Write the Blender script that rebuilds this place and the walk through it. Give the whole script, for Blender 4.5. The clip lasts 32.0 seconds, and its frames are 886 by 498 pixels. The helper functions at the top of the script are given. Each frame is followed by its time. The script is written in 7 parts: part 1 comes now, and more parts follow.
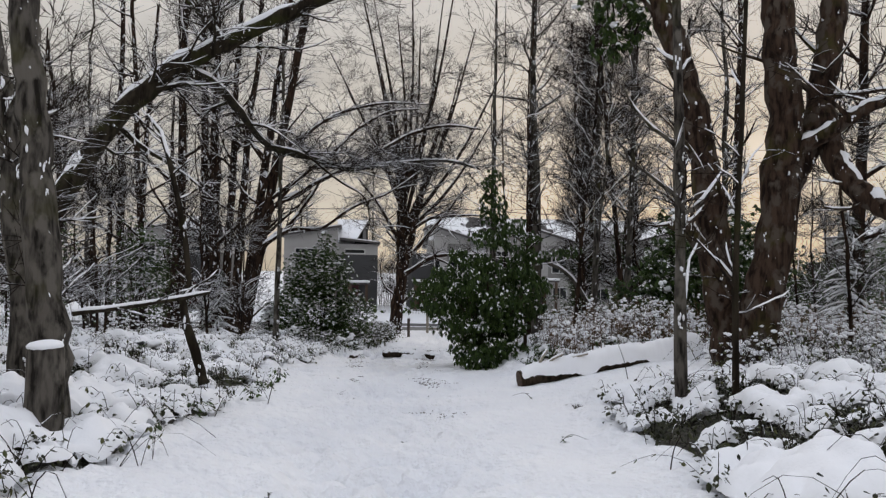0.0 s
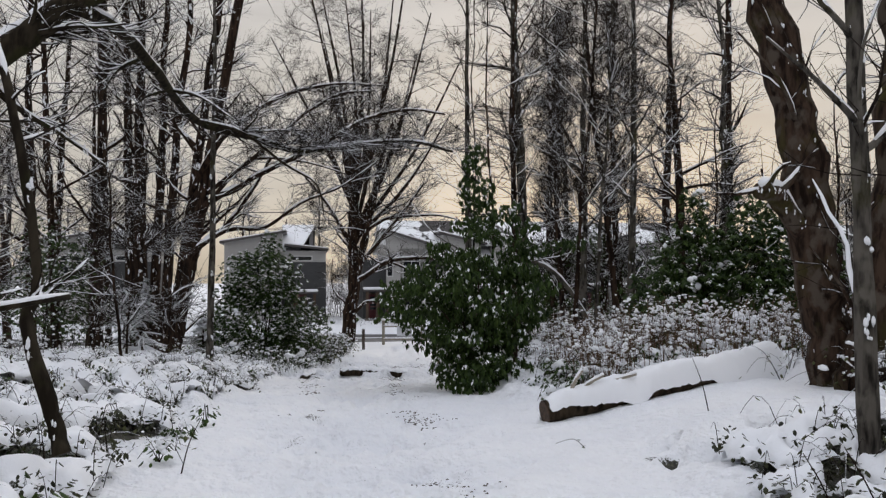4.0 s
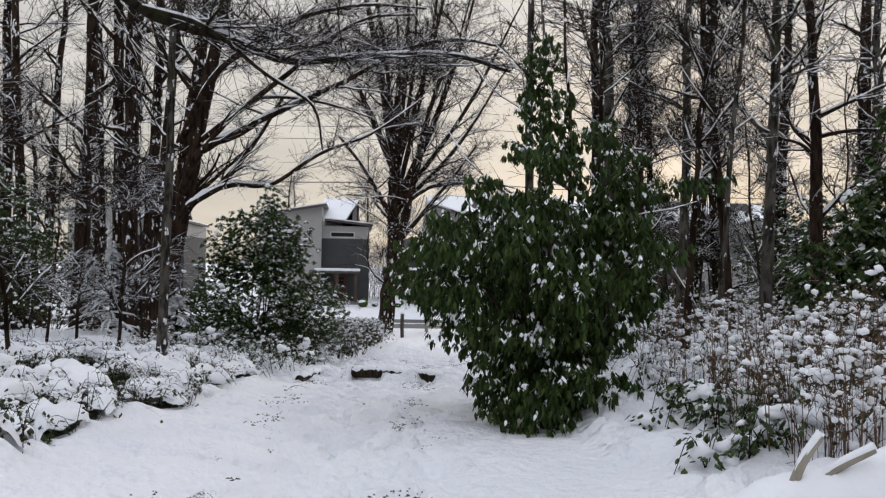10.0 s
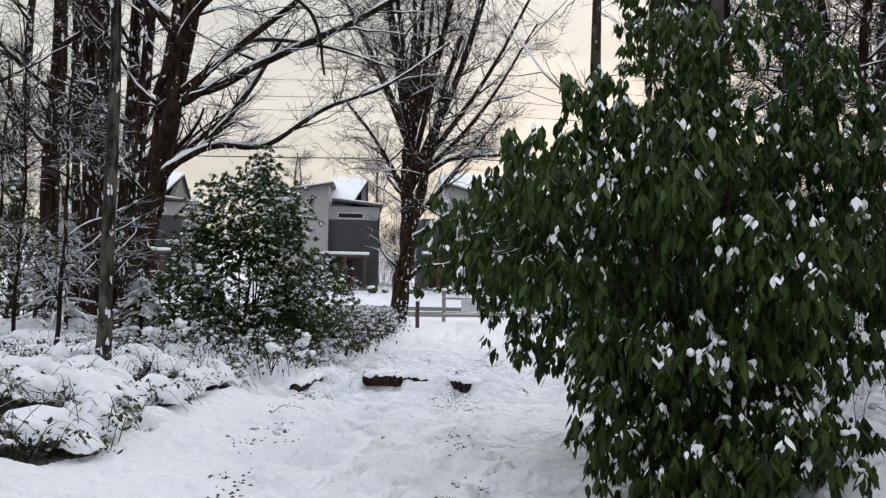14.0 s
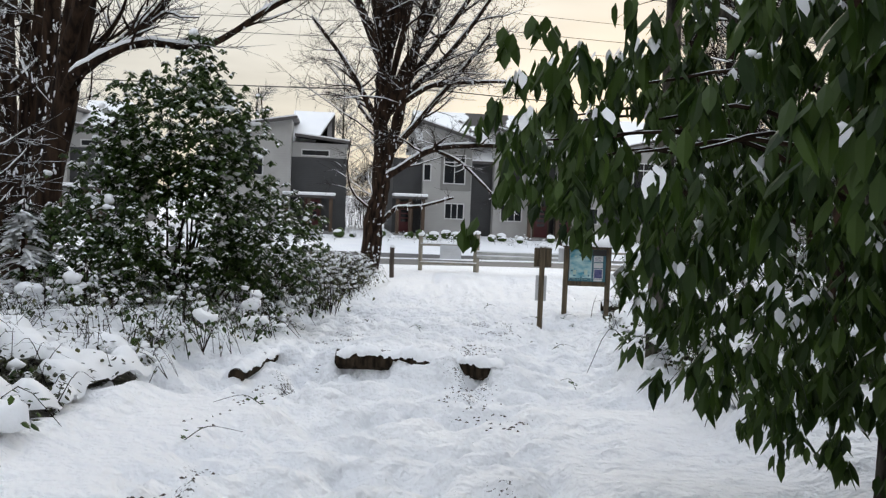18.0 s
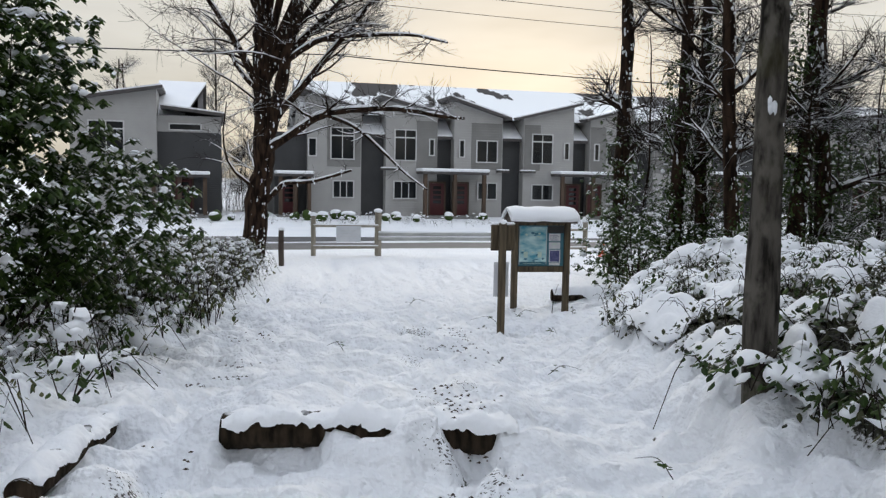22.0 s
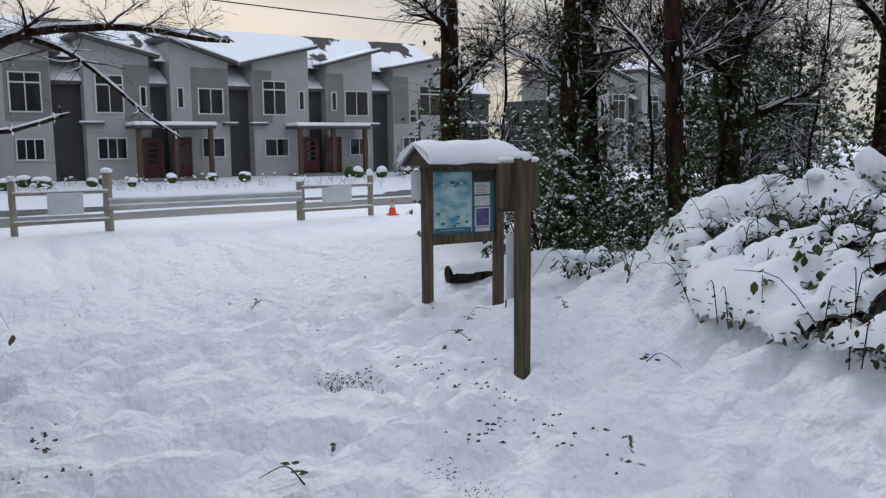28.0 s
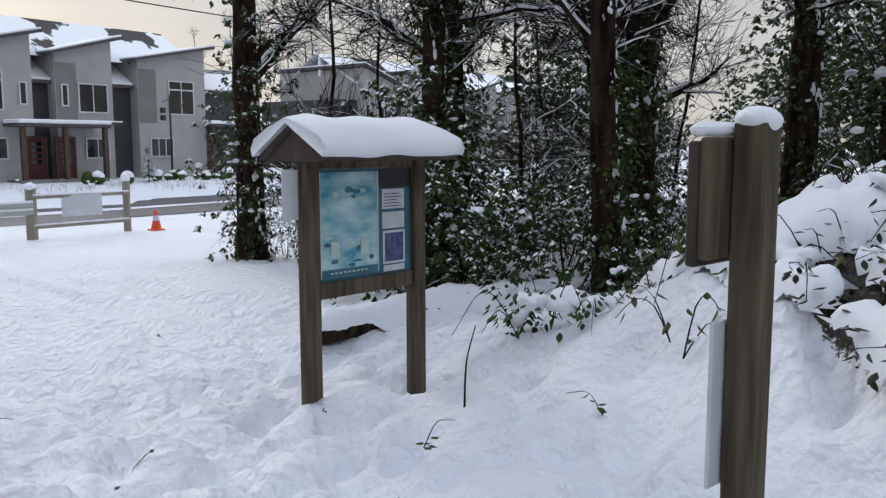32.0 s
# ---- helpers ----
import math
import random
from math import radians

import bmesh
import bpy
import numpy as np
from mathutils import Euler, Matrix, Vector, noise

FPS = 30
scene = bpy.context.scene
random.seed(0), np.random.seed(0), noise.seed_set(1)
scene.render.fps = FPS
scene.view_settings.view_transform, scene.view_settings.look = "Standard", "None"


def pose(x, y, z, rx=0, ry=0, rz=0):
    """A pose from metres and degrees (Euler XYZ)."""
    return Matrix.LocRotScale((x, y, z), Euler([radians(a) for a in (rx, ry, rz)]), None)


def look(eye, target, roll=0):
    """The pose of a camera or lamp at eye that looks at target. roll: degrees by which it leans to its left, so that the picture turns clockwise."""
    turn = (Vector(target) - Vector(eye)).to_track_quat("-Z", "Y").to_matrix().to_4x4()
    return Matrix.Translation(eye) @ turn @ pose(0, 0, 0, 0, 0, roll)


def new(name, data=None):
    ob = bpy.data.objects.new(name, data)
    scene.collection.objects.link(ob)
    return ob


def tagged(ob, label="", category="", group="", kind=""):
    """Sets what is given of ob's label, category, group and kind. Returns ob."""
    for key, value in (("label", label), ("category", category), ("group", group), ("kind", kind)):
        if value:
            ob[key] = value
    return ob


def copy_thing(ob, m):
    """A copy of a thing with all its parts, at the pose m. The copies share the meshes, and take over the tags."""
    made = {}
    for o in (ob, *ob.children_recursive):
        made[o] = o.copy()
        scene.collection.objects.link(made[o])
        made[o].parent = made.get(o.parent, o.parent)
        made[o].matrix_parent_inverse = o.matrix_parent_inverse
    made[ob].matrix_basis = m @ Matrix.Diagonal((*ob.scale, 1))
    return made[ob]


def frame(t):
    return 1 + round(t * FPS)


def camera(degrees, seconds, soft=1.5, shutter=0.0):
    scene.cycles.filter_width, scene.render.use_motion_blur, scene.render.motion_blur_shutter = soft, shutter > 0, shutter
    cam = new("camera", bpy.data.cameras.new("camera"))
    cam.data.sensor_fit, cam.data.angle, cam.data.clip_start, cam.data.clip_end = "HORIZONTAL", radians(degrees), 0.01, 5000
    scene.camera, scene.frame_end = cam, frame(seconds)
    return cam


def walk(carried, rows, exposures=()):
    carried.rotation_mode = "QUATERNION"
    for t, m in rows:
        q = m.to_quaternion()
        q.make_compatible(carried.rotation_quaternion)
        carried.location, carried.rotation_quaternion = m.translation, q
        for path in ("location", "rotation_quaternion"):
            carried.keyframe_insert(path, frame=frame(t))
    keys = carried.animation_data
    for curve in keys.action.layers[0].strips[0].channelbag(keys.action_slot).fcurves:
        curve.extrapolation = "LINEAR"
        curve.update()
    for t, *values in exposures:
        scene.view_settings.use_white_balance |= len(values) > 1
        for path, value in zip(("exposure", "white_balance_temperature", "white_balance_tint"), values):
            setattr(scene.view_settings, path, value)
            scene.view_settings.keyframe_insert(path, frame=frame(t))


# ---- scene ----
cam = camera(55.3, 32.0, soft=1.3)
METRES, EYE = 34.0, 1.55
ROWS = [
    (0.0, 0.0, 0.0, 0.0, -0.02, 1.48, -0.95),
    (0.5, -0.0035, 0.0148, -0.0003, -0.79, 2.84, -1.52),
    (1.0, -0.0066, 0.0302, -0.0012, -0.87, 2.53, -1.78),
    (1.5, -0.0113, 0.0447, -0.0029, -0.89, 2.71, -1.34),
    (2.0, -0.0144, 0.0636, -0.0041, -2.25, 4.01, -0.39),
    (2.5, -0.0166, 0.0801, -0.0048, -2.62, 4.15, -0.31),
    (3.0, -0.0179, 0.096, -0.0054, -3.46, 3.39, -0.07),
    (3.5, -0.0179, 0.1121, -0.0056, -3.42, 2.56, -0.16),
    (4.0, -0.0181, 0.1285, -0.0063, -3.69, 2.1, 0.13),
    (4.5, -0.0162, 0.1442, -0.0072, -3.96, 1.47, -0.52),
    (6.5, -0.0114, 0.2088, -0.0087, -3.88, -0.08, -0.49),
    (7.0, -0.0095, 0.2253, -0.0106, -3.45, -0.16, -0.99),
    (7.5, -0.0096, 0.2414, -0.0113, -3.84, 0.21, -0.78),
    (8.0, -0.0077, 0.2568, -0.0129, -3.12, 1.05, -0.25),
    (8.5, -0.0059, 0.2729, -0.0135, -0.54, 1.38, -0.41),
    (9.0, -0.0041, 0.2895, -0.0145, -0.42, 0.37, -0.26),
    (9.5, -0.0016, 0.3052, -0.0151, 0.11, 0.24, -1.19),
    (10.0, -0.002, 0.3217, -0.0159, 0.09, 1.07, -1.06),
    (10.5, -0.002, 0.3423, -0.0172, 0.63, 2.02, -0.14),
    (11.0, -0.0034, 0.3535, -0.018, 1.68, 3.18, -0.27),
    (11.5, -0.0053, 0.3696, -0.0189, 0.61, 2.96, -0.95),
    (12.0, -0.0076, 0.3856, -0.0188, 1.41, 1.18, -1.64),
    (12.5, -0.0111, 0.4001, -0.0195, 1.19, -0.03, -0.87),
    (13.0, -0.0126, 0.4153, -0.0209, 0.48, 0.07, -1.14),
    (13.5, -0.0151, 0.4305, -0.0211, 0.57, 0.19, -1.37),
    (15.5, -0.0224, 0.491, -0.0242, 0.7, -0.88, -0.89),
    (16.0, -0.0243, 0.507, -0.0252, -0.12, -1.52, -0.8),
    (16.5, -0.0252, 0.5234, -0.0264, -1.04, -2.73, -0.87),
    (17.0, -0.0268, 0.5382, -0.0268, -0.24, -3.74, -2.2),
    (17.5, -0.0302, 0.553, -0.0274, -1.01, -3.55, -2.46),
    (18.0, -0.0335, 0.5683, -0.0278, -1.78, -3.52, -2.23),
    (18.5, -0.0385, 0.5828, -0.0282, -3.66, -4.17, -1.16),
    (19.0, -0.0407, 0.5981, -0.0294, -5.3, -4.03, -0.03),
    (19.5, -0.0423, 0.6131, -0.0308, -6.97, -3.8, 0.42),
    (20.0, -0.0427, 0.6314, -0.032, -9.63, -3.41, -0.16),
    (20.5, -0.0425, 0.6477, -0.0326, -10.18, -4.15, -0.7),
    (21.0, -0.0436, 0.6633, -0.0337, -11.05, -5.41, -0.85),
    (21.5, -0.0436, 0.678, -0.0345, -10.25, -5.29, -1.24),
    (22.0, -0.0454, 0.6934, -0.0357, -9.91, -4.66, -1.01),
    (22.5, -0.0466, 0.7087, -0.037, -10.27, -4.93, -1.47),
    (23.0, -0.0496, 0.7231, -0.0381, -11.57, -4.7, -1.62),
    (23.5, -0.0518, 0.7374, -0.039, -13.83, -4.41, -1.69),
    (24.0, -0.0527, 0.752, -0.0397, -13.77, -4.63, -2.07),
    (24.5, -0.0546, 0.7662, -0.0403, -13.71, -5.75, -0.83),
    (26.5, -0.0645, 0.8271, -0.0451, -17.78, -4.39, 0.22),
    (27.0, -0.0665, 0.8417, -0.0463, -21.63, -5.49, 0.06),
    (27.5, -0.0672, 0.8563, -0.0475, -24.81, -6.61, 0.1),
    (28.0, -0.0667, 0.8708, -0.0483, -30.37, -7.26, 0.49),
    (28.5, -0.0632, 0.885, -0.0492, -34.22, -6.86, -0.31),
    (29.0, -0.0598, 0.8992, -0.0498, -35.95, -6.5, -0.54),
    (29.5, -0.0551, 0.9137, -0.0507, -36.65, -6.53, -1.21),
    (30.0, -0.0514, 0.9281, -0.0514, -37.17, -6.61, -1.84),
    (30.5, -0.0476, 0.9426, -0.0517, -38.79, -6.0, -1.44),
    (31.0, -0.0423, 0.9571, -0.052, -39.38, -5.64, -0.96),
    (31.5, -0.0384, 0.9713, -0.0525, -41.88, -6.1, 0.43),
    (32.0, -0.0308, 0.984, -0.0534, -47.39, -6.95, 0.07),
]
walk(cam, [(t, pose(METRES * x, METRES * y, EYE + METRES * z, 90 + pitch, roll, yaw)) for t, x, y, z, yaw, pitch, roll in ROWS],
     [(0.0, -0.77, 7150, 12), (4.0, -0.72, 7150, 12), (9.0, -0.6, 7050, 12), (13.0, -0.34, 6950, 11), (18.0, -0.28, 7050, 8), (20.0, -0.36, 7000, 7), (22.0, -0.46, 6850, 8), (24.0, -0.6, 6600, 9), (28.0, -0.7, 6450, 11), (32.0, -0.52, 6450, 11)])

# ---- light: an overcast winter sky, brighter and warmer low down ahead ----
world = bpy.data.worlds.new("winter_sky")
scene.world = world
world.use_nodes = True
wn, wl = world.node_tree.nodes, world.node_tree.links
wn.clear()
w_out, w_bg = wn.new("ShaderNodeOutputWorld"), wn.new("ShaderNodeBackground")
sky = wn.new("ShaderNodeTexSky")
sky.sky_type, sky.sun_disc = "NISHITA", False
sky.sun_elevation, sky.sun_rotation, sky.dust_density = radians(9), radians(15), 2.0
co = wn.new("ShaderNodeTexCoord")
sep = wn.new("ShaderNodeSeparateXYZ")
wl.new(co.outputs["Generated"], sep.inputs[0])
ramp = wn.new("ShaderNodeValToRGB")
ramp.color_ramp.elements[0].position, ramp.color_ramp.elements[0].color = 0.0, (8.9, 8.4, 7.2, 1)
ramp.color_ramp.elements[1].position, ramp.color_ramp.elements[1].color = 0.75, (15.5, 17.2, 20.5, 1)
for at, col in ((0.05, (9.5, 9.3, 8.7, 1)), (0.12, (9.6, 9.55, 9.35, 1)), (0.24, (9.6, 9.7, 9.8, 1)), (0.38, (10.2, 10.6, 11.4, 1)), (0.55, (12.5, 13.6, 16.0, 1))):
    ramp.color_ramp.elements.new(at).color = col
wl.new(sep.outputs[2], ramp.inputs[0])
stretch = wn.new("ShaderNodeMapping")
stretch.inputs["Scale"].default_value = (3.0, 3.0, 14.0)
wl.new(co.outputs["Generated"], stretch.inputs[0])
cloud = wn.new("ShaderNodeTexNoise")
cloud.inputs["Scale"].default_value, cloud.inputs["Detail"].default_value = 1.6, 5
wl.new(stretch.outputs[0], cloud.inputs[0])
cl = wn.new("ShaderNodeMapRange")
cl.inputs[1].default_value, cl.inputs[2].default_value, cl.inputs[3].default_value, cl.inputs[4].default_value = 0.3, 0.7, 0.86, 1.12
wl.new(cloud.outputs[0], cl.inputs[0])
mul = wn.new("ShaderNodeMixRGB")
mul.blend_type, mul.inputs[0].default_value = "MULTIPLY", 1.0
wl.new(ramp.outputs[0], mul.inputs[1])
wl.new(cl.outputs[0], mul.inputs[2])
mixs = wn.new("ShaderNodeMixRGB")
mixs.inputs[0].default_value = 0.93
wl.new(sky.outputs[0], mixs.inputs[1])
wl.new(mul.outputs[0], mixs.inputs[2])
wl.new(mixs.outputs[0], w_bg.inputs[0])
w_bg.inputs[1].default_value = 0.1
wl.new(w_bg.outputs[0], w_out.inputs[0])

sun_data = bpy.data.lights.new("sun", "SUN")
sun_data.energy, sun_data.angle, sun_data.color = 1.3, radians(22), (1.0, 0.95, 0.88)
sun = new("sun", sun_data)
sun.matrix_world = look((12, 44, 21), (0, 0, 0))

# ---- materials ----
def nodes_of(name, rough=0.8, metal=0.0):
    m = bpy.data.materials.new(name)
    m.use_nodes = True
    n, l = m.node_tree.nodes, m.node_tree.links
    b = n["Principled BSDF"]
    b.inputs["Roughness"].default_value, b.inputs["Metallic"].default_value = rough, metal
    return m, n, l, b


def noise_node(n, l, scale, detail=4, stretch=None, kind="Object"):
    t = n.new("ShaderNodeTexCoord")
    x = n.new("ShaderNodeTexNoise")
    x.inputs["Scale"].default_value, x.inputs["Detail"].default_value = scale, detail
    src = t.outputs[kind]
    if stretch:
        mp = n.new("ShaderNodeMapping")
        mp.inputs["Scale"].default_value = stretch
        l.new(src, mp.inputs[0])
        src = mp.outputs[0]
    l.new(src, x.inputs[0])
    return x


def ramp_node(n, l, fac, stops):
    r = n.new("ShaderNodeValToRGB")
    e = r.color_ramp.elements
    e[0].position, e[0].color = stops[0][0], (*stops[0][1], 1)
    e[1].position, e[1].color = stops[-1][0], (*stops[-1][1], 1)
    for p, c in stops[1:-1]:
        e.new(p).color = (*c, 1)
    l.new(fac, r.inputs[0])
    return r


def bump(n, l, b, fac, strength=0.4, dist=0.02):
    x = n.new("ShaderNodeBump")
    x.inputs["Strength"].default_value, x.inputs["Distance"].default_value = strength, dist
    l.new(fac, x.inputs["Height"])
    l.new(x.outputs[0], b.inputs["Normal"])


def snow_on_top(n, l, b, colour, low, high, patch=9.0, amount=1.0):
    """Lays snow where the surface faces up, with a ragged border."""
    geo = n.new("ShaderNodeNewGeometry")
    sp = n.new("ShaderNodeSeparateXYZ")
    l.new(geo.outputs["Normal"], sp.inputs[0])
    rag = noise_node(n, l, patch, 3)
    add = n.new("ShaderNodeMath")
    add.operation = "MULTIPLY_ADD"
    add.inputs[1].default_value, add.inputs[2].default_value = 0.9, -0.45
    l.new(rag.outputs[0], add.inputs[0])
    tot = n.new("ShaderNodeMath")
    l.new(sp.outputs[2], tot.inputs[0])
    l.new(add.outputs[0], tot.inputs[1])
    mr = n.new("ShaderNodeMapRange")
    mr.inputs[1].default_value, mr.inputs[2].default_value, mr.inputs[4].default_value = low, high, amount
    l.new(tot.outputs[0], mr.inputs[0])
    mix = n.new("ShaderNodeMixRGB")
    mix.inputs[2].default_value = (0.84, 0.86, 0.9, 1)
    l.new(mr.outputs[0], mix.inputs[0])
    l.new(colour, mix.inputs[1])
    l.new(mix.outputs[0], b.inputs["Base Color"])


def make_snow(name, flecks=0.0):
    m, n, l, b = nodes_of(name, 0.75)
    big, fine = noise_node(n, l, 0.7, 4), noise_node(n, l, 45, 2)
    r = ramp_node(n, l, big.outputs[0], [(0.3, (0.83, 0.85, 0.89)), (0.7, (0.9, 0.91, 0.93))])
    b.inputs["Subsurface Weight"].default_value = 0.0
    if flecks:
        deb = noise_node(n, l, 16, 6)
        k = ramp_node(n, l, deb.outputs[0], [(0.0, (1, 1, 1)), (0.72, (1, 1, 1)), (0.78, (0.7, 0.67, 0.63)), (1.0, (0.3, 0.25, 0.2))])
        mx = n.new("ShaderNodeMixRGB")
        mx.blend_type, mx.inputs[0].default_value = "MULTIPLY", flecks
        l.new(r.outputs[0], mx.inputs[1])
        l.new(k.outputs[0], mx.inputs[2])
        # brush and soil show where the snow leaves gaps
        gaps = n.new("ShaderNodeAttribute")
        gaps.attribute_name = "brush"
        rag = noise_node(n, l, 34, 5)
        ad = n.new("ShaderNodeMath")
        ad.operation = "MULTIPLY_ADD"
        ad.inputs[1].default_value = 0.9
        l.new(rag.outputs[0], ad.inputs[0])
        l.new(gaps.outputs["Fac"], ad.inputs[2])
        mr = n.new("ShaderNodeMapRange")
        mr.inputs[1].default_value, mr.inputs[2].default_value, mr.inputs[3].default_value, mr.inputs[4].default_value = 0.88, 1.02, 1.0, 0.0
        l.new(ad.outputs[0], mr.inputs[0])
        br = noise_node(n, l, 38, 6)
        brush = ramp_node(n, l, br.outputs[0], [(0.36, (0.008, 0.007, 0.006)), (0.5, (0.035, 0.03, 0.02)), (0.6, (0.03, 0.035, 0.016)), (0.72, (0.09, 0.08, 0.06))])
        my = n.new("ShaderNodeMixRGB")
        l.new(mr.outputs[0], my.inputs[0])
        l.new(brush.outputs[0], my.inputs[1])
        l.new(mx.outputs[0], my.inputs[2])
        # specks of trodden soil and the shade of small dents, painted along the worn lines
        tread = n.new("ShaderNodeAttribute")
        tread.attribute_name = "tread"
        sp = noise_node(n, l, 36, 3, (1.0, 1.9, 1.0))
        th = n.new("ShaderNodeMath")
        th.operation = "MULTIPLY_ADD"
        th.inputs[1].default_value = 0.3
        l.new(tread.outputs["Fac"], th.inputs[0])
        l.new(sp.outputs[0], th.inputs[2])
        cut = n.new("ShaderNodeMapRange")
        cut.inputs[1].default_value, cut.inputs[2].default_value, cut.inputs[4].default_value = 0.75, 0.79, 0.94
        l.new(th.outputs[0], cut.inputs[0])
        mz = n.new("ShaderNodeMixRGB")
        mz.inputs[2].default_value = (0.035, 0.028, 0.022, 1)
        l.new(cut.outputs[0], mz.inputs[0])
        l.new(my.outputs[0], mz.inputs[1])
        l.new(mz.outputs[0], b.inputs["Base Color"])
        lump, both = noise_node(n, l, 8, 2), n.new("ShaderNodeMath")
        both.operation = "MULTIPLY_ADD"
        both.inputs[1].default_value = 9.0
        l.new(lump.outputs[0], both.inputs[0])
        l.new(fine.outputs[0], both.inputs[2])
        bump(n, l, b, both.outputs[0], 0.5, 0.036)
        return m
    else:
        l.new(r.outputs[0], b.inputs["Base Color"])
    bump(n, l, b, fine.outputs[0], 0.35, 0.012)
    return m


def make_bark(name, dark, light, snow=(0.75, 0.95), grain=1.0, moss=None, lichen=None):
    m, n, l, b = nodes_of(name, 0.95)
    b.inputs["Specular IOR Level"].default_value = 0.1
    g = noise_node(n, l, 9 * grain, 6, (1, 1, 0.22))
    r = ramp_node(n, l, g.outputs[0], [(0.38, dark), (0.62, light)])
    col = r.outputs[0]
    if moss:
        mo = noise_node(n, l, 1.6, 5)
        k = ramp_node(n, l, mo.outputs[0], [(0.54, (0, 0, 0)), (0.72, (1, 1, 1))])
        mx = n.new("ShaderNodeMixRGB")
        mx.inputs[2].default_value = (*moss, 1)
        l.new(k.outputs[0], mx.inputs[0])
        l.new(col, mx.inputs[1])
        col = mx.outputs[0]
    if lichen:
        li = noise_node(n, l, 5.5, 6, (1, 1, 0.6))
        k = ramp_node(n, l, li.outputs[0], [(0.52, (0, 0, 0)), (0.62, (1, 1, 1))])
        mx = n.new("ShaderNodeMixRGB")
        mx.inputs[2].default_value = (*lichen, 1)
        l.new(k.outputs[0], mx.inputs[0])
        l.new(col, mx.inputs[1])
        col = mx.outputs[0]
    if snow:
        snow_on_top(n, l, b, col, *snow)
    else:
        l.new(col, b.inputs["Base Color"])
    bump(n, l, b, g.outputs[0], 0.8, 0.03)
    return m


def make_leaf(name, a, c, snow=None, rough=0.45):
    m, n, l, b = nodes_of(name, rough)
    b.inputs["Specular IOR Level"].default_value = 0.25
    geo = n.new("ShaderNodeNewGeometry")
    r = ramp_node(n, l, geo.outputs["Random Per Island"], [(0.0, a), (1.0, c)])
    col = r.outputs[0]
    if snow:
        snow_on_top(n, l, b, col, *snow, patch=14.0)
    else:
        l.new(col, b.inputs["Base Color"])
    # light passes through the thin blade
    glow, mix = n.new("ShaderNodeBsdfTranslucent"), n.new("ShaderNodeMixShader")
    mix.inputs[0].default_value = 0.28
    l.new(col, glow.inputs[0])
    l.new(b.outputs[0], mix.inputs[1])
    l.new(glow.outputs[0], mix.inputs[2])
    l.new(mix.outputs[0], n["Material Output"].inputs[0])
    return m


def make_plain(name, a, c, scale=4.0, rough=0.7, stretch=None, relief=0.2, metal=0.0, fine=60):
    m, n, l, b = nodes_of(name, rough, metal)
    x = noise_node(n, l, scale, 6, stretch)
    r = ramp_node(n, l, x.outputs[0], [(0.3, a), (0.7, c)])
    l.new(r.outputs[0], b.inputs["Base Color"])
    if relief:
        f = noise_node(n, l, fine, 4, stretch)
        bump(n, l, b, f.outputs[0], relief, 0.01)
    return m


def make_siding(name, a, c, pitch=0.16):
    """Painted boards: fine level laps."""
    m, n, l, b = nodes_of(name, 0.65)
    x = noise_node(n, l, 0.8, 5)
    r = ramp_node(n, l, x.outputs[0], [(0.3, a), (0.7, c)])
    l.new(r.outputs[0], b.inputs["Base Color"])
    t = n.new("ShaderNodeTexCoord")
    w = n.new("ShaderNodeTexWave")
    w.bands_direction, w.wave_profile = "Z", "SAW"
    w.inputs["Scale"].default_value = 0.314 / pitch
    l.new(t.outputs["Object"], w.inputs[0])
    bump(n, l, b, w.outputs[1], 0.5, 0.02)
    return m


SNOW = make_snow("snow")
SNOW_GROUND = make_snow("trodden_snow", 0.35)
BARK_DARK = make_bark("dark_bark", (0.009, 0.0055, 0.004), (0.044, 0.027, 0.018), (0.82, 1.02))
BARK_RED = make_bark("cedar_bark", (0.012, 0.007, 0.005), (0.058, 0.037, 0.026), (0.8, 1.0), 1.3, (0.05, 0.046, 0.014), (0.075, 0.06, 0.048))
BARK_GREY = make_bark("grey_bark", (0.014, 0.012, 0.01), (0.1, 0.09, 0.078), (0.8, 1.0), 1.7, (0.05, 0.048, 0.02), (0.115, 0.105, 0.09))
BARK_MOSS = make_bark("mossy_bark", (0.012, 0.009, 0.006), (0.036, 0.029, 0.02), (0.6, 0.9), 1.0, (0.034, 0.036, 0.011))
BARK_TWIG = make_bark("twig_bark", (0.007, 0.005, 0.004), (0.028, 0.02, 0.015), (0.6, 0.9), 2.0)
LOG_WOOD = make_bark("rotten_log_bark", (0.012, 0.009, 0.006), (0.05, 0.036, 0.024), (0.85, 1.1), 1.6)
LEAF = make_leaf("evergreen_leaf", (0.01, 0.026, 0.005), (0.054, 0.094, 0.018), (1.1, 1.25))
LEAF_DIM = make_leaf("dark_bramble_leaf", (0.012, 0.014, 0.007), (0.05, 0.055, 0.022), (1.0, 1.2))
LEAF_LIGHT = make_leaf("bramble_leaf", (0.05, 0.065, 0.02), (0.1, 0.1, 0.04), (0.95, 1.2))
NEEDLE = make_leaf("conifer_needle", (0.02, 0.035, 0.015), (0.05, 0.07, 0.03), (0.35, 0.7), 0.7)
DRY = make_leaf("dry_stalk", (0.07, 0.045, 0.03), (0.2, 0.13, 0.08), None, 0.9)
TIMBER = make_plain("weathered_timber", (0.03, 0.022, 0.013), (0.135, 0.102, 0.06), 22, 0.85, (1, 1, 0.09), 0.5)
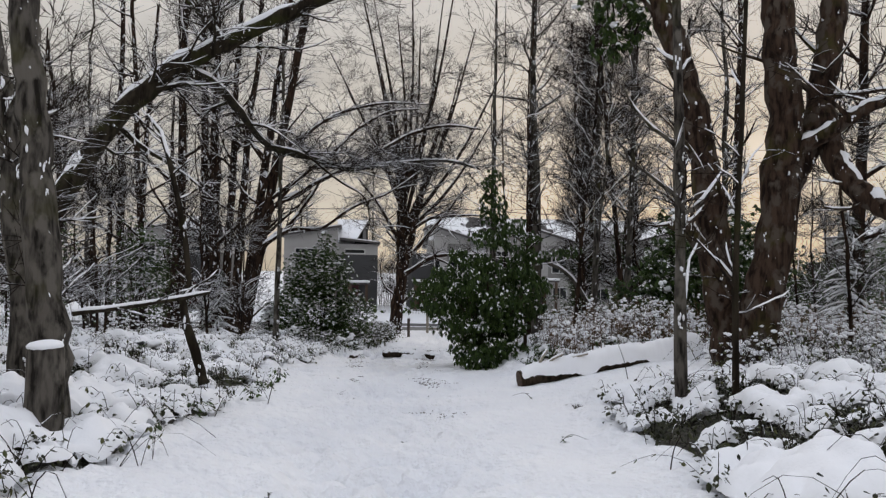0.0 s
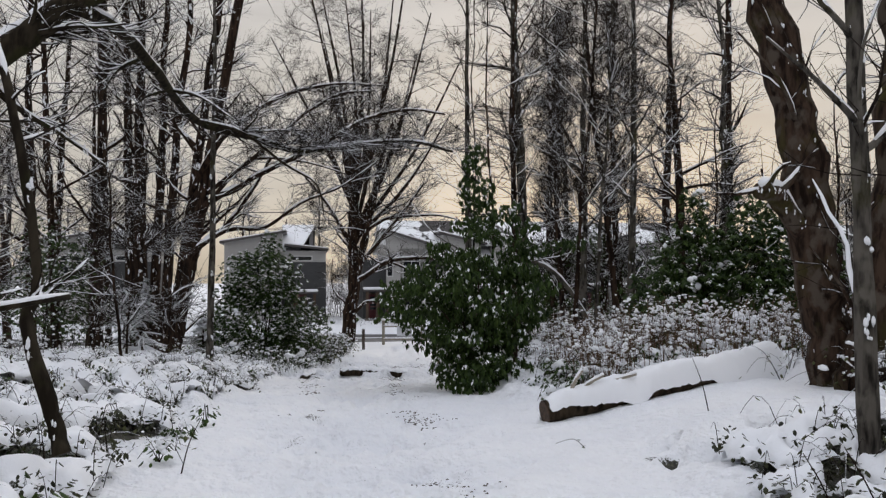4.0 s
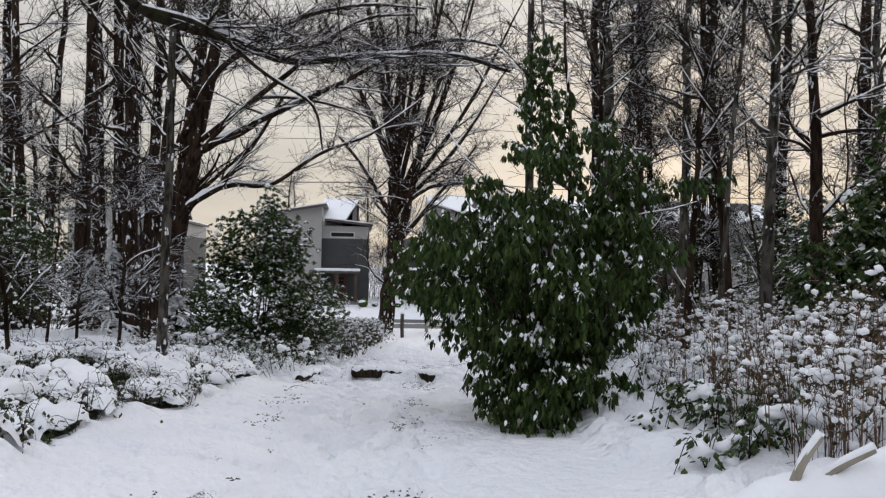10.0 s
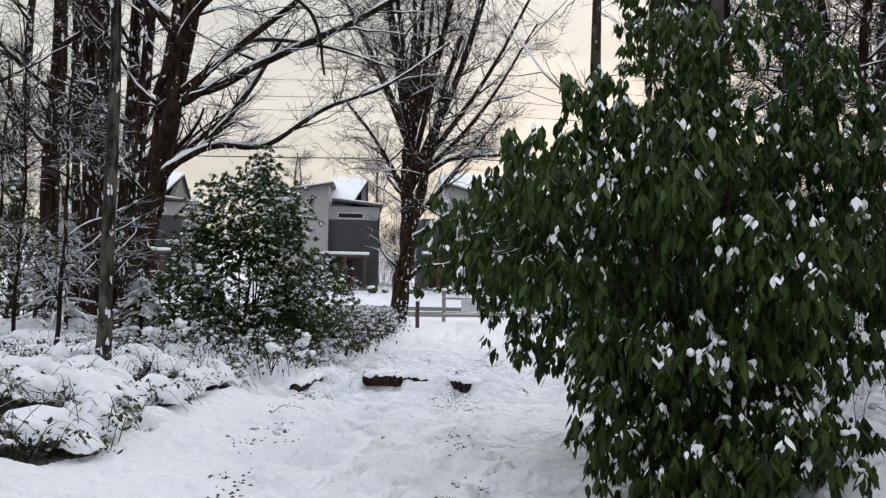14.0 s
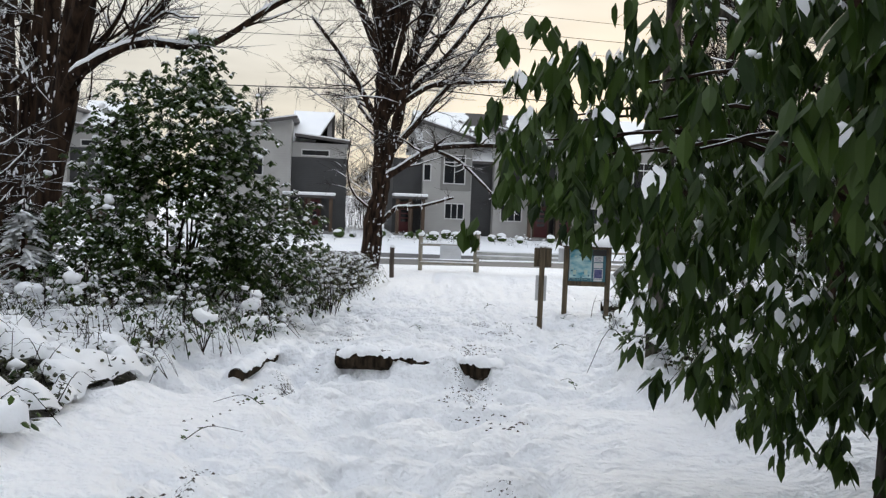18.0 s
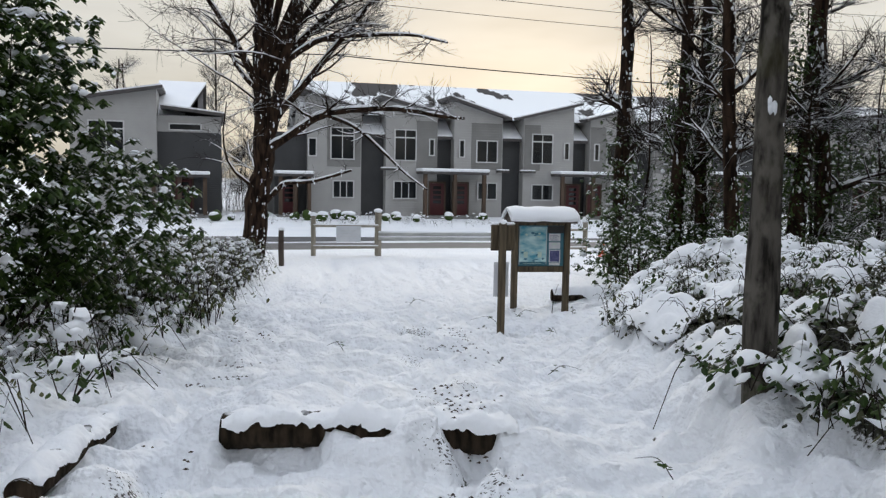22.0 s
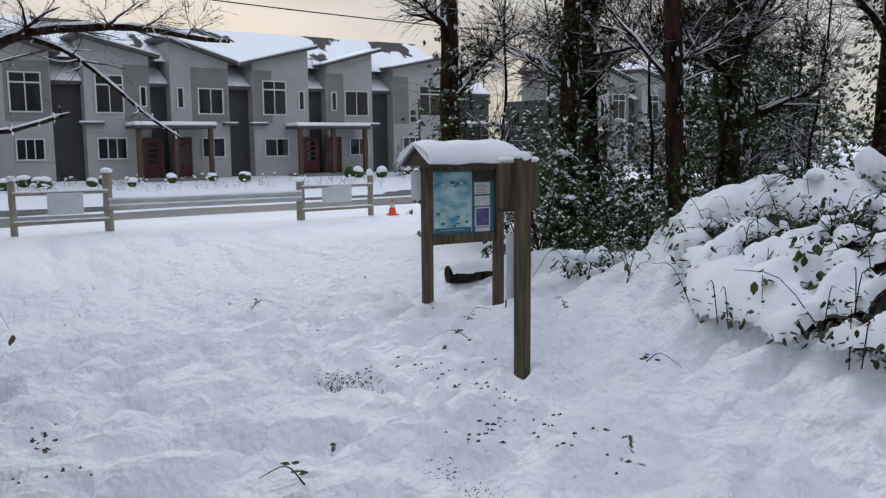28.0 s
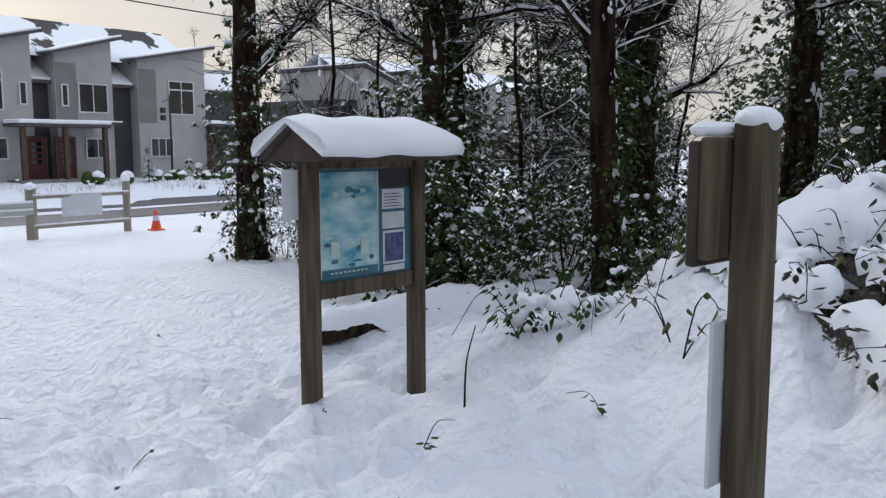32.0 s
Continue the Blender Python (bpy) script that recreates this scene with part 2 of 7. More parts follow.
TIMBER_PALE = make_plain("pale_timber", (0.2, 0.18, 0.14), (0.36, 0.32, 0.26), 7, 0.85, (1, 1, 0.12), 0.4)
TIMBER_DARK = make_plain("dark_timber", (0.035, 0.024, 0.018), (0.08, 0.058, 0.045), 7, 0.8, (1, 1, 0.15), 0.4)
CUT_WOOD = make_plain("cut_wood", (0.022, 0.014, 0.009), (0.085, 0.05, 0.03), 18, 0.9)
WALL_PALE = make_siding("pale_grey_siding", (0.33, 0.325, 0.315), (0.385, 0.38, 0.37))
WALL_MID = make_siding("mid_grey_siding", (0.17, 0.168, 0.16), (0.21, 0.207, 0.2))
WALL_DARK = make_siding("dark_grey_siding", (0.034, 0.035, 0.037), (0.048, 0.049, 0.051), 0.12)
TRIM = make_plain("white_trim", (0.52, 0.52, 0.52), (0.6, 0.6, 0.6), 3, 0.6, None, 0)
FASCIA = make_plain("dark_fascia", (0.05, 0.045, 0.045), (0.08, 0.072, 0.07), 3, 0.6, None, 0)
SHINGLE = make_plain("roof_shingle", (0.035, 0.033, 0.033), (0.075, 0.07, 0.068), 30, 0.95)
DOOR_RED = make_plain("red_door_paint", (0.055, 0.004, 0.007), (0.075, 0.008, 0.011), 3, 0.45, None, 0)
PORCH_WOOD = make_plain("porch_cedar", (0.05, 0.031, 0.02), (0.095, 0.06, 0.038), 6, 0.7, (1, 1, 0.15), 0.2)
ASPHALT = make_plain("wet_asphalt", (0.035, 0.036, 0.04), (0.075, 0.075, 0.08), 2.5, 0.6)
METAL = make_plain("galvanised_rail", (0.36, 0.37, 0.36), (0.5, 0.5, 0.48), 3, 0.55, None, 0, 0.2)
BLACK = make_plain("black_paint", (0.015, 0.015, 0.016), (0.03, 0.03, 0.03), 5, 0.5, None, 0)
SIGN_WHITE = make_plain("white_sign", (0.55, 0.57, 0.6), (0.64, 0.65, 0.67), 4, 0.5, None, 0)
PAPER = make_plain("paper", (0.5, 0.52, 0.54), (0.66, 0.66, 0.66), 6, 0.7, None, 0)
ORANGE = make_plain("orange_plastic", (0.75, 0.07, 0.015), (0.85, 0.1, 0.02), 5, 0.5, None, 0)
POSTER_BLUE = make_plain("blue_map", (0.04, 0.27, 0.37), (0.5, 0.68, 0.66), 7, 0.35, (0.7, 1, 1.5), 0)
TEAL = make_plain("teal_backing", (0.02, 0.1, 0.14), (0.04, 0.15, 0.19), 5, 0.5, None, 0)
MAP_INK = make_plain("map_ink", (0.01, 0.07, 0.13), (0.05, 0.2, 0.27), 8, 0.5, None, 0)
MAP_PALE = make_plain("map_pale", (0.4, 0.52, 0.44), (0.5, 0.6, 0.52), 8, 0.5, None, 0)
NAVY = make_plain("navy_print", (0.02, 0.03, 0.12), (0.12, 0.12, 0.25), 25, 0.5, None, 0)
CABLE = make_plain("cable_rubber", (0.01, 0.01, 0.01), (0.02, 0.02, 0.02), 5, 0.6, None, 0)


def make_roof_snow():
    """Snow that has slid from parts of a shingle roof."""
    m, n, l, b = nodes_of("patchy_roof_snow", 0.85)
    a = noise_node(n, l, 0.55, 6, (1, 0.5, 1))
    t, sp = n.new("ShaderNodeTexCoord"), n.new("ShaderNodeSeparateXYZ")
    l.new(t.outputs["Object"], sp.inputs[0])
    k = n.new("ShaderNodeMath")
    k.operation = "MULTIPLY_ADD"
    k.inputs[1].default_value, k.inputs[2].default_value = -0.05, 0.455
    l.new(sp.outputs[2], k.inputs[0])
    ad = n.new("ShaderNodeMath")
    l.new(k.outputs[0], ad.inputs[0])
    l.new(a.outputs[0], ad.inputs[1])
    r = ramp_node(n, l, ad.outputs[0], [(0.5, (0.055, 0.05, 0.048)), (0.53, (0.86, 0.88, 0.9))])
    l.new(r.outputs[0], b.inputs["Base Color"])
    return m


ROOF_SNOW = make_roof_snow()


def make_glass():
    m, n, l, b = nodes_of("dark_window_glass", 0.06)
    b.inputs["Base Color"].default_value = (0.012, 0.014, 0.016, 1)
    return m


GLASS = make_glass()

# ---- building blocks ----
def cross3(a, b):
    a, b = np.asarray(a, float), np.asarray(b, float)
    return np.stack([a[..., 1] * b[..., 2] - a[..., 2] * b[..., 1], a[..., 2] * b[..., 0] - a[..., 0] * b[..., 2], a[..., 0] * b[..., 1] - a[..., 1] * b[..., 0]], -1)


TUBES = {}


class Geo:
    """Gathers vertices and faces, then becomes one mesh."""

    def __init__(self):
        self.v, self.f, self.n = [], [], 0

    def add(self, verts, faces):
        verts = np.asarray(verts, dtype=float)
        self.v.append(verts)
        self.f.append(np.asarray(faces, dtype=np.int64) + self.n)
        self.n += len(verts)

    def tube(self, pts, radii, sides=6, cap=True):
        pts = np.asarray(pts, float)
        k = len(pts)
        tan = np.empty_like(pts)
        tan[1:-1] = pts[2:] - pts[:-2]
        tan[0], tan[-1] = pts[1] - pts[0], pts[-1] - pts[-2]
        tan /= np.sqrt((tan * tan).sum(1))[:, None] + 1e-9
        if np.abs(tan[:, 2]).mean() > 0.6:
            ref = np.tile([[1.0, 0.0, 0.0]], (k, 1))
        else:
            ref = np.tile([[0.0, 0.0, 1.0]], (k, 1))
        a = cross3(tan, ref)
        a /= np.linalg.norm(a, axis=1)[:, None] + 1e-9
        b = cross3(a, tan)
        if (k, sides) not in TUBES:
            ang = np.arange(sides) * 2 * np.pi / sides
            i, j = np.meshgrid(np.arange(k - 1), np.arange(sides), indexing="ij")
            j2 = (j + 1) % sides
            TUBES[k, sides] = np.cos(ang)[None, :, None], np.sin(ang)[None, :, None], np.stack([i * sides + j, (i + 1) * sides + j, (i + 1) * sides + j2, i * sides + j2], -1).reshape(-1, 4)
        cs, sn, q = TUBES[k, sides]
        ring = pts[:, None] + np.asarray(radii)[:, None, None] * (cs * a[:, None] + sn * b[:, None])
        self.add(ring.reshape(-1, 3), q)
        if cap:
            base = self.n - k * sides
            for row, flip in ((0, False), (k - 1, True)):
                c = pts[row]
                o = self.n
                self.v.append(c[None])
                self.n += 1
                r = base + row * sides + np.arange(sides)
                r2 = np.roll(r, -1)
                tri = np.stack([r, r2, np.full(sides, o), np.full(sides, o)], -1) if not flip else np.stack([r2, r, np.full(sides, o), np.full(sides, o)], -1)
                self.f.append(tri)

    def box(self, x0, x1, y0, y1, z0, z1, bev=0.0):
        if bev <= 0:
            v = [(x, y, z) for x in (x0, x1) for y in (y0, y1) for z in (z0, z1)]
            self.add(v, [(0, 1, 3, 2), (4, 6, 7, 5), (0, 4, 5, 1), (2, 3, 7, 6), (0, 2, 6, 4), (1, 5, 7, 3)])
            return
        b = bev
        v = []
        for z, k in ((z0, b), (z0 + b, 0), (z1 - b, 0), (z1, b)):
            xs0, xs1, ys0, ys1 = x0 + k, x1 - k, y0 + k, y1 - k
            v += [(xs0 + b, ys0, z), (xs1 - b, ys0, z), (xs1, ys0 + b, z), (xs1, ys1 - b, z), (xs1 - b, ys1, z), (xs0 + b, ys1, z), (xs0, ys1 - b, z), (xs0, ys0 + b, z)]
        f = [(r * 8 + i, r * 8 + (i + 1) % 8, r * 8 + 8 + (i + 1) % 8, r * 8 + 8 + i) for r in range(3) for i in range(8)]
        f += [(3, 2, 1, 0), (7, 4, 3, 0), (7, 6, 5, 4), (24, 25, 26, 27), (24, 27, 28, 31), (28, 29, 30, 31)]
        self.add(v, f)

    def prism(self, outline, y0, y1):
        """An outline in x, z given the depth from y0 to y1."""
        k = len(outline)
        v = [(x, y0, z) for x, z in outline] + [(x, y1, z) for x, z in outline]
        o = self.n
        self.add(v, [(i, (i + 1) % k, k + (i + 1) % k, k + i) for i in range(k)])
        for a, s in ((0, 1), (k, -1)):
            for i in range(1, k - 1):
                t = (o + a, o + a + i, o + a + i + 1)[::-s]
                self.f.append(np.array([(t[0], t[1], t[2], t[2])]))

    def mesh(self, name, material, smooth=False):
        me = bpy.data.meshes.new(name)
        if self.n:
            faces = np.concatenate([np.asarray(f).reshape(len(f), -1) if np.asarray(f).shape[1] == 4 else np.hstack([f, f[:, 2:3]]) for f in self.f])
            tri = faces[:, 2] == faces[:, 3]
            quads, tris = faces[~tri], faces[tri][:, :3]
            v = np.concatenate(self.v)
            loops = np.concatenate([quads.ravel(), tris.ravel()]).astype(np.int32)
            sizes = np.concatenate([np.full(len(quads), 4), np.full(len(tris), 3)])
            me.vertices.add(len(v))
            me.vertices.foreach_set("co", v.ravel())
            me.loops.add(len(loops))
            me.loops.foreach_set("vertex_index", loops)
            me.polygons.add(len(sizes))
            me.polygons.foreach_set("loop_start", np.concatenate([[0], np.cumsum(sizes)[:-1]]).astype(np.int32))
            me.polygons.foreach_set("use_smooth", np.full(len(sizes), smooth))
            me.update(calc_edges=True)
        me.materials.append(material)
        return me


def part(name, geo, material, parent=None, label="", smooth=False):
    """One mesh object, under a thing or a part if one is given."""
    ob = new(name, geo.mesh(name, material, smooth))
    if parent is not None:
        ob.parent = parent
    return tagged(ob, label) if label else ob


def thing(name, at, label, category, group="", kind="", turn=0.0):
    ob = new(name)
    ob.matrix_world = pose(*at, 0, 0, turn)
    return tagged(ob, label, category, group, kind)


def boxes(*rows, bev=0.0):
    g = Geo()
    for r in rows:
        g.box(*r, bev=bev)
    return g


LATTICE = {}


def smooth_noise(x, y, seed, scale):
    """Value noise on a lattice, from -1 to 1."""
    if seed not in LATTICE:
        LATTICE[seed] = np.random.RandomState(seed).uniform(-1, 1, (64, 64))
    tab = LATTICE[seed]
    u, v = np.asarray(x) / scale, np.asarray(y) / scale
    i, j = np.floor(u).astype(int), np.floor(v).astype(int)
    a, b = u - i, v - j
    a, b = a * a * (3 - 2 * a), b * b * (3 - 2 * b)
    t = lambda p, q: tab[p % 64, q % 64]
    return (t(i, j) * (1 - a) + t(i + 1, j) * a) * (1 - b) + (t(i, j + 1) * (1 - a) + t(i + 1, j + 1) * a) * b


def cushions(x, y, seed, cell, height):
    """Rounded pillows of snow with sharp valleys between them."""
    i, j = np.floor(x / cell).astype(int), np.floor(y / cell).astype(int)
    for s in range(4):
        smooth_noise(0.0, 0.0, seed + s, 1.0)
    best = np.zeros(np.shape(x))
    for di in (-1, 0, 1):
        for dj in (-1, 0, 1):
            a, b = (i + di) % 64, (j + dj) % 64
            px = (i + di + 0.5 + 0.45 * LATTICE[seed][a, b]) * cell
            py = (j + dj + 0.5 + 0.45 * LATTICE[seed + 1][a, b]) * cell
            r = cell * (0.62 + 0.28 * LATTICE[seed + 2][a, b])
            h = height * (0.6 + 0.4 * LATTICE[seed + 3][a, b])
            best = np.maximum(best, h * np.sqrt(np.clip(1 - ((x - px) ** 2 + (y - py) ** 2) / r ** 2, 0, 1)))
    return best


# ---- the lie of the land: a trail that falls gently to a road ----
GY = [-30, 0, 10, 15, 20, 29, 34, 37.5, 50, 55.5, 57.5, 66.4, 66.6, 70, 76, 400]
GZ = [0.9, 0.12, -0.3, -0.5, -0.75, -1.42, -1.62, -1.86, -2.33, -2.4, -2.56, -2.56, -2.38, -2.3, -1.95, -1.95]


def path_centre(y):
    return np.interp(y, [-10, 0, 10, 20, 29, 36, 50], [-0.6, -0.6, -0.7, -1.2, -1.2, -0.6, 2.0])


def step(a, lo, hi):
    t = np.clip((a - lo) / (hi - lo), 0, 1)
    return t * t * (3 - 2 * t)


def bank_at(x, y):
    """Where brambles hold up a broken roof of snow: both banks of the trail and the heap by the notice board."""
    x, y = np.asarray(x, float), np.asarray(y, float)
    off = x - path_centre(y) + 0.35 * smooth_noise(x, y, 71, 1.1)
    left = step(-off, 2.0, 2.9) * (1 - step(-off, 6.5, 7.5)) * step(y, 3.4, 4.2) * (1 - step(y, 27, 28.5))
    right = step(off, 2.5, 3.3) * (1 - step(off, 6.5, 7.5)) * step(y, 3.4, 4.2) * (1 - step(y, 11.2, 12.6))
    heap = step(off - 0.6 * np.maximum(0, y - 33), 2.5, 3.4) * (1 - step(off, 7.4, 8.2)) * step(y, 24.8, 26.2) * (1 - step(y, 36.6, 37.6))
    return np.maximum(np.maximum(left, right), heap)


def log_step(x, y, a, b, windows, height, fade):
    """The snow dammed up behind a log: a low step, drifted over the log except where its bark shows."""
    dx, dy = b[0] - a[0], b[1] - a[1]
    long = math.hypot(dx, dy)
    t = ((x - a[0]) * dx + (y - a[1]) * dy) / long ** 2
    s = ((y - a[1]) * dx - (x - a[0]) * dy) / long
    show = np.zeros_like(t)
    for w0, w1 in windows:
        show = np.maximum(show, np.clip(np.minimum((t - w0) / 0.07, (w1 - t) / 0.07), 0, 1))
    lead = 0.55 * (1 - show) + 0.03 * smooth_noise(x, y, 47, 0.15)
    wide = 0.12 + 0.3 * (1 - show)
    return height * step(s + lead, -0.05, wide - 0.05) * (1 - step(s, fade * 0.15, fade)) * step(t * long, -0.5, 0.0) * (1 - step((t - 1) * long, 0.0, 0.6))


def land(x, y):
    """The height of the snow, and where brush shows between its pillows."""
    x, y = np.asarray(x, float), np.asarray(y, float)
    z = np.interp(y - 0.1 * x * step(y, 47, 56), GY, GZ)
    off = x - path_centre(y)
    wood = 1 - step(y, 33, 40)
    left = step(-off, 1.7, 5.0)
    right = step(off, 2.0, 5.5)
    z = z + wood * (0.42 * left + 0.5 * right)
    mound = step(x - (0.9 + 0.45 * np.maximum(0, y - 32)), 0.2, 1.7) * step(y, 23.5, 27) * (1 - step(y, 34.3, 37.2))
    z = z + 0.45 * mound + 0.42 * np.exp(-((x - 5.1) / 1.25) ** 2 - ((y - 35.7) / 1.3) ** 2)
    rough = np.clip(step(-off, 1.75, 3.0) * wood + step(off, 2.1, 3.4) * (1 - step(y, 31.5, 33.5)) + mound, 0, 1) * (1 - step(y, 54, 56))
    rough = rough * (1 - step(x, 0.6, 1.2) * (1 - step(x, 4.6, 5.4)) * step(y, 12.2, 13.2) * (1 - step(y, 16.2, 16.8)))
    z = z + rough * (0.1 * smooth_noise(x, y, 3, 0.9) + 0.05 * smooth_noise(x, y, 9, 0.16) - 0.1)
    wx, wy = x + 0.12 * smooth_noise(x, y, 41, 0.3), y + 0.12 * smooth_noise(x, y, 42, 0.3)
    deep = step(smooth_noise(x, y, 43, 1.6), -0.6, 0.3)
    edge = step(rough, 0.1, 0.6)
    pillow = cushions(wx, wy, 50, 0.68, 0.36 + 0.12 * mound)
    small = cushions(wx, wy, 60, 0.33, 0.17)
    bank = bank_at(x, y)
    z = z + edge * (0.4 + 0.6 * deep) * (pillow + small) * (1 - 0.75 * bank)
    gap = step(0.11 + 0.05 * smooth_noise(x, y, 44, 0.2) - pillow - 0.6 * small, 0.0, 0.05) * edge
    patch = smooth_noise(x, y, 45, 1.1) + 0.4 * smooth_noise(x, y, 46, 0.3)
    brush = gap * step(patch, -0.1, 0.35) * (1 - step(y, 25, 28) * step(x, 0.0, 0.5) * (1 - step(x, 3.0, 3.8)))
    z = z - 0.1 * brush * (1 - bank)
    brush = np.maximum(brush * (1 - bank), step(bank, 0.55, 0.85) * 0.8)
    z = z + log_step(x, y, (-2.0, 29.2), (-0.05, 29.02), ((-0.04, 0.37), (0.77, 0.95)), 0.22, 3.5) + log_step(x, y, (-3.0, 28.35), (-2.75, 30.7), ((-0.05, 0.06), (0.34, 0.6)), 0.14, 0.9)
    flat = (1 - step(y, 53, 55.5))
    z = z + flat * (0.02 * smooth_noise(x, y, 5, 1.3) + 0.016 * smooth_noise(x, y, 6, 0.34) + 0.014 * smooth_noise(x, y, 7, 0.18))
    worn = step(y, 26, 31) * (1 - step(y, 46, 52)) * (1 - rough)
    z = z + worn * (0.034 * smooth_noise(x, y, 12, 0.27) + 0.024 * smooth_noise(x, y, 13, 0.16))
    return z, brush


HX, HY = np.arange(-40, 44, 0.08), np.arange(-2, 80, 0.08)
HEIGHTS, BRUSH = land(*np.meshgrid(HX, HY, indexing="ij"))


def ground_at(x, y):
    i, j = int(round((x + 40) / 0.08)), int(round((y + 2) / 0.08))
    return float(HEIGHTS[min(max(i, 0), len(HX) - 1), min(max(j, 0), len(HY) - 1)])


def brush_at(x, y):
    i, j = int(round((x + 40) / 0.08)), int(round((y + 2) / 0.08))
    return float(BRUSH[min(max(i, 0), len(HX) - 1), min(max(j, 0), len(HY) - 1)])

# ---- ground: one snow sheet out to the horizon ----
def graded(lo, hi, fine, far, growth=1.22):
    mid = list(np.arange(lo, hi + 1e-6, fine))
    out, s = [], fine
    while not out or abs(out[-1]) < far:
        s *= growth
        out.append((out[-1] if out else hi) + s)
    back, s = [], fine
    while not back or abs(back[-1]) < far:
        s *= growth
        back.append((back[-1] if back else lo) - s)
    return np.array(back[::-1] + mid + out)


def left_lane(y):
    return np.interp(y, [10, 20, 25, 40], [-0.6, -0.85, -1.3, -1.25])


def build_ground():
    xs, ys = graded(-6.2, 7.6, 0.06, 900), graded(3.5, 38.0, 0.07, 900, 1.12)
    X, Y = np.meshgrid(xs, ys, indexing="ij")
    Z, bare = land(X, Y)
    rng = np.random.RandomState(11)
    # footprints along the trail, two worn lines and some strays
    prints = []
    for k in range(330):
        y = rng.uniform(5, 44)
        line = rng.choice([left_lane(y), 0.75, 0.2], p=[0.38, 0.5, 0.12])
        prints.append((path_centre(y) + line + rng.normal(0, 0.2), y, rng.uniform(-0.35, 0.35)))
    for k in range(260):
        y = rng.uniform(29, 47)
        prints.append((path_centre(y) + rng.uniform(-2.0, 3.0), y, rng.uniform(-1.2, 1.2)))
    # the trodden field: countless shallow dents
    for k in range(8600):
        py = rng.uniform(27, 50) if k < 5200 else rng.uniform(4, 29)
        px = float(path_centre(py)) + (rng.uniform(-2.6, 4.2) if py > 27 else rng.normal(0, 0.75))
        r, h = rng.uniform(0.06, 0.14), rng.uniform(0.03, 0.11) * (1.0 if py > 27 else 0.8)
        i0, i1 = np.searchsorted(xs, [px - 0.4, px + 0.4])
        j0, j1 = np.searchsorted(ys, [py - 0.4, py + 0.4])
        if i1 > i0 and j1 > j0:
            sx = rng.uniform(0.8, 1.9)
            d = ((X[i0:i1, j0:j1] - px) / (r * sx)) ** 2 + ((Y[i0:i1, j0:j1] - py) / r) ** 2
            Z[i0:i1, j0:j1] -= h * np.exp(-d) * (1 - 0.9 * np.minimum(1, bare[i0:i1, j0:j1]))
    for px, py, a in prints:
        i0, i1 = np.searchsorted(xs, [px - 0.35, px + 0.35])
        j0, j1 = np.searchsorted(ys, [py - 0.35, py + 0.35])
        if i1 <= i0 or j1 <= j0:
            continue
        dx, dy = X[i0:i1, j0:j1] - px, Y[i0:i1, j0:j1] - py
        u, v = dx * math.cos(a) + dy * math.sin(a), -dx * math.sin(a) + dy * math.cos(a)
        d = (u / 0.07) ** 2 + (v / 0.15) ** 2
        Z[i0:i1, j0:j1] += -0.075 * np.exp(-d * 1.2) + 0.02 * np.exp(-((np.sqrt(d) - 1.7) ** 2) * 3)
        if rng.rand() < 0.3:
            soil = np.exp(-d * 2.0) * (rng.rand(*d.shape) < 0.4)
            bare[i0:i1, j0:j1] = np.maximum(bare[i0:i1, j0:j1], np.where(soil > 0.45, 0.62, 0))
    nx, ny = len(xs), len(ys)
    i, j = np.meshgrid(np.arange(nx - 1), np.arange(ny - 1), indexing="ij")
    g = Geo()
    g.add(np.stack([X, Y, Z], -1).reshape(-1, 3), np.stack([i * ny + j, (i + 1) * ny + j, (i + 1) * ny + j + 1, i * ny + j + 1], -1).reshape(-1, 4))
    ob = part("ground", g, SNOW_GROUND, None, smooth=True)
    ob.data.attributes.new("brush", "FLOAT", "POINT").data.foreach_set("value", bare.reshape(-1).astype(np.float32))
    off = X - path_centre(Y)
    lanes = np.maximum(np.exp(-((off - left_lane(Y)) / 0.22) ** 2), np.exp(-((off - 0.75) / 0.3) ** 2)) * step(Y, 9, 13) * (1 - step(Y, 34, 38))
    worn = step(smooth_noise(X, Y, 91, 0.8) + 0.6 * smooth_noise(X, Y, 92, 0.3), 0.0, 0.9)
    ob.data.attributes.new("tread", "FLOAT", "POINT").data.foreach_set("value", (lanes * worn).reshape(-1).astype(np.float32))
    tagged(ob, "snow-covered ground with a trodden trail and footprints", "snow ground", kind="structure")


build_ground()


def build_road():
    g = Geo()
    for y0, y1 in ((58.1, 61.4), (62.6, 65.9)):
        n = 90
        xs = np.linspace(-120, 140, n)
        e0, e1 = y0 + 0.25 * smooth_noise(xs, xs * 0, 21, 3.0), y1 + 0.25 * smooth_noise(xs, xs * 0 + 9, 22, 3.0)
        sl = 0.1 * xs
        v = np.concatenate([np.stack([xs, e0 + sl, np.full(n, -2.535)], -1), np.stack([xs, e1 + sl, np.full(n, -2.535)], -1)])
        k = np.arange(n - 1)
        g.add(v, np.stack([k, k + 1, n + k + 1, n + k], -1))
    tagged(part("road", g, ASPHALT), "wet dark asphalt road with snow between the wheel tracks", "road", kind="structure")
build_road()


# ---- trees ----
def wander(start, way, length, steps, rng, bend=0.12, lift=0.0):
    pts, d = [np.array(start, float)], np.array(way, float) / np.linalg.norm(way)
    for k in range(steps):
        d = d + rng.normal(0, bend, 3) + np.array([0, 0, lift])
        d /= np.linalg.norm(d)
        pts.append(pts[-1] + d * length / steps)
    return np.array(pts)


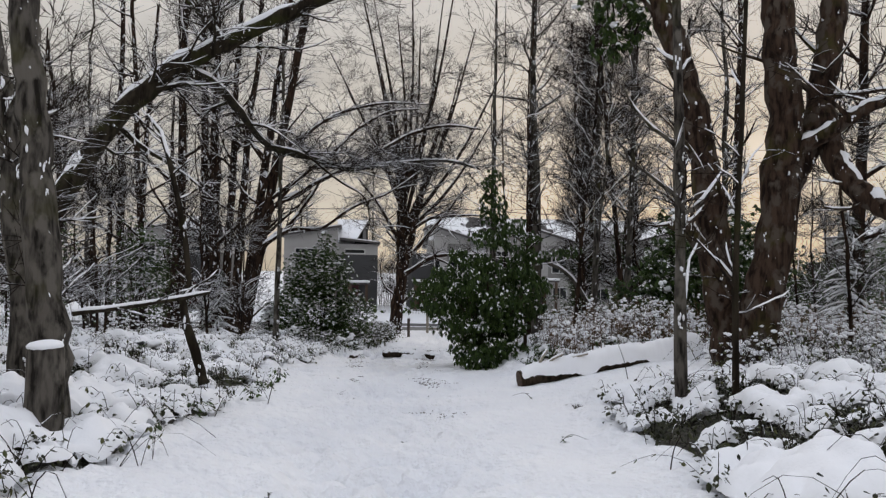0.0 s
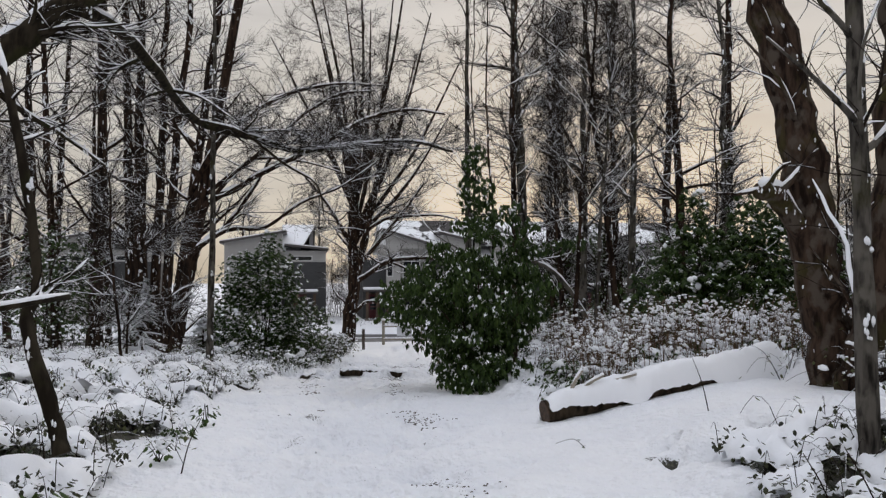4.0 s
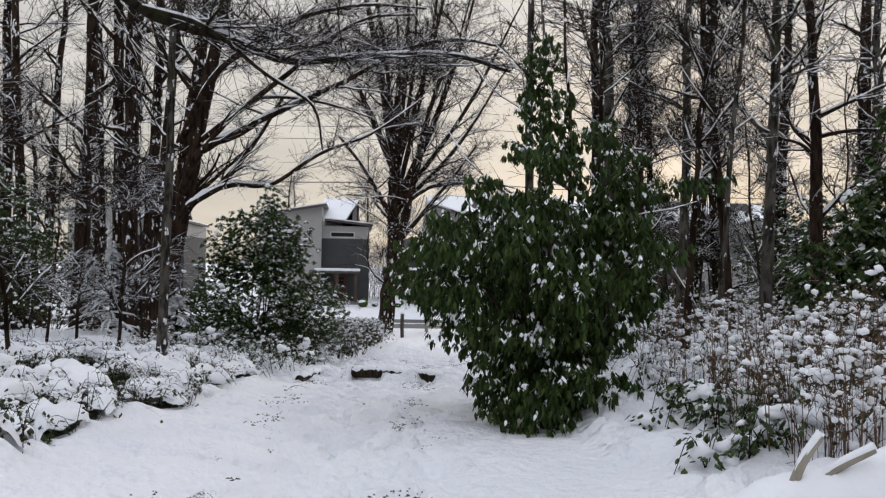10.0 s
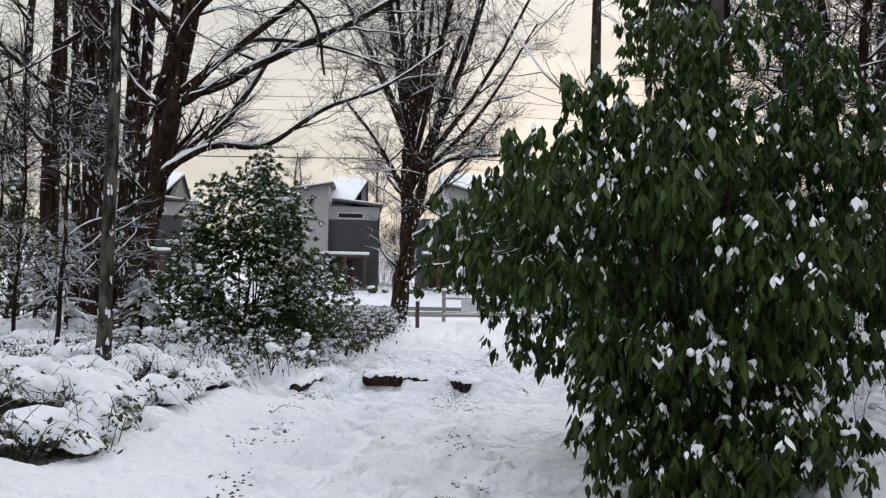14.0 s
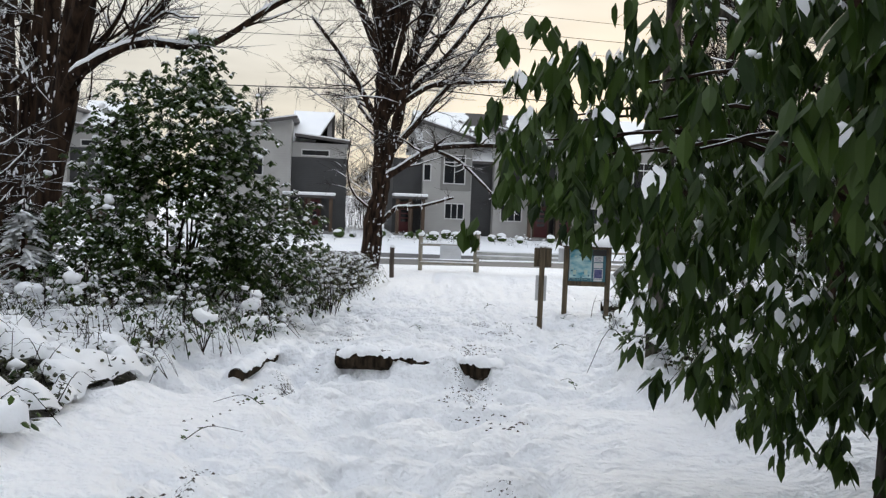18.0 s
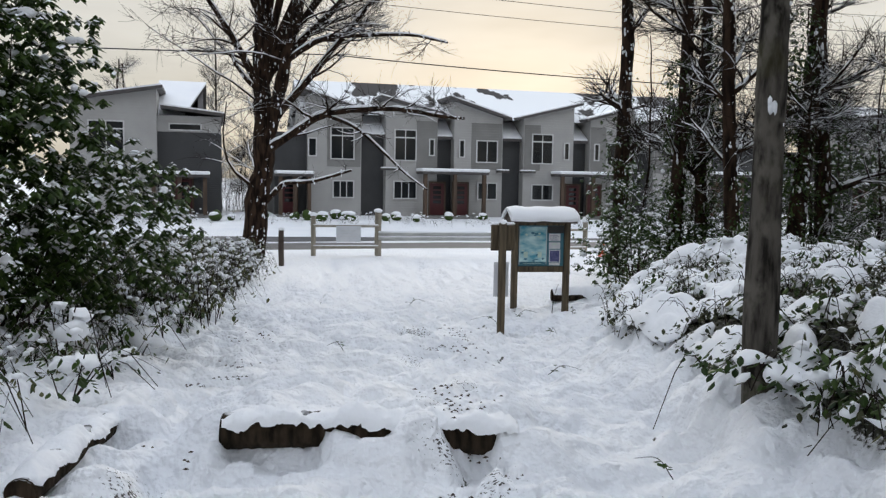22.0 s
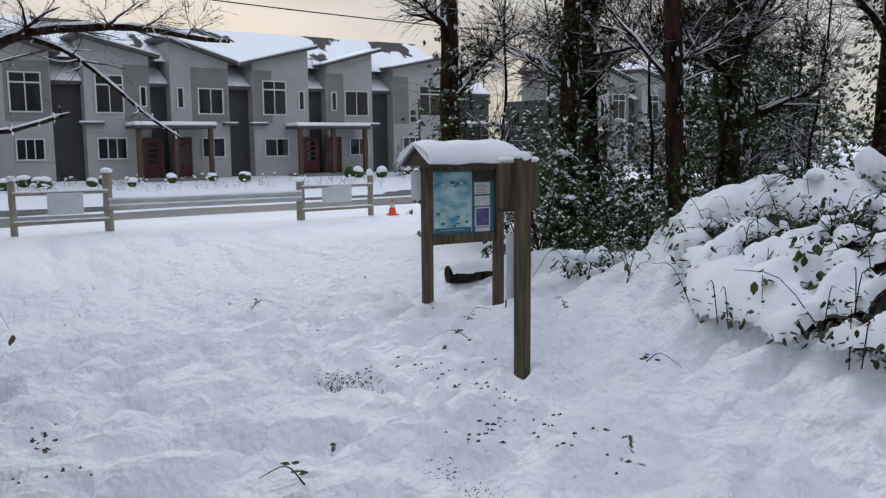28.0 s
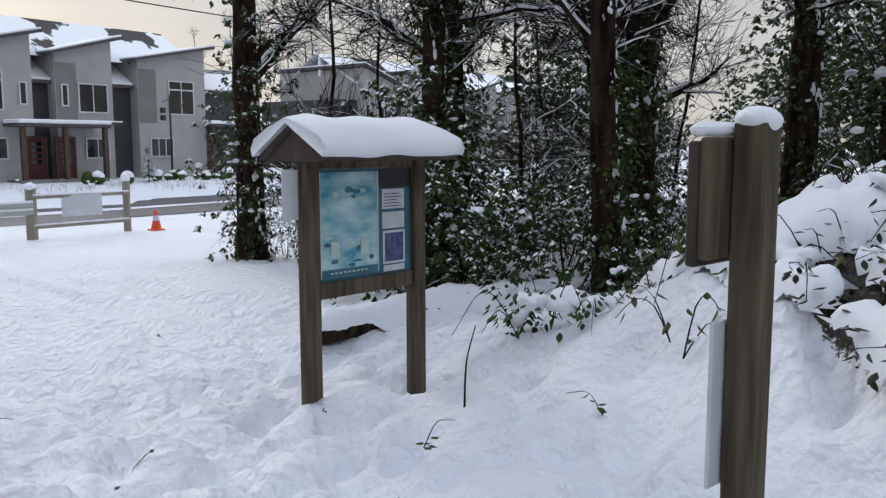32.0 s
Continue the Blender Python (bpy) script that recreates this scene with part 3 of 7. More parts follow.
def snow_strip(g, pts, radii, rng, cover=0.9):
    """Lumpy snow lying along the top of a limb."""
    pts, radii = np.asarray(pts), np.asarray(radii)
    tan = np.empty_like(pts)
    tan[:-1] = pts[1:] - pts[:-1]
    tan[-1] = tan[-2]
    flat = np.hypot(tan[:, 0], tan[:, 1]) / (np.linalg.norm(tan, axis=1) + 1e-9)
    run = []
    for k in range(len(pts)):
        ok = flat[k] > 0.45 and rng.rand() < cover
        if ok:
            run.append(k)
        if (not ok or k == len(pts) - 1) and len(run) > 1:
            r = radii[run] * rng.uniform(0.55, 0.85, len(run)) + 0.007
            r[0] *= 0.5
            r[-1] *= 0.5
            p = pts[run] + np.stack([0 * r, 0 * r, radii[run] * 0.7 + 0.2 * r], -1)
            g.tube(p, r, 5)
        if not ok:
            run = []


def branch_out(trunk_pts, trunk_r, rng, tiers, count, spread, wood, twigs, snow, start=0.3, lift=0.04, level=0, droop=0.0, twig_len=0.9, twig_count=4):
    """Side limbs along a trunk, each with smaller limbs and twigs."""
    k = len(trunk_pts)
    for c in range(count):
        f = rng.uniform(start, 0.98) * (k - 1)
        i = int(f)
        p = trunk_pts[i] + (trunk_pts[min(i + 1, k - 1)] - trunk_pts[i]) * (f - i)
        d = trunk_pts[min(i + 1, k - 1)] - trunk_pts[max(i - 1, 0)]
        d = d / (np.linalg.norm(d) + 1e-9)
        a = rng.uniform(0, 2 * np.pi)
        side = np.array([math.cos(a), math.sin(a), rng.uniform(-0.2, 0.35)])
        way = d * rng.uniform(0.25, 0.75) + side * rng.uniform(0.6, 1.0)
        r0 = trunk_r[i] * rng.uniform(0.28, 0.5)
        length = spread * rng.uniform(0.5, 1.1) * (1.15 - 0.5 * f / k)
        n = 7
        pts = wander(p, way, length, n, rng, 0.13, lift - droop)
        r = np.linspace(r0, max(0.006, r0 * 0.25), n + 1)
        (wood if r0 > 0.02 else twigs).tube(pts, r, 5 if r0 > 0.03 else 4, False)
        if snow is not None and r0 > 0.01:
            snow_strip(snow, pts, r, rng, 0.85)
        if tiers > 1:
            branch_out(pts, r, rng, tiers - 1, max(3, int(count * 0.45)), spread * 0.48, wood, twigs, snow, 0.15, lift, level + 1, droop, twig_len, twig_count)
        else:
            for q in range(twig_count):
                j = rng.randint(1, n)
                tw = pts[j] - pts[j - 1]
                tw = tw / (np.linalg.norm(tw) + 1e-9) + rng.normal(0, 0.55, 3)
                tp = wander(pts[j], tw, twig_len * rng.uniform(0.4, 1.0), 2, rng, 0.2, 0.02)
                twigs.tube(tp, (0.006, 0.0045, 0.0025), 3, False)


def trunk_line(base, top, steps, rng, sway=0.05):
    base, top = np.array(base, float), np.array(top, float)
    t = np.linspace(0, 1, steps + 1)[:, None]
    pts = base + (top - base) * t
    w = np.cumsum(rng.normal(0, sway, (steps + 1, 2)), axis=0)
    w -= w[:1]
    pts[:, :2] += w * np.minimum(1, t * 2)
    return pts


def clinging(g, pts, radii, rng, count, size=0.05, side=(0, -1)):
    """Patches of snow stuck to the rough bark of a trunk."""
    for c in range(count):
        i = rng.randint(0, len(pts) - 1)
        p = pts[i] + (pts[i + 1] - pts[i]) * rng.rand()
        a = math.atan2(side[1], side[0]) + rng.normal(0.35, 0.7)
        r = radii[i]
        k = size * (0.15 + 1.15 * rng.rand() ** 2.5)
        for w in range(4):
            b = a + rng.normal(0, 0.5) * min(1.0, k / max(r, 0.02))
            o = p + np.array([math.cos(b) * r * 0.97, math.sin(b) * r * 0.97, 0]) + np.array([0, 0, rng.normal(0, 1.1) * k])
            blob(g, o, k * rng.uniform(0.3, 0.8, 3) * np.array([0.75, 0.75, 1.7]), rng)


BLOBS = []


def make_blobs():
    for s in range(16):
        bm = bmesh.new()
        bmesh.ops.create_icosphere(bm, subdivisions=3 if s > 11 else 2 if s < 6 else 1, radius=1)
        rng = np.random.RandomState(50 + s)
        v = np.array([x.co[:] for x in bm.verts])
        for q in range(4 if s < 12 else 9):
            d = rng.normal(0, 1, 3)
            d /= np.linalg.norm(d)
            v *= (1 + 0.28 * np.clip(v @ d, 0, None) ** (2 if s < 12 else 4) * rng.uniform(-1, 1))[:, None]
        v += rng.normal(0, 0.045 if s < 12 else 0.012, v.shape)
        f = np.array([[x.index for x in y.verts] for y in bm.faces])
        BLOBS.append((v, np.hstack([f, f[:, 2:3]])))
        bm.free()


make_blobs()


def blob(g, at, size, rng, fine=False):
    v, f = BLOBS[rng.randint(4) + 12] if fine else BLOBS[rng.randint(6) + (0 if size[0] > 0.1 else 6)]
    a = rng.uniform(0, 6.3)
    c, s = math.cos(a), math.sin(a)
    w = v @ np.array([[c, -s, 0], [s, c, 0], [0, 0, 1]]).T
    g.add(w * np.asarray(size) + np.asarray(at), f)


def bare_tree(name, base, top, r, seed, label, bark, tiers=2, count=16, spread=2.6, start=0.3, lift=0.04, sway=0.05, group="trees of the wood", twig_count=4, droop=0.0, stuck=14, roots=True, taper=0.35):
    rng = np.random.RandomState(seed)
    b, t = np.array(base, float), np.array(top, float)
    ob = thing(name, base, label, "tree", group)
    pts = trunk_line((0, 0, -0.35), t - b, 14, rng, sway)
    rad = r * np.interp(np.linspace(0, 1, 15), [0, 0.06, 0.16, 1], [1.5 if roots else 1.05, 1.15, 1.0, taper])
    tr, wood, tw, sn = Geo(), Geo(), Geo(), Geo()
    fine = np.stack([np.interp(np.linspace(0, 14, 43), np.arange(15), pts[:, k]) for k in range(3)], -1)
    frad = np.interp(np.linspace(0, 14, 43), np.arange(15), rad) * rng.uniform(0.94, 1.06, 43)
    tr.tube(fine, frad, 12)
    branch_out(pts, rad, rng, tiers, count, spread, wood, tw, sn, start, lift, 0, droop, 0.9, twig_count)
    clinging(sn, pts, rad, rng, stuck, min(0.06, 0.02 + r * 0.2))
    part("trunk", tr, bark, ob, smooth=True)
    if wood.n:
        part("crown", wood, bark, ob, smooth=True)
    if tw.n:
        tagged(part("twig_growth", tw, BARK_TWIG, ob), kind="stuff")
    if sn.n:
        tagged(part("snow", sn, SNOW, ob, "white snow lying on the limbs", smooth=True), kind="stuff")
    return ob


# two bare trees in the deep of the wood serve as models for the rest
def far_copies(model, spots, seed):
    rng = np.random.RandomState(seed)
    for x, y in spots:
        copy_thing(model, pose(x, y, ground_at(x, y), rng.uniform(-3, 3), rng.uniform(-3, 3), rng.uniform(0, 360)))


def scattered(rng, n, x0, x1, y0, y1, gap):
    out = []
    while len(out) < n:
        p = (rng.uniform(x0, x1), rng.uniform(y0, y1))
        if all((p[0] - q[0]) ** 2 + (p[1] - q[1]) ** 2 > gap * gap for q in out) or rng.rand() < 0.02:
            out.append(p)
    return out


def at_ground(x, y, dz=0.0):
    return (x, y, ground_at(x, y) + dz)



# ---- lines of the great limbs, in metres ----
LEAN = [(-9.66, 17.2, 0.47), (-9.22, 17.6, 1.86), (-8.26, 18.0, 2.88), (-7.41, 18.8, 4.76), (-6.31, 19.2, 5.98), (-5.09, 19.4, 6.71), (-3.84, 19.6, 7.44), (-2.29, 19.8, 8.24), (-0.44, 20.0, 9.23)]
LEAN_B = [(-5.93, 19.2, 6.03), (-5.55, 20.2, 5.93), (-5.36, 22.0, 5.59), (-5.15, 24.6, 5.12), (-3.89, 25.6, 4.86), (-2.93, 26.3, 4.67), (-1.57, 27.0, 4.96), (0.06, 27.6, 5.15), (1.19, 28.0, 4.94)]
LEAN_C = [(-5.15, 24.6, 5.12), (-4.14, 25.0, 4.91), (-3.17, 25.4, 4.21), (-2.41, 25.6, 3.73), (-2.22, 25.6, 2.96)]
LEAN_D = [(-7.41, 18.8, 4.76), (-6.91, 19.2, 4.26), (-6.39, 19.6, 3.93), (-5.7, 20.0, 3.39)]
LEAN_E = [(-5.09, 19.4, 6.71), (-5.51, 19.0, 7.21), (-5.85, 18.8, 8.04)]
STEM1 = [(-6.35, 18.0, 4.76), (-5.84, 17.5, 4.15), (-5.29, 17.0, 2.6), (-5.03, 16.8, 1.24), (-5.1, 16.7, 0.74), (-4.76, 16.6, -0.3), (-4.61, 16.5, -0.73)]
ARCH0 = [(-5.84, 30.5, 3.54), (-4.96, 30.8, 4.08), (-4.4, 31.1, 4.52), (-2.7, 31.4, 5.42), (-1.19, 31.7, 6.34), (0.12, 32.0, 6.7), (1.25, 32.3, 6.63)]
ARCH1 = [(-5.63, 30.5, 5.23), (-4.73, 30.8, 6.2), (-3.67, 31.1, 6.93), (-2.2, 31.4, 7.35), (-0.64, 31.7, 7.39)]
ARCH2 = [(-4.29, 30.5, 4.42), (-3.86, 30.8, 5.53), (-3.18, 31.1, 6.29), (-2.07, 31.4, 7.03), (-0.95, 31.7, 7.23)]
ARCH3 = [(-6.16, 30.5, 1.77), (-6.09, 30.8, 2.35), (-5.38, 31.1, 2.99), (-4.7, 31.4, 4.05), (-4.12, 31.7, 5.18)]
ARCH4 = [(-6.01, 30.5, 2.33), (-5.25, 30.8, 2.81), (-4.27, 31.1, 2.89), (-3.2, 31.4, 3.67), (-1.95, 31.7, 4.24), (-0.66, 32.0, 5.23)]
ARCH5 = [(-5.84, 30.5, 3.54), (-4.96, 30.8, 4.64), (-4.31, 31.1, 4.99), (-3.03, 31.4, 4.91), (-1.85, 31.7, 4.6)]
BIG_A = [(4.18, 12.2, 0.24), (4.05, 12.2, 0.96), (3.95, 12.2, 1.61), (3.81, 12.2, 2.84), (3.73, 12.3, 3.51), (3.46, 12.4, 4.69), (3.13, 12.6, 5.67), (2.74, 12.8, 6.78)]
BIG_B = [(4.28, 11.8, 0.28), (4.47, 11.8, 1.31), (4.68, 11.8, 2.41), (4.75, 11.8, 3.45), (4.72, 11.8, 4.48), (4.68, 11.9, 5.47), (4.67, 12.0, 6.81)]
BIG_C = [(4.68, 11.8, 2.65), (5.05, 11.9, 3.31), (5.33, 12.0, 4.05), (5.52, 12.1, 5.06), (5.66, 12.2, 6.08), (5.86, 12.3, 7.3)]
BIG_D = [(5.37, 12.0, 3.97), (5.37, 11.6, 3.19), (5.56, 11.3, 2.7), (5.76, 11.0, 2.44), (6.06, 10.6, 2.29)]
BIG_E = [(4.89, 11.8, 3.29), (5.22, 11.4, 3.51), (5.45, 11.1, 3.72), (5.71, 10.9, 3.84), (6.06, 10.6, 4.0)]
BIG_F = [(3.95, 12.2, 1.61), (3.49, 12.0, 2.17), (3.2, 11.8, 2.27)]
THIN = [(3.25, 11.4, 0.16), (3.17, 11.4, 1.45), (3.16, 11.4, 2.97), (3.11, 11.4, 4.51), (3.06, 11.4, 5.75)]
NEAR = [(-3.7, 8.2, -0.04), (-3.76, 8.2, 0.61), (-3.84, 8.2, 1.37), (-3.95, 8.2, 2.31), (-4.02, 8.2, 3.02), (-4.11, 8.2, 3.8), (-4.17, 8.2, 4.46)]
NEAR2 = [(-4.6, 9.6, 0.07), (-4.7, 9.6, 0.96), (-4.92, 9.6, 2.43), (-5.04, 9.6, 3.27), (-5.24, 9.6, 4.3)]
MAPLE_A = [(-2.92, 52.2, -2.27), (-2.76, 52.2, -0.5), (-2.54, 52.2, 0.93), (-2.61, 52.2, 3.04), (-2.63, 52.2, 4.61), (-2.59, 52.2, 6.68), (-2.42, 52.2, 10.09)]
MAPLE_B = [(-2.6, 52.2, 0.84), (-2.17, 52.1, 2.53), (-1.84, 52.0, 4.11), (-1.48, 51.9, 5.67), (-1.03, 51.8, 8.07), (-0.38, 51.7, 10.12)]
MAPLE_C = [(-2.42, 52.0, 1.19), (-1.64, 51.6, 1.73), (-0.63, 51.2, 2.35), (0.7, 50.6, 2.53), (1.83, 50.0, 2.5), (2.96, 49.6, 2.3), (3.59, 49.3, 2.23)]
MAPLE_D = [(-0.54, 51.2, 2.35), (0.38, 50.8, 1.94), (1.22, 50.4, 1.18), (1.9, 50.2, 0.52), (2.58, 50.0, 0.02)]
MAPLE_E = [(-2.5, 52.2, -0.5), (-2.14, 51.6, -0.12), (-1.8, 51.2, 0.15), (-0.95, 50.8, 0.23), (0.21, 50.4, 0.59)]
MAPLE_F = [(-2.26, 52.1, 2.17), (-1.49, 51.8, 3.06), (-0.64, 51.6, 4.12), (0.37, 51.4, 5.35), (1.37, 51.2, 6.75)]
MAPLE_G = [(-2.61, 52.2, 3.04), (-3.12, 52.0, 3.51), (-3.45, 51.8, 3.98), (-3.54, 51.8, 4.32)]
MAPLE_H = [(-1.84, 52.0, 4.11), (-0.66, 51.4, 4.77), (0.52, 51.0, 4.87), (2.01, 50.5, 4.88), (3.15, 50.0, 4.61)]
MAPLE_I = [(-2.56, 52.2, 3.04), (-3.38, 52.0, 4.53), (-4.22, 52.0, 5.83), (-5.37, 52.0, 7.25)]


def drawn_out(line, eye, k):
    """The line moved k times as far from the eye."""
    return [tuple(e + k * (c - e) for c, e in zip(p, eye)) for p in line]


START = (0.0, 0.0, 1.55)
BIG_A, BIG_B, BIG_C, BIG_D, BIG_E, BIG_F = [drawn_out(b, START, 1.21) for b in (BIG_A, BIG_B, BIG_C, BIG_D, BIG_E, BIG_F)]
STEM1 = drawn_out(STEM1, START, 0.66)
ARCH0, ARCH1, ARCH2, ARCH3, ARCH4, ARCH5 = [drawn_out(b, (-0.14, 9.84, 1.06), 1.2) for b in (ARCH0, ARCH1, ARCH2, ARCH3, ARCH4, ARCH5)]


def spline(pts, per=5):
    """A smooth line through the points."""
    p = np.array(pts, float)
    p = np.concatenate([[2 * p[0] - p[1]], p, [2 * p[-1] - p[-2]]])
    out = []
    for k in range(1, len(p) - 2):
        for t in np.arange(per) / per:
            a, b, c, d = p[k - 1 : k + 3]
            out.append(0.5 * (2 * b + (c - a) * t + (2 * a - 5 * b + 4 * c - d) * t * t + (3 * b - a - 3 * c + d) * t ** 3))
    out.append(p[-2])
    return np.array(out)


def broken_stump(at, r, h):
    ob = thing("broken_stump", at, "brown broken stump with a cap of snow", "stump")
    rng = np.random.RandomState(5)
    g = Geo()
    g.tube([(0, 0, -0.3), (0, 0, 0.1), (0.01, 0, h * 0.6), (0, 0.01, h)], [r * 1.2, r * 1.05, r, r * 0.95], 12)
    part("shaft", g, BARK_GREY, ob, smooth=True)
    g = Geo()
    blob(g, (0, 0, h + 0.02), np.array([r * 0.95, r * 0.95, 0.06]), rng, True)
    part("snow_cap", g, SNOW, ob, smooth=True)


def limb_tree(name, base, limbs, seed, label, bark, stuck=40, twig_count=4, group="", stuck_size=0.035):
    """A tree drawn limb by limb. Each limb: line, first and last radius, side branches, their spread, tiers."""
    rng = np.random.RandomState(seed)
    ob = thing(name, base, label, "tree", group)
    tw, sn, crown = Geo(), Geo(), Geo()
    for line, r0, r1, count, spread, tiers in limbs:
        pts = spline(line) - np.array(base)
        jit = rng.normal(0, 0.25, pts.shape) * np.linspace(r0, r1, len(pts))[:, None] * 0.35
        jit[0] = 0
        pts = pts + jit
        rad = np.linspace(r0, r1, len(pts)) * rng.uniform(0.9, 1.1, len(pts))
        g = Geo()
        g.tube(pts, rad, 12 if r0 > 0.1 else 8)
        part("trunk" if r0 > 0.12 else "limb", g, bark, ob, smooth=True)
        snow_strip(sn, pts, rad, rng, 0.93)
        if count:
            branch_out(pts, np.minimum(rad, 0.12), rng, tiers, count, spread, crown, tw, sn, 0.2, 0.02, 0, 0.0, 0.8, twig_count)
        if r0 > 0.06:
            clinging(sn, pts, rad, rng, int(stuck * r0 / 0.2), stuck_size)
    if crown.n:
        part("crown", crown, bark, ob, smooth=True)
    if tw.n:
        tagged(part("twig_growth", tw, BARK_TWIG, ob), kind="stuff")
    tagged(part("snow", sn, SNOW, ob, "white snow along the limbs", smooth=True), kind="stuff")
    return ob


LEAF_FACES = np.array([(0, 1, 6, 6), (1, 2, 6, 6), (2, 3, 6, 6), (3, 4, 6, 6), (4, 5, 6, 6), (5, 0, 6, 6)])


def add_leaves(g, o, down, L, width):
    """Folded oval leaves: stalk ends, ways, lengths."""
    m = len(o)
    side = np.stack([down[:, 1], -down[:, 0], 0 * down[:, 0]], -1)
    side /= np.sqrt((side * side).sum(1))[:, None] + 1e-6
    nrm = cross3(side, down)
    wing, fold = side * L * width, nrm * L * width * 0.33
    mid, tip = o + down * L * 0.5, o + down * L - np.array([0, 0, 0.12]) * L
    q1, q2 = o + down * L * 0.3, o + down * L * 0.68
    g.add(np.stack([o, q1 + wing * 0.85 - fold, q2 + wing * 0.8 - fold, tip, q2 - wing * 0.8 - fold, q1 - wing * 0.85 - fold, mid], 1).reshape(-1, 3), (np.arange(m)[:, None, None] * 7 + LEAF_FACES).reshape(-1, 4))


def evergreen(name, base, lobes, seed, label, leaf_len=0.12, whorl=9, snow_share=0.25, stems=14, mat=None, droop=0.75, dense=1.0, snow_size=0.07, leaf_w=0.29):
    """A broad-leaved evergreen: whorls of hanging leaves at the tips of many shoots, with lumps of snow."""
    rng = np.random.RandomState(seed)
    ob = thing(name, base, label, "shrub")
    lv, sn, st = Geo(), Geo(), Geo()
    base = np.array(base)
    for cx, cy, cz, rx, ry, rz, n in lobes:
        c, rr = np.array([cx, cy, cz]) - base, np.array([rx, ry, rz])
        for k in range(max(2, int(stems * rx / 3)) if stems else 0):
            d = rng.normal(0, 1, 3)
            d /= np.linalg.norm(d)
            tip = c + d * rr * 0.55
            mid = (tip + np.array([c[0] * 0.5, c[1] * 0.5, 0])) / 2 + rng.normal(0, 0.1, 3)
            st.tube(spline([(c[0] * 0.4 + rng.normal(0, 0.1), c[1] * 0.4 + rng.normal(0, 0.1), -0.1), mid, tip], 4), np.linspace(0.02, 0.005, 9), 4, False)
        for k in range(int(n * dense)):
            d = rng.normal(0, 1, 3)
            d /= np.linalg.norm(d)
            u = rng.uniform(0.55, 1.0) if rng.rand() < 0.75 else rng.uniform(0.9, 1.18)
            p = c + d * rr * u
            if base[2] < 3 and p[2] < 0.05 + (ground_at(p[0] + base[0], p[1] + base[1]) - base[2]):
                continue
            m = rng.randint(whorl - 3, whorl + 3)
            a = rng.uniform(0, 6.28) + np.arange(m) * 6.283 / m
            way = np.stack([np.cos(a) + d[0] * 0.5, np.sin(a) + d[1] * 0.5, 0 * a], -1)
            way /= np.sqrt((way * way).sum(1))[:, None] + 1e-6
            dr = droop * rng.uniform(0.6, 1.25, m)[:, None]
            down = way * np.cos(dr) + np.array([0, 0, 1.0]) * (0.1 - np.sin(dr))
            L = leaf_len * rng.uniform(0.65, 1.15, m)[:, None]
            o = p + rng.normal(0, 0.02, (m, 3))
            add_leaves(lv, o, down, L, leaf_w)
            if rng.rand() < snow_share and d[2] > -0.55:
                q = rng.rand(m) < 0.5
                if q.any():
                    flat = down[q] * np.array([1, 1, 0.75])
                    add_leaves(sn, o[q] + np.array([0, 0, 0.008]) + d * 0.012, flat, L[q] * rng.uniform(0.5, 0.95, (int(q.sum()), 1)), leaf_w * 1.25)
                if rng.rand() < 0.22:
                    s = snow_size * (0.3 + 0.9 * rng.rand() ** 2)
                    for w in range(2):
                        blob(sn, p + rng.normal(0, s * 0.6, 3) * np.array([1, 1, 0.5]), s * rng.uniform(0.45, 1.0, 3) * np.array([1.1, 1.1, 0.75]), rng, s > 0.05)
    tagged(part("stem_growth", st, BARK_TWIG, ob), kind="stuff")
    tagged(part("foliage", lv, mat or LEAF, ob, "dark green hanging leaves"), kind="stuff")
    if sn.n:
        tagged(part("snow", sn, SNOW, ob, "lumps of snow caught on the leaves", smooth=True), kind="stuff")
    return ob


def hanging_leaves(bush):
    """Single leaves on the shoots that reach over the trail."""
    rng = np.random.RandomState(77)
    meshes = []
    for k in range(4):
        g = Geo()
        w = np.array([[0.25, 0.0, -1.0]]) / 1.03
        add_leaves(g, np.zeros((1, 3)), w, np.array([[0.092]]) * (0.8 + 0.13 * k), 0.33)
        meshes.append(g.mesh("leaf", LEAF))
    base = bush.matrix_world.translation
    for c in range(36):
        y = rng.uniform(22.2, 24.3)
        s = Vector((rng.uniform(max(-0.9, -1.4 + 0.7 * (y - 23.05)), 0.1), y, rng.uniform(0.45, 1.35))) - base
        turn = rng.uniform(0, 360)
        for q in range(8):
            ob = new("leaf", meshes[rng.randint(4)])
            ob.parent = bush
            ob.matrix_basis = Matrix.Translation(s + Vector(rng.normal(0, 0.03, 3))) @ pose(0, 0, 0, rng.uniform(-14, 14), rng.uniform(-20, 8), turn + q * 45 + rng.uniform(-12, 12))
    g = Geo()
    for c in range(9):
        y = rng.uniform(22.2, 24.0)
        e = np.array([rng.uniform(-0.7, -0.1), y, rng.uniform(0.7, 1.2)])
        g.tube(spline([(0.9, y, e[2] - 0.3), (0.2, y, e[2] + 0.05), e], 4) - np.array(base), np.linspace(0.016, 0.005, 9), 5, False)
    tagged(part("shoot_growth", g, BARK_DARK, bush), kind="stuff")


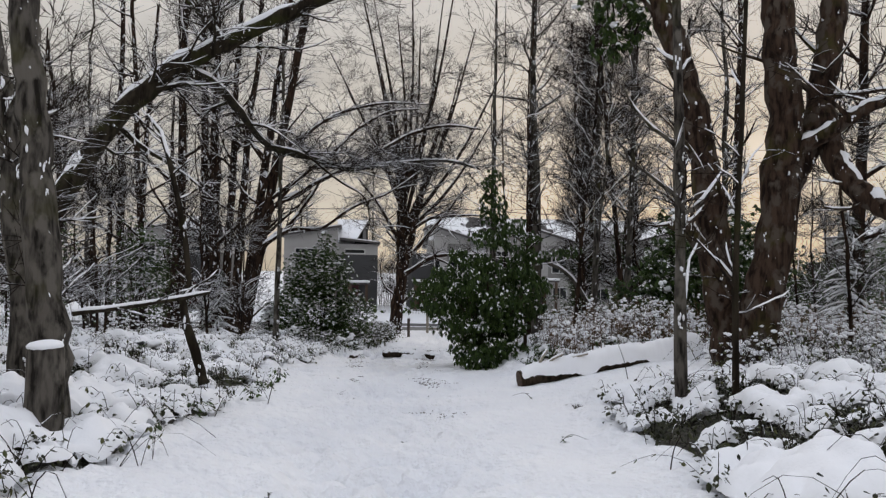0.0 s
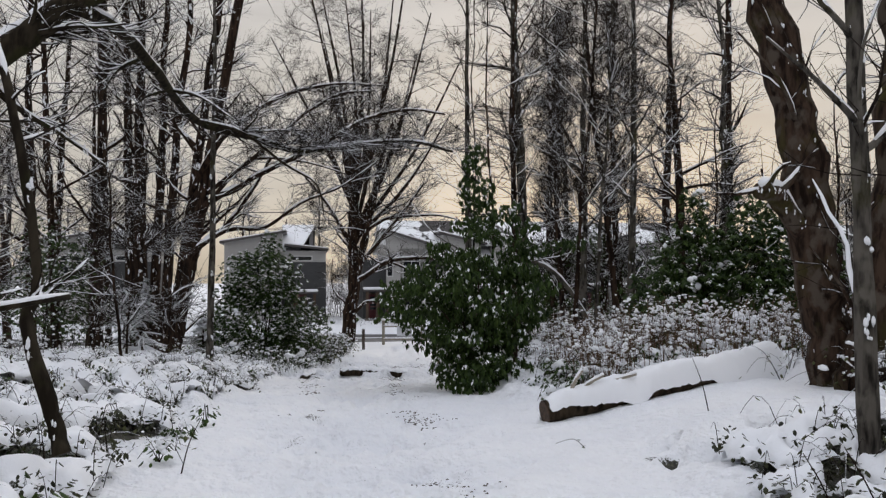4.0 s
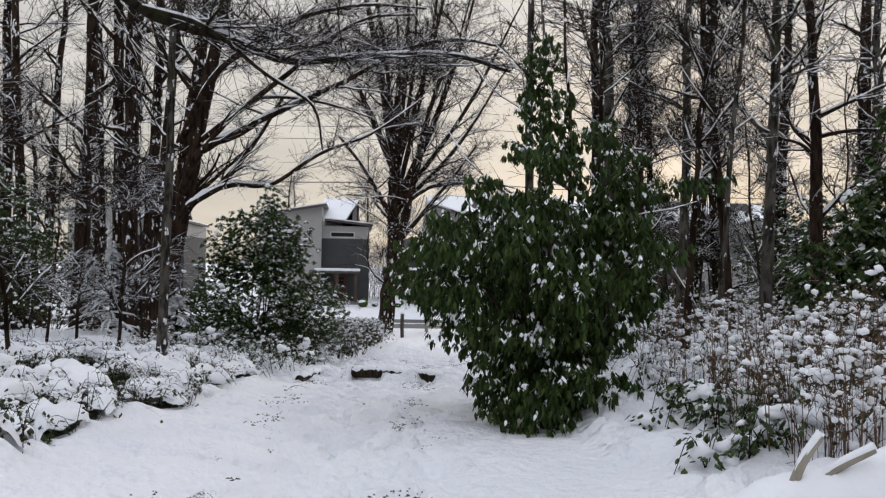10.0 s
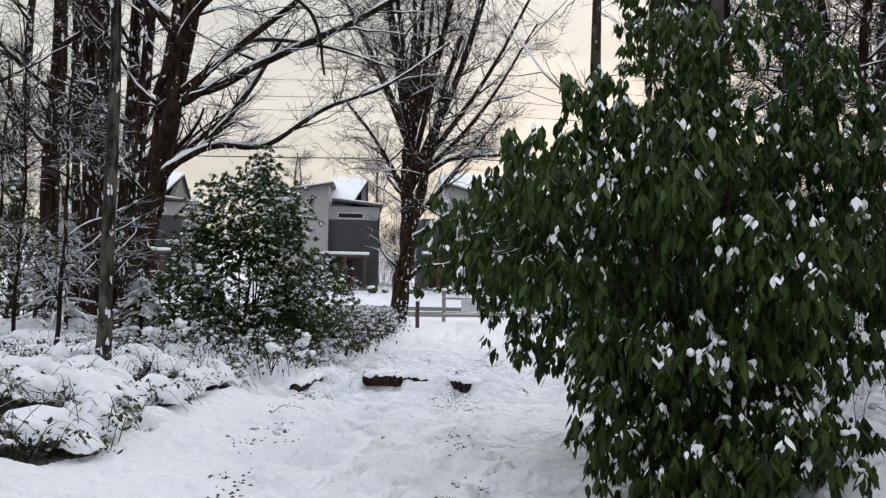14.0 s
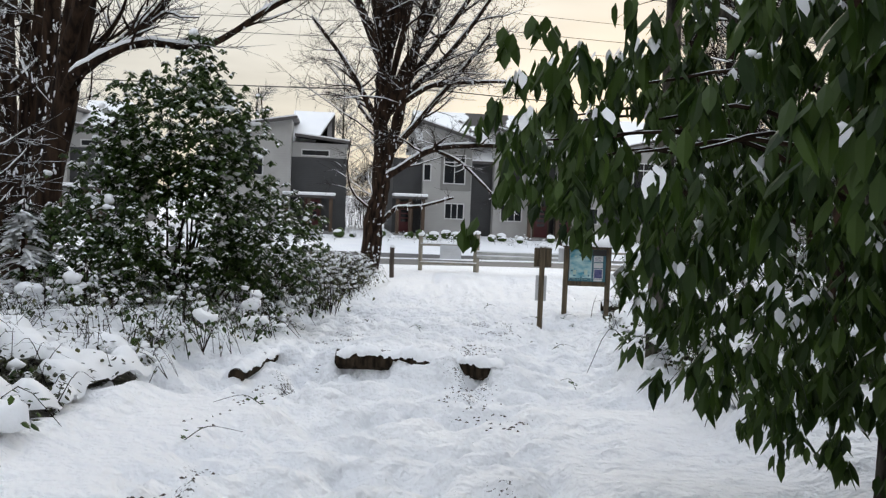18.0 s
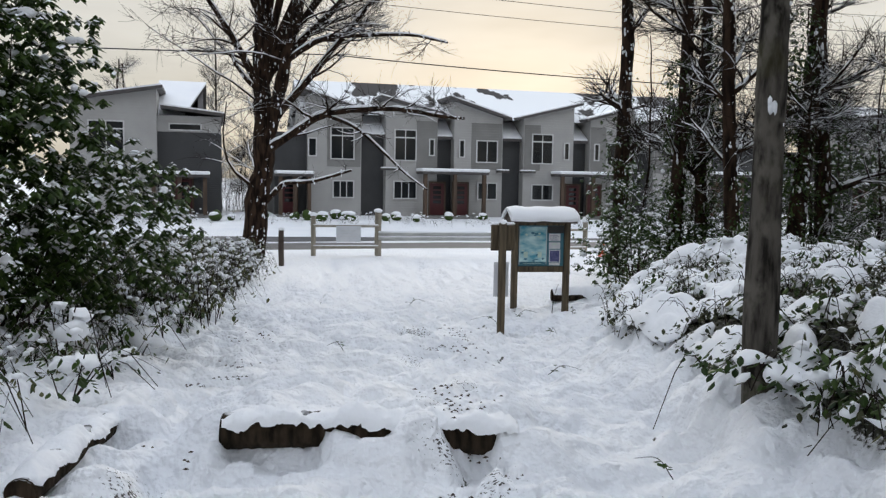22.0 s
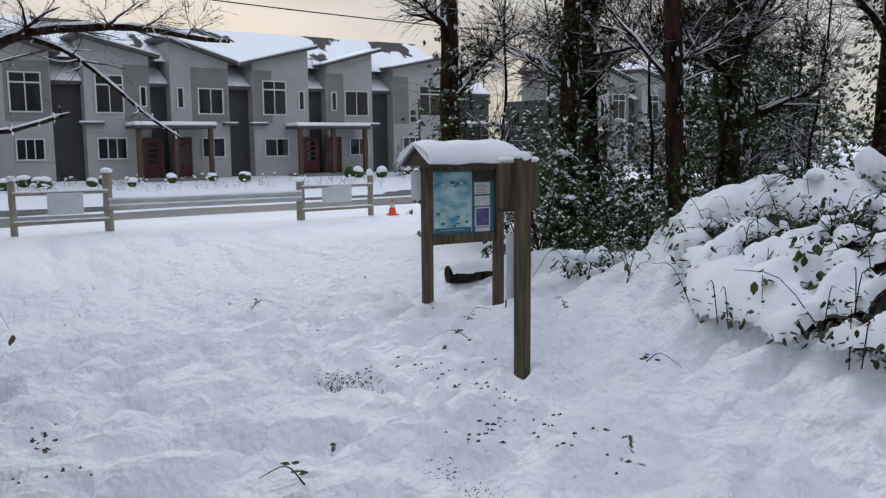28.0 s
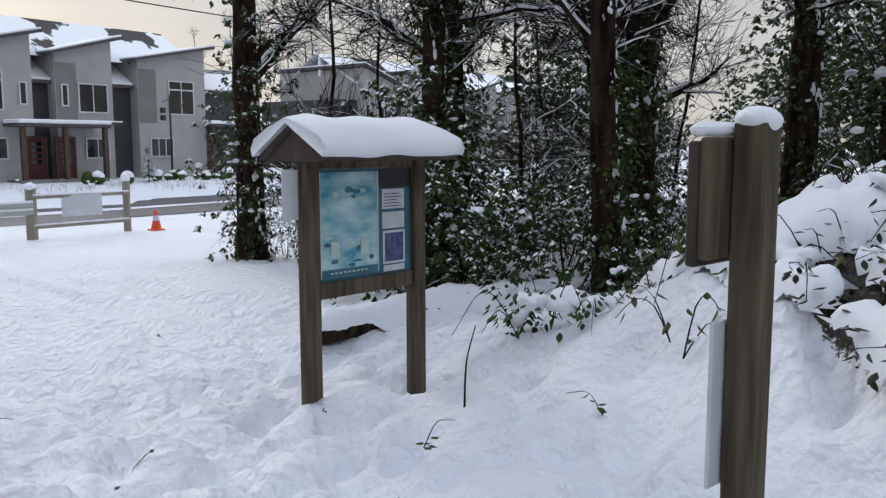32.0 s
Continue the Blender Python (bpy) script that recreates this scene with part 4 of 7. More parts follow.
def ivy_on(tree, r, height, seed):
    """Ivy leaves and clots of snow up a trunk."""
    rng = np.random.RandomState(seed)
    lv, sn = Geo(), Geo()
    for k in range(int(95 * height)):
        z, a = height * rng.rand() ** 1.3, rng.uniform(0, 6.283)
        q = r * rng.uniform(1.0, 1.9) + 0.02
        p = np.array([q * math.cos(a), q * math.sin(a), z])
        m = rng.randint(3, 6)
        o = p + rng.normal(0, 0.05, (m, 3))
        d = np.stack([rng.normal(math.cos(a), 0.5, m), rng.normal(math.sin(a), 0.5, m), rng.uniform(-1.6, -0.3, m)], -1)
        d /= np.sqrt((d * d).sum(1))[:, None]
        add_leaves(lv, o, d, rng.uniform(0.05, 0.09, (m, 1)), 0.36)
        if rng.rand() < 0.2:
            blob(sn, p * np.array([1.1, 1.1, 1]), rng.uniform(0.01, 0.05) * rng.uniform(0.4, 1.4, 3) * np.array([1.2, 1.2, 0.8]), rng)
    tagged(part("ivy", lv, LEAF, tree, "dark ivy leaves climbing the trunk"), kind="stuff")
    tagged(part("ivy_snow", sn, SNOW, tree, smooth=True), kind="stuff")


def snowy_fir(base, h, r, seed, label):
    rng = np.random.RandomState(seed)
    ob = thing("young_fir", base, label, "conifer", "young firs")
    st, nd, sn = Geo(), Geo(), Geo()
    st.tube([(0, 0, -0.2), (0, 0, h * 0.5), (rng.normal(0, 0.05), 0, h)], [0.05, 0.03, 0.008], 6)
    for k in range(int(26 * h)):
        f = rng.rand() ** 0.8
        z, L, a = h * (0.08 + 0.9 * f), r * (1.05 - f) * rng.uniform(0.7, 1.15), rng.uniform(0, 6.283)
        way = np.array([math.cos(a), math.sin(a), 0.1])
        pts = wander((0, 0, z), way, L, 5, rng, 0.06, -0.12)
        st.tube(pts, np.linspace(0.014, 0.004, 6), 3, False)
        for i in range(1, 6):
            for q in range(5):
                b = rng.uniform(-1.1, 1.1) + a
                e = pts[i] + np.array([math.cos(b), math.sin(b), rng.uniform(-0.75, 0.0)]) * rng.uniform(0.08, 0.2)
                s = cross3(e - pts[i], [0, 0, 1.0]) * 0.16
                nd.add([pts[i], e + s, e, e - s], [(0, 1, 2, 2), (0, 2, 3, 3)])
        if rng.rand() < 0.85:
            snow_strip(sn, pts, np.linspace(0.035, 0.02, 6), rng, 0.95)
    part("trunk", st, BARK_DARK, ob)
    tagged(part("foliage", nd, NEEDLE, ob), kind="stuff")
    tagged(part("snow", sn, SNOW, ob, smooth=True), kind="stuff")
    return ob


def build_trees():
    dark = "bare tree with a dark trunk and snow on its limbs"
    thin = "thin bare tree with a grey trunk dusted with snow"
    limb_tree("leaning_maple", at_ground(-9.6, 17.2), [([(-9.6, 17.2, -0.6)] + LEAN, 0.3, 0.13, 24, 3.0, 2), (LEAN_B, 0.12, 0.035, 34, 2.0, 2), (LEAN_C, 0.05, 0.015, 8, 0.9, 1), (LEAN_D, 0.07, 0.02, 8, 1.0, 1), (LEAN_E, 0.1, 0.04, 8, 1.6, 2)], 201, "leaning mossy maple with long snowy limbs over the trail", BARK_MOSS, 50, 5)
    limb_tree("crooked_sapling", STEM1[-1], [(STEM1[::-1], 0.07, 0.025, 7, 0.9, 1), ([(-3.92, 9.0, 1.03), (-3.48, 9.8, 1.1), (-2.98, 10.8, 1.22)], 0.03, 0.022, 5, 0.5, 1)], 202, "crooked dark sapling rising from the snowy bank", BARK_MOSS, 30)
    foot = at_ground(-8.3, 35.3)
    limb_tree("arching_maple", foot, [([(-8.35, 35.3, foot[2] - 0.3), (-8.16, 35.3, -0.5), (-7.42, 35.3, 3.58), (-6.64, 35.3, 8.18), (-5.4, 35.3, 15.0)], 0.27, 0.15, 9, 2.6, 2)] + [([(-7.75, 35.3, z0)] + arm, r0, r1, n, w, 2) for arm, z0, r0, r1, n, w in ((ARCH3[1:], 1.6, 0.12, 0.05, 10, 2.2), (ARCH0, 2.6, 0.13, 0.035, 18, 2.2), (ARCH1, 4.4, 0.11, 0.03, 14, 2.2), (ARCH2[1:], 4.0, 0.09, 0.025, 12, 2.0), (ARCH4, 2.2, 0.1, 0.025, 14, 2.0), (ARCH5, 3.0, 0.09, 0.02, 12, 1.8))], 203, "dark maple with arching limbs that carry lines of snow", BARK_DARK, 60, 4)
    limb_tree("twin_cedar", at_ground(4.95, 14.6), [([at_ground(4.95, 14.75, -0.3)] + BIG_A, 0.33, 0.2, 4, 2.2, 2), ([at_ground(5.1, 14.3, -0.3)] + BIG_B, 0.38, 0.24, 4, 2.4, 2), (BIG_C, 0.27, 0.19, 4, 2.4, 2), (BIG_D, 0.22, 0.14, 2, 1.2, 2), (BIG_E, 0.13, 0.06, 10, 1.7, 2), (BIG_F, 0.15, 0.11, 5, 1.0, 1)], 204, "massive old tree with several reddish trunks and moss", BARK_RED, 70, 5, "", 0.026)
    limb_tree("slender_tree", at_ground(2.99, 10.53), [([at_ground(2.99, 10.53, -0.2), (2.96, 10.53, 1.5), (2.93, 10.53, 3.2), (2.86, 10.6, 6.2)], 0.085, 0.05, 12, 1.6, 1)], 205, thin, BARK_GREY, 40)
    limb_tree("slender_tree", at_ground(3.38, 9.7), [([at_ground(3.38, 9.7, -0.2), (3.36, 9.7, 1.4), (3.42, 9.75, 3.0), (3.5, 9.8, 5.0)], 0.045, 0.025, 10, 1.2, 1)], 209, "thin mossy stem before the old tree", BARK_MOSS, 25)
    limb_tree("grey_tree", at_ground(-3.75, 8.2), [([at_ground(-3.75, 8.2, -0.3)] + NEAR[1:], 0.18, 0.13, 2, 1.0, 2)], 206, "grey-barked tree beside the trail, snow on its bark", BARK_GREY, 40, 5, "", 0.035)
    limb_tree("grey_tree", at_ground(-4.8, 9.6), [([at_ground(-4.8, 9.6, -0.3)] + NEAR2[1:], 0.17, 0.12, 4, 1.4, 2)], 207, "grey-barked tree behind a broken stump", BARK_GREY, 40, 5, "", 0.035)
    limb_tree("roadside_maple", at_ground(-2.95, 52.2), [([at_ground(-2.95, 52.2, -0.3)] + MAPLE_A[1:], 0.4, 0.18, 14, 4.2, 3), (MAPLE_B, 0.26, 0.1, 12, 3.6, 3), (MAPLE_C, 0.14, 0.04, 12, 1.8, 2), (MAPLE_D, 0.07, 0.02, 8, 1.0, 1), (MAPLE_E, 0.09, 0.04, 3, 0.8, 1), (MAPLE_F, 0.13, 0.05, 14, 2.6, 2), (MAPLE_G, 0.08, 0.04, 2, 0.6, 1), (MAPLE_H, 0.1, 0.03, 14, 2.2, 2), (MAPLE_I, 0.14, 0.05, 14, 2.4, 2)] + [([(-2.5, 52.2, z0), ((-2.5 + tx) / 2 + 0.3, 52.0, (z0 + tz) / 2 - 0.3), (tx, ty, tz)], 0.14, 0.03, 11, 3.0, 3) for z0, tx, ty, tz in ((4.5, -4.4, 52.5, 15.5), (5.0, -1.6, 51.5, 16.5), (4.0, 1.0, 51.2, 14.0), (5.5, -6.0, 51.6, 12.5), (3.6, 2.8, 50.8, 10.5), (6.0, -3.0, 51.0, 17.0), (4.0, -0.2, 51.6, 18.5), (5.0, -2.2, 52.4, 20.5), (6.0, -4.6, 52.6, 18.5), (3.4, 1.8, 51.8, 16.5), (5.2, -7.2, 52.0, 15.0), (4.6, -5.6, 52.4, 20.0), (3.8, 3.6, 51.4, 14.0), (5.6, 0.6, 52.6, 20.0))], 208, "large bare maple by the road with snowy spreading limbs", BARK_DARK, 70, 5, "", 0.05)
    broken_stump(at_ground(-3.62, 7.75), 0.17, 0.95)
    # clump of tall dark stems
    for k, (x, y, lean, r) in enumerate([(-8.7, 36.2, 0.122, 0.22), (-9.4, 37.7, 0.065, 0.2), (-10.2, 39.3, 0.035, 0.2), (-10.35, 38.7, -0.03, 0.27), (-10.95, 39.4, -0.045, 0.23), (-12.76, 40.4, 0.01, 0.28), (-13.2, 43.6, -0.045, 0.14), (-13.1, 37.3, -0.045, 0.16), (-15.35, 40.5, -0.035, 0.2), (-16.7, 46.0, 0.03, 0.2), (-11.9, 42.5, 0.02, 0.16)]):
        h = 16 + (k % 3)
        bare_tree("tall_maple", at_ground(x, y), (x + lean * (h + 1), y + 0.4, h), r, 100 + k, "tall dark maple in a clump, snow stuck to its bark", BARK_DARK, 2, 19, 3.2, 0.24, 0.05, 0.05, "maple clump", 4, 0.0, 170)
    bare_tree("slender_tree", at_ground(-5.15, 26.2), (-5.0, 26.4, 10.5), 0.085, 131, thin, BARK_GREY, 1, 14, 1.6, 0.45, 0.05, 0.02, stuck=50)
    for k, (x, y, lean, h, r) in enumerate([(1.3, 23.5, 0.01, 9, 0.028), (1.65, 22.8, 0.02, 9, 0.03), (2.42, 24.55, 0.0, 11, 0.045), (3.0, 26.7, 0.0, 15, 0.14), (2.75, 26.9, 0.012, 14, 0.09), (3.85, 24.8, 0.09, 11, 0.06), (5.5, 31.0, 0.05, 14, 0.12), (5.63, 25.94, 0.01, 13, 0.1), (6.55, 30.3, -0.09, 13, 0.1), (4.35, 24.6, 0.08, 10, 0.05)]):
        bare_tree("slender_tree", at_ground(x, y), (x + lean * h, y + 0.3, h), r, 140 + k, thin, BARK_GREY if k % 3 == 0 or k == 7 else BARK_DARK, 2 if r > 0.035 else 1, 19 if r > 0.035 else 9, 2.4, 0.26, 0.05, 0.04, "trees of the wood", 6, 0.0, 60)
    tree = bare_tree("ivied_tree", at_ground(12.75, 37.0), (12.9, 37.2, 15), 0.24, 158, "tall dark tree wrapped in ivy at the wood's edge", BARK_DARK, 2, 18, 2.6, 0.35, 0.04, 0.04, "", 4, 0.0, 60)
    ivy_on(tree, 0.26, 9.0, 159)
    bare_tree("grey_tree", at_ground(1.7, 29.0), (1.75, 29.2, 11), 0.105, 160, "grey-barked tree above the snowy brambles", BARK_GREY, 2, 8, 2.2, 0.45, 0.03, 0.015, stuck=25, roots=False)
    limb_tree("dead_tree", at_ground(5.6, 28.3), [([at_ground(5.6, 28.3, -0.2), (4.36, 28.6, 1.37), (3.4, 28.9, 2.0), (2.76, 29.1, 2.58), (2.24, 29.25, 2.94), (1.7, 29.4, 3.4)], 0.075, 0.045, 6, 1.2, 2)], 210, "snow-covered dead trunk leaning against the grey tree", BARK_GREY, 10, 4)
    # trees behind the notice board, wrapped in ivy
    for k, (x, y, h, r) in enumerate([(7.1, 45.3, 13, 0.21), (6.45, 40.5, 13, 0.15), (6.6, 38.1, 13, 0.13), (8.02, 38.6, 13, 0.16), (7.27, 40.75, 13, 0.13), (9.2, 39.3, 13, 0.16), (10.4, 37.6, 13, 0.2)]):
        tree = bare_tree("roadside_tree", at_ground(x, y), (x + (0.5, 0.2, -1.2, 0.4, -0.5, -0.4, 0.3, 0.5)[k], y + 0.3, h), r, 170 + k, "dark roadside tree, snow and ivy on its trunk", BARK_DARK, 2, 28, 1.9, 0.15, 0.03, 0.06, "roadside trees", 8, 0.0, 170)
        ivy_on(tree, r, (3.2, 5.0, 2.4, 5.5, 6.5, 4.0, 5.0, 3.0)[k], 180 + k)
    # deep woods: models and their copies
    rng = np.random.RandomState(77)
    for k, (side, n) in enumerate([(-1, 9), (-1, 8), (-1, 8), (1, 6), (1, 5), (1, 5)]):
        spots = scattered(rng, n + 1, *((-36, -14.5) if side < 0 else (8.5, 34)), *((15, 52) if side < 0 else (14, 36)), 2.2)
        x, y = spots[0]
        model = bare_tree("wood_tree", at_ground(x, y), (x + rng.normal(0, 0.6), y + rng.normal(0, 0.6), rng.uniform(11, 15)), rng.uniform(0.1, 0.2), 300 + k, dark, BARK_DARK if k % 2 else BARK_GREY, 2, 20, 2.8, 0.1, 0.02, 0.06, "trees of the wood", 5, 0.0, 60)
        far_copies(model, spots[1:], 400 + k)
        far_copies(model, scattered(rng, 3, -90, -12, 96, 140, 4.0) + scattered(rng, 4, 46, 130, 100, 150, 4.0) + scattered(rng, 3, 26, 50, 26, 47, 2.5) + scattered(rng, 3, -60, -22, 50, 66, 2.5), 440 + k)
    # thin undergrowth poles
    rng = np.random.RandomState(78)
    model = bare_tree("sapling", at_ground(-8, 20), (-7.7, 20.2, 5.5), 0.035, 320, "thin bare sapling with snowy twigs", BARK_DARK, 2, 14, 1.2, 0.1, 0.02, 0.03, "saplings of the wood", 5, 0.0, 20)
    far_copies(model, [(-4.6, 84.0), (-5.6, 88.0), (-3.4, 87.0), (-4.9, 80.5), (-3.2, 82.0)] + scattered(rng, 15, -18, -6.0, 15, 34, 1.2) + scattered(rng, 13, 6.5, 16, 15, 34, 1.2) + scattered(rng, 8, -9, -5.2, 9, 14, 1.0) + scattered(rng, 10, 6.5, 14, 39, 44, 1.0), 420)
    # the pale poplar and far woods past the houses
    bare_tree("poplar", (-9.5, 112, -1.9), (-9.3, 112, 15), 0.16, 330, "pale bare poplar standing far behind the houses", BARK_GREY, 2, 34, 3.0, 0.08, 0.16, 0.03, "", 5, 0.0, 5)
    bare_tree("poplar", (-4.5, 100, -1.9), (-4.5, 100, 7), 0.12, 331, "pale bare bush-like tree between the houses", BARK_GREY, 2, 30, 3.0, 0.02, 0.08, 0.03, "", 6, 0.0, 5)


def build_shrubs():
    rng = np.random.RandomState(505)
    sprays = []
    for z, reach in ((-0.62, 0.7), (-0.38, 0.78), (-0.12, 0.88), (0.15, 0.95), (0.42, 1.1), (0.7, 1.35), (0.98, 1.6), (1.25, 1.65), (1.52, 1.35), (1.8, 0.95)):
        turns = 7 if reach < 1.2 else 9
        for q in range(turns):
            a, u = 6.283 * (q + rng.rand()) / turns, reach * rng.uniform(0.56, 0.96)
            x, y = 1.15 + u * math.cos(a) * 0.98, 20.35 + 0.42 * (z + 0.6) + u * math.sin(a) * 0.9
            if x > -0.45 or y > 22.2:
                sprays.append((x, y, z + rng.normal(0, 0.07), 0.34, 0.34, 0.15, 19))
        sprays.append((1.15, 20.4 + 0.42 * (z + 0.6), z, reach * 0.58, reach * 0.62, 0.2, int(46 * reach)))
    sprays += [(1.1, 22.7, 1.1, 1.4, 1.3, 0.7, 105), (-0.2, 22.3, 0.9, 0.65, 1.1, 0.42, 60), (0.1, 23.6, 0.9, 0.85, 0.6, 0.42, 120), (1.25, 22.3, 0.0, 0.75, 0.8, 0.8, 150), (1.25, 23.7, 0.05, 0.75, 0.7, 0.75, 110), (0.38, 22.6, 0.3, 0.62, 0.8, 0.5, 120)]
    sprays += [(1.3 + rng.normal(0, 0.16), 23.4 + rng.normal(0, 0.15), z, 0.24, 0.24, 0.1, 7) for z in np.arange(2.3, 4.35, 0.1)]
    sprays += [(1.68 + rng.normal(0, 0.16), 22.7 + rng.normal(0, 0.15), z, 0.22, 0.22, 0.1, 7) for z in np.arange(2.2, 3.5, 0.12)]
    sprays += [(1.15 + rng.normal(0, 0.45), 21.4 + rng.normal(0, 0.3), z, 0.3, 0.3, 0.12, 13) for z in np.arange(1.95, 2.75, 0.1)]
    sprays += [(2.3 + 0.45 * q, 21.3 + 0.1 * q, 1.95 + 0.08 * q, 0.3, 0.25, 0.13, 14) for q in range(3)] + [(2.2, 21.9, 2.45, 0.35, 0.3, 0.18, 22), (2.0, 22.0, 2.8, 0.2, 0.2, 0.2, 9)]
    rhodo = evergreen("rhododendron", at_ground(1.2, 21.0), sprays, 501, "large dark green rhododendron overhanging the trail, leaves drooping with frost", 0.115, 9, 0.3, 0, droop=1.3, dense=1.45, snow_size=0.034, leaf_w=0.2)
    for q in range(11):
        a = 6.283 * q / 11
        g = Geo()
        g.tube(spline([(0.1 * math.cos(a), 0.1 * math.sin(a), -0.2), (0.35 * math.cos(a), 0.3 * math.sin(a), 0.9), (0.9 * math.cos(a), 0.8 * math.sin(a), rng.uniform(1.6, 2.4))], 5), np.linspace(0.035, 0.012, 11), 6, False)
        part("stem", g, BARK_DARK, rhodo, smooth=True)
    hanging_leaves(rhodo)
    evergreen("holly_bush", at_ground(-4.9, 32.2), [(-4.9, 32.3, 0.1, 1.6, 1.3, 1.4, 760), (-4.7, 32.3, 1.35, 1.25, 1.0, 1.0, 480), (-4.5, 32.5, 2.4, 0.35, 0.35, 0.6, 40), (-3.5, 33.0, -0.2, 0.9, 1.0, 0.9, 240), (-5.6, 31.0, -0.5, 0.9, 0.8, 0.9, 220)], 502, "tall dark green holly bush with snow on its leaves", 0.105, 9, 0.55, 14, droop=0.7, dense=1.9, snow_size=0.06)
    evergreen("laurel_bush", at_ground(6.4, 21.6), [(5.2, 21.5, 0.8, 0.95, 0.9, 0.9, 210), (5.9, 21.8, 1.7, 0.8, 0.8, 0.9, 170), (5.8, 21.9, 2.7, 0.35, 0.35, 0.7, 40), (6.9, 21.5, 1.2, 1.1, 1.0, 1.2, 300), (8.0, 22.0, 1.7, 1.1, 1.0, 1.5, 300), (7.2, 22.0, 2.6, 0.6, 0.6, 0.6, 70)], 503, "green laurel bush under patches of snow in the wood", 0.13, 9, 0.25, 14, dense=1.7, snow_size=0.09)
    evergreen("laurel_bush", at_ground(10.2, 35.0), [(10.2, 35.0, 1.4, 1.8, 1.6, 1.8, 420), (12.5, 37.0, 1.8, 2.0, 1.8, 2.2, 420)], 504, "dark green laurel bush weighed down by snow", 0.13, 9, 0.6, 14, dense=1.2, snow_size=0.09)
    evergreen("ivy_bough", (3.3, 15.5, 6.0), [(2.95, 15.4, 5.7, 0.35, 0.35, 0.3, 40), (3.25, 15.5, 6.2, 0.5, 0.4, 0.45, 60), (3.7, 15.6, 6.6, 0.6, 0.4, 0.5, 60), (2.8, 15.3, 6.6, 0.5, 0.4, 0.35, 45)], 506, "dark ivy bough hanging high on the old tree, tipped with snow", 0.11, 9, 0.3, 14, droop=1.1)
    for k, (x, y, h) in enumerate([(7.2, 42.6, 1.7), (8.6, 41.2, 1.5), (10.2, 40.2, 1.8), (11.8, 42, 2.2), (6.9, 40.3, 1.0), (9.2, 44.0, 2.0), (8.2, 38.2, 0.9), (7.05, 45.1, 3.6), (4.95, 39.35, 1.7), (5.9, 40.4, 1.3), (6.4, 38.6, 0.9)]):
        z = ground_at(x, y)
        evergreen("ivy_thicket", (x, y, z), [(x, y, z + h * 0.45, 1.1, 0.9, h * 0.6, 165), (x + 0.3, y + 0.3, z + h, 0.75, 0.7, h * 0.45, 60)], 510 + k, "thicket of dark ivy leaves and twigs dusted with snow", 0.09, 8, 0.7, 14, dense=1.25, snow_size=0.055)
    thicket = evergreen("laurel_thicket", at_ground(14.5, 37.5), [(14.5, 37.5, 0.4, 2.2, 1.6, 1.4, 420), (15.3, 38, 1.7, 1.5, 1.3, 1.1, 230), (13.8, 37.2, 2.4, 0.7, 0.7, 1.0, 60)], 520, "tall dark laurel thicket with snow in its leaves", 0.14, 8, 0.65, 12, dense=1.0, snow_size=0.09)
    rng = np.random.RandomState(521)
    for x, y in [(17.5, 40), (19, 36), (22, 41), (13, 43.5), (16, 44), (20, 46), (24, 37), (19, 32.5), (26, 44), (17, 24), (-13, 36), (-16, 31), (-14.5, 42)]:
        copy_thing(thicket, pose(x, y, ground_at(x, y) - 0.05, 0, 0, rng.uniform(0, 360)))
    for k, (x, y, h, r) in enumerate([(-8.7, 32.9, 2.5, 1.1), (-9.6, 33.9, 2.0, 0.9), (-11.5, 24.0, 3.2, 1.0), (-6.2, 30.4, 1.5, 0.8), (9.6, 20.0, 3.4, 1.1)]):
        snowy_fir(at_ground(x, y), h, r, 530 + k, "young fir with drooping branches heavy with snow")


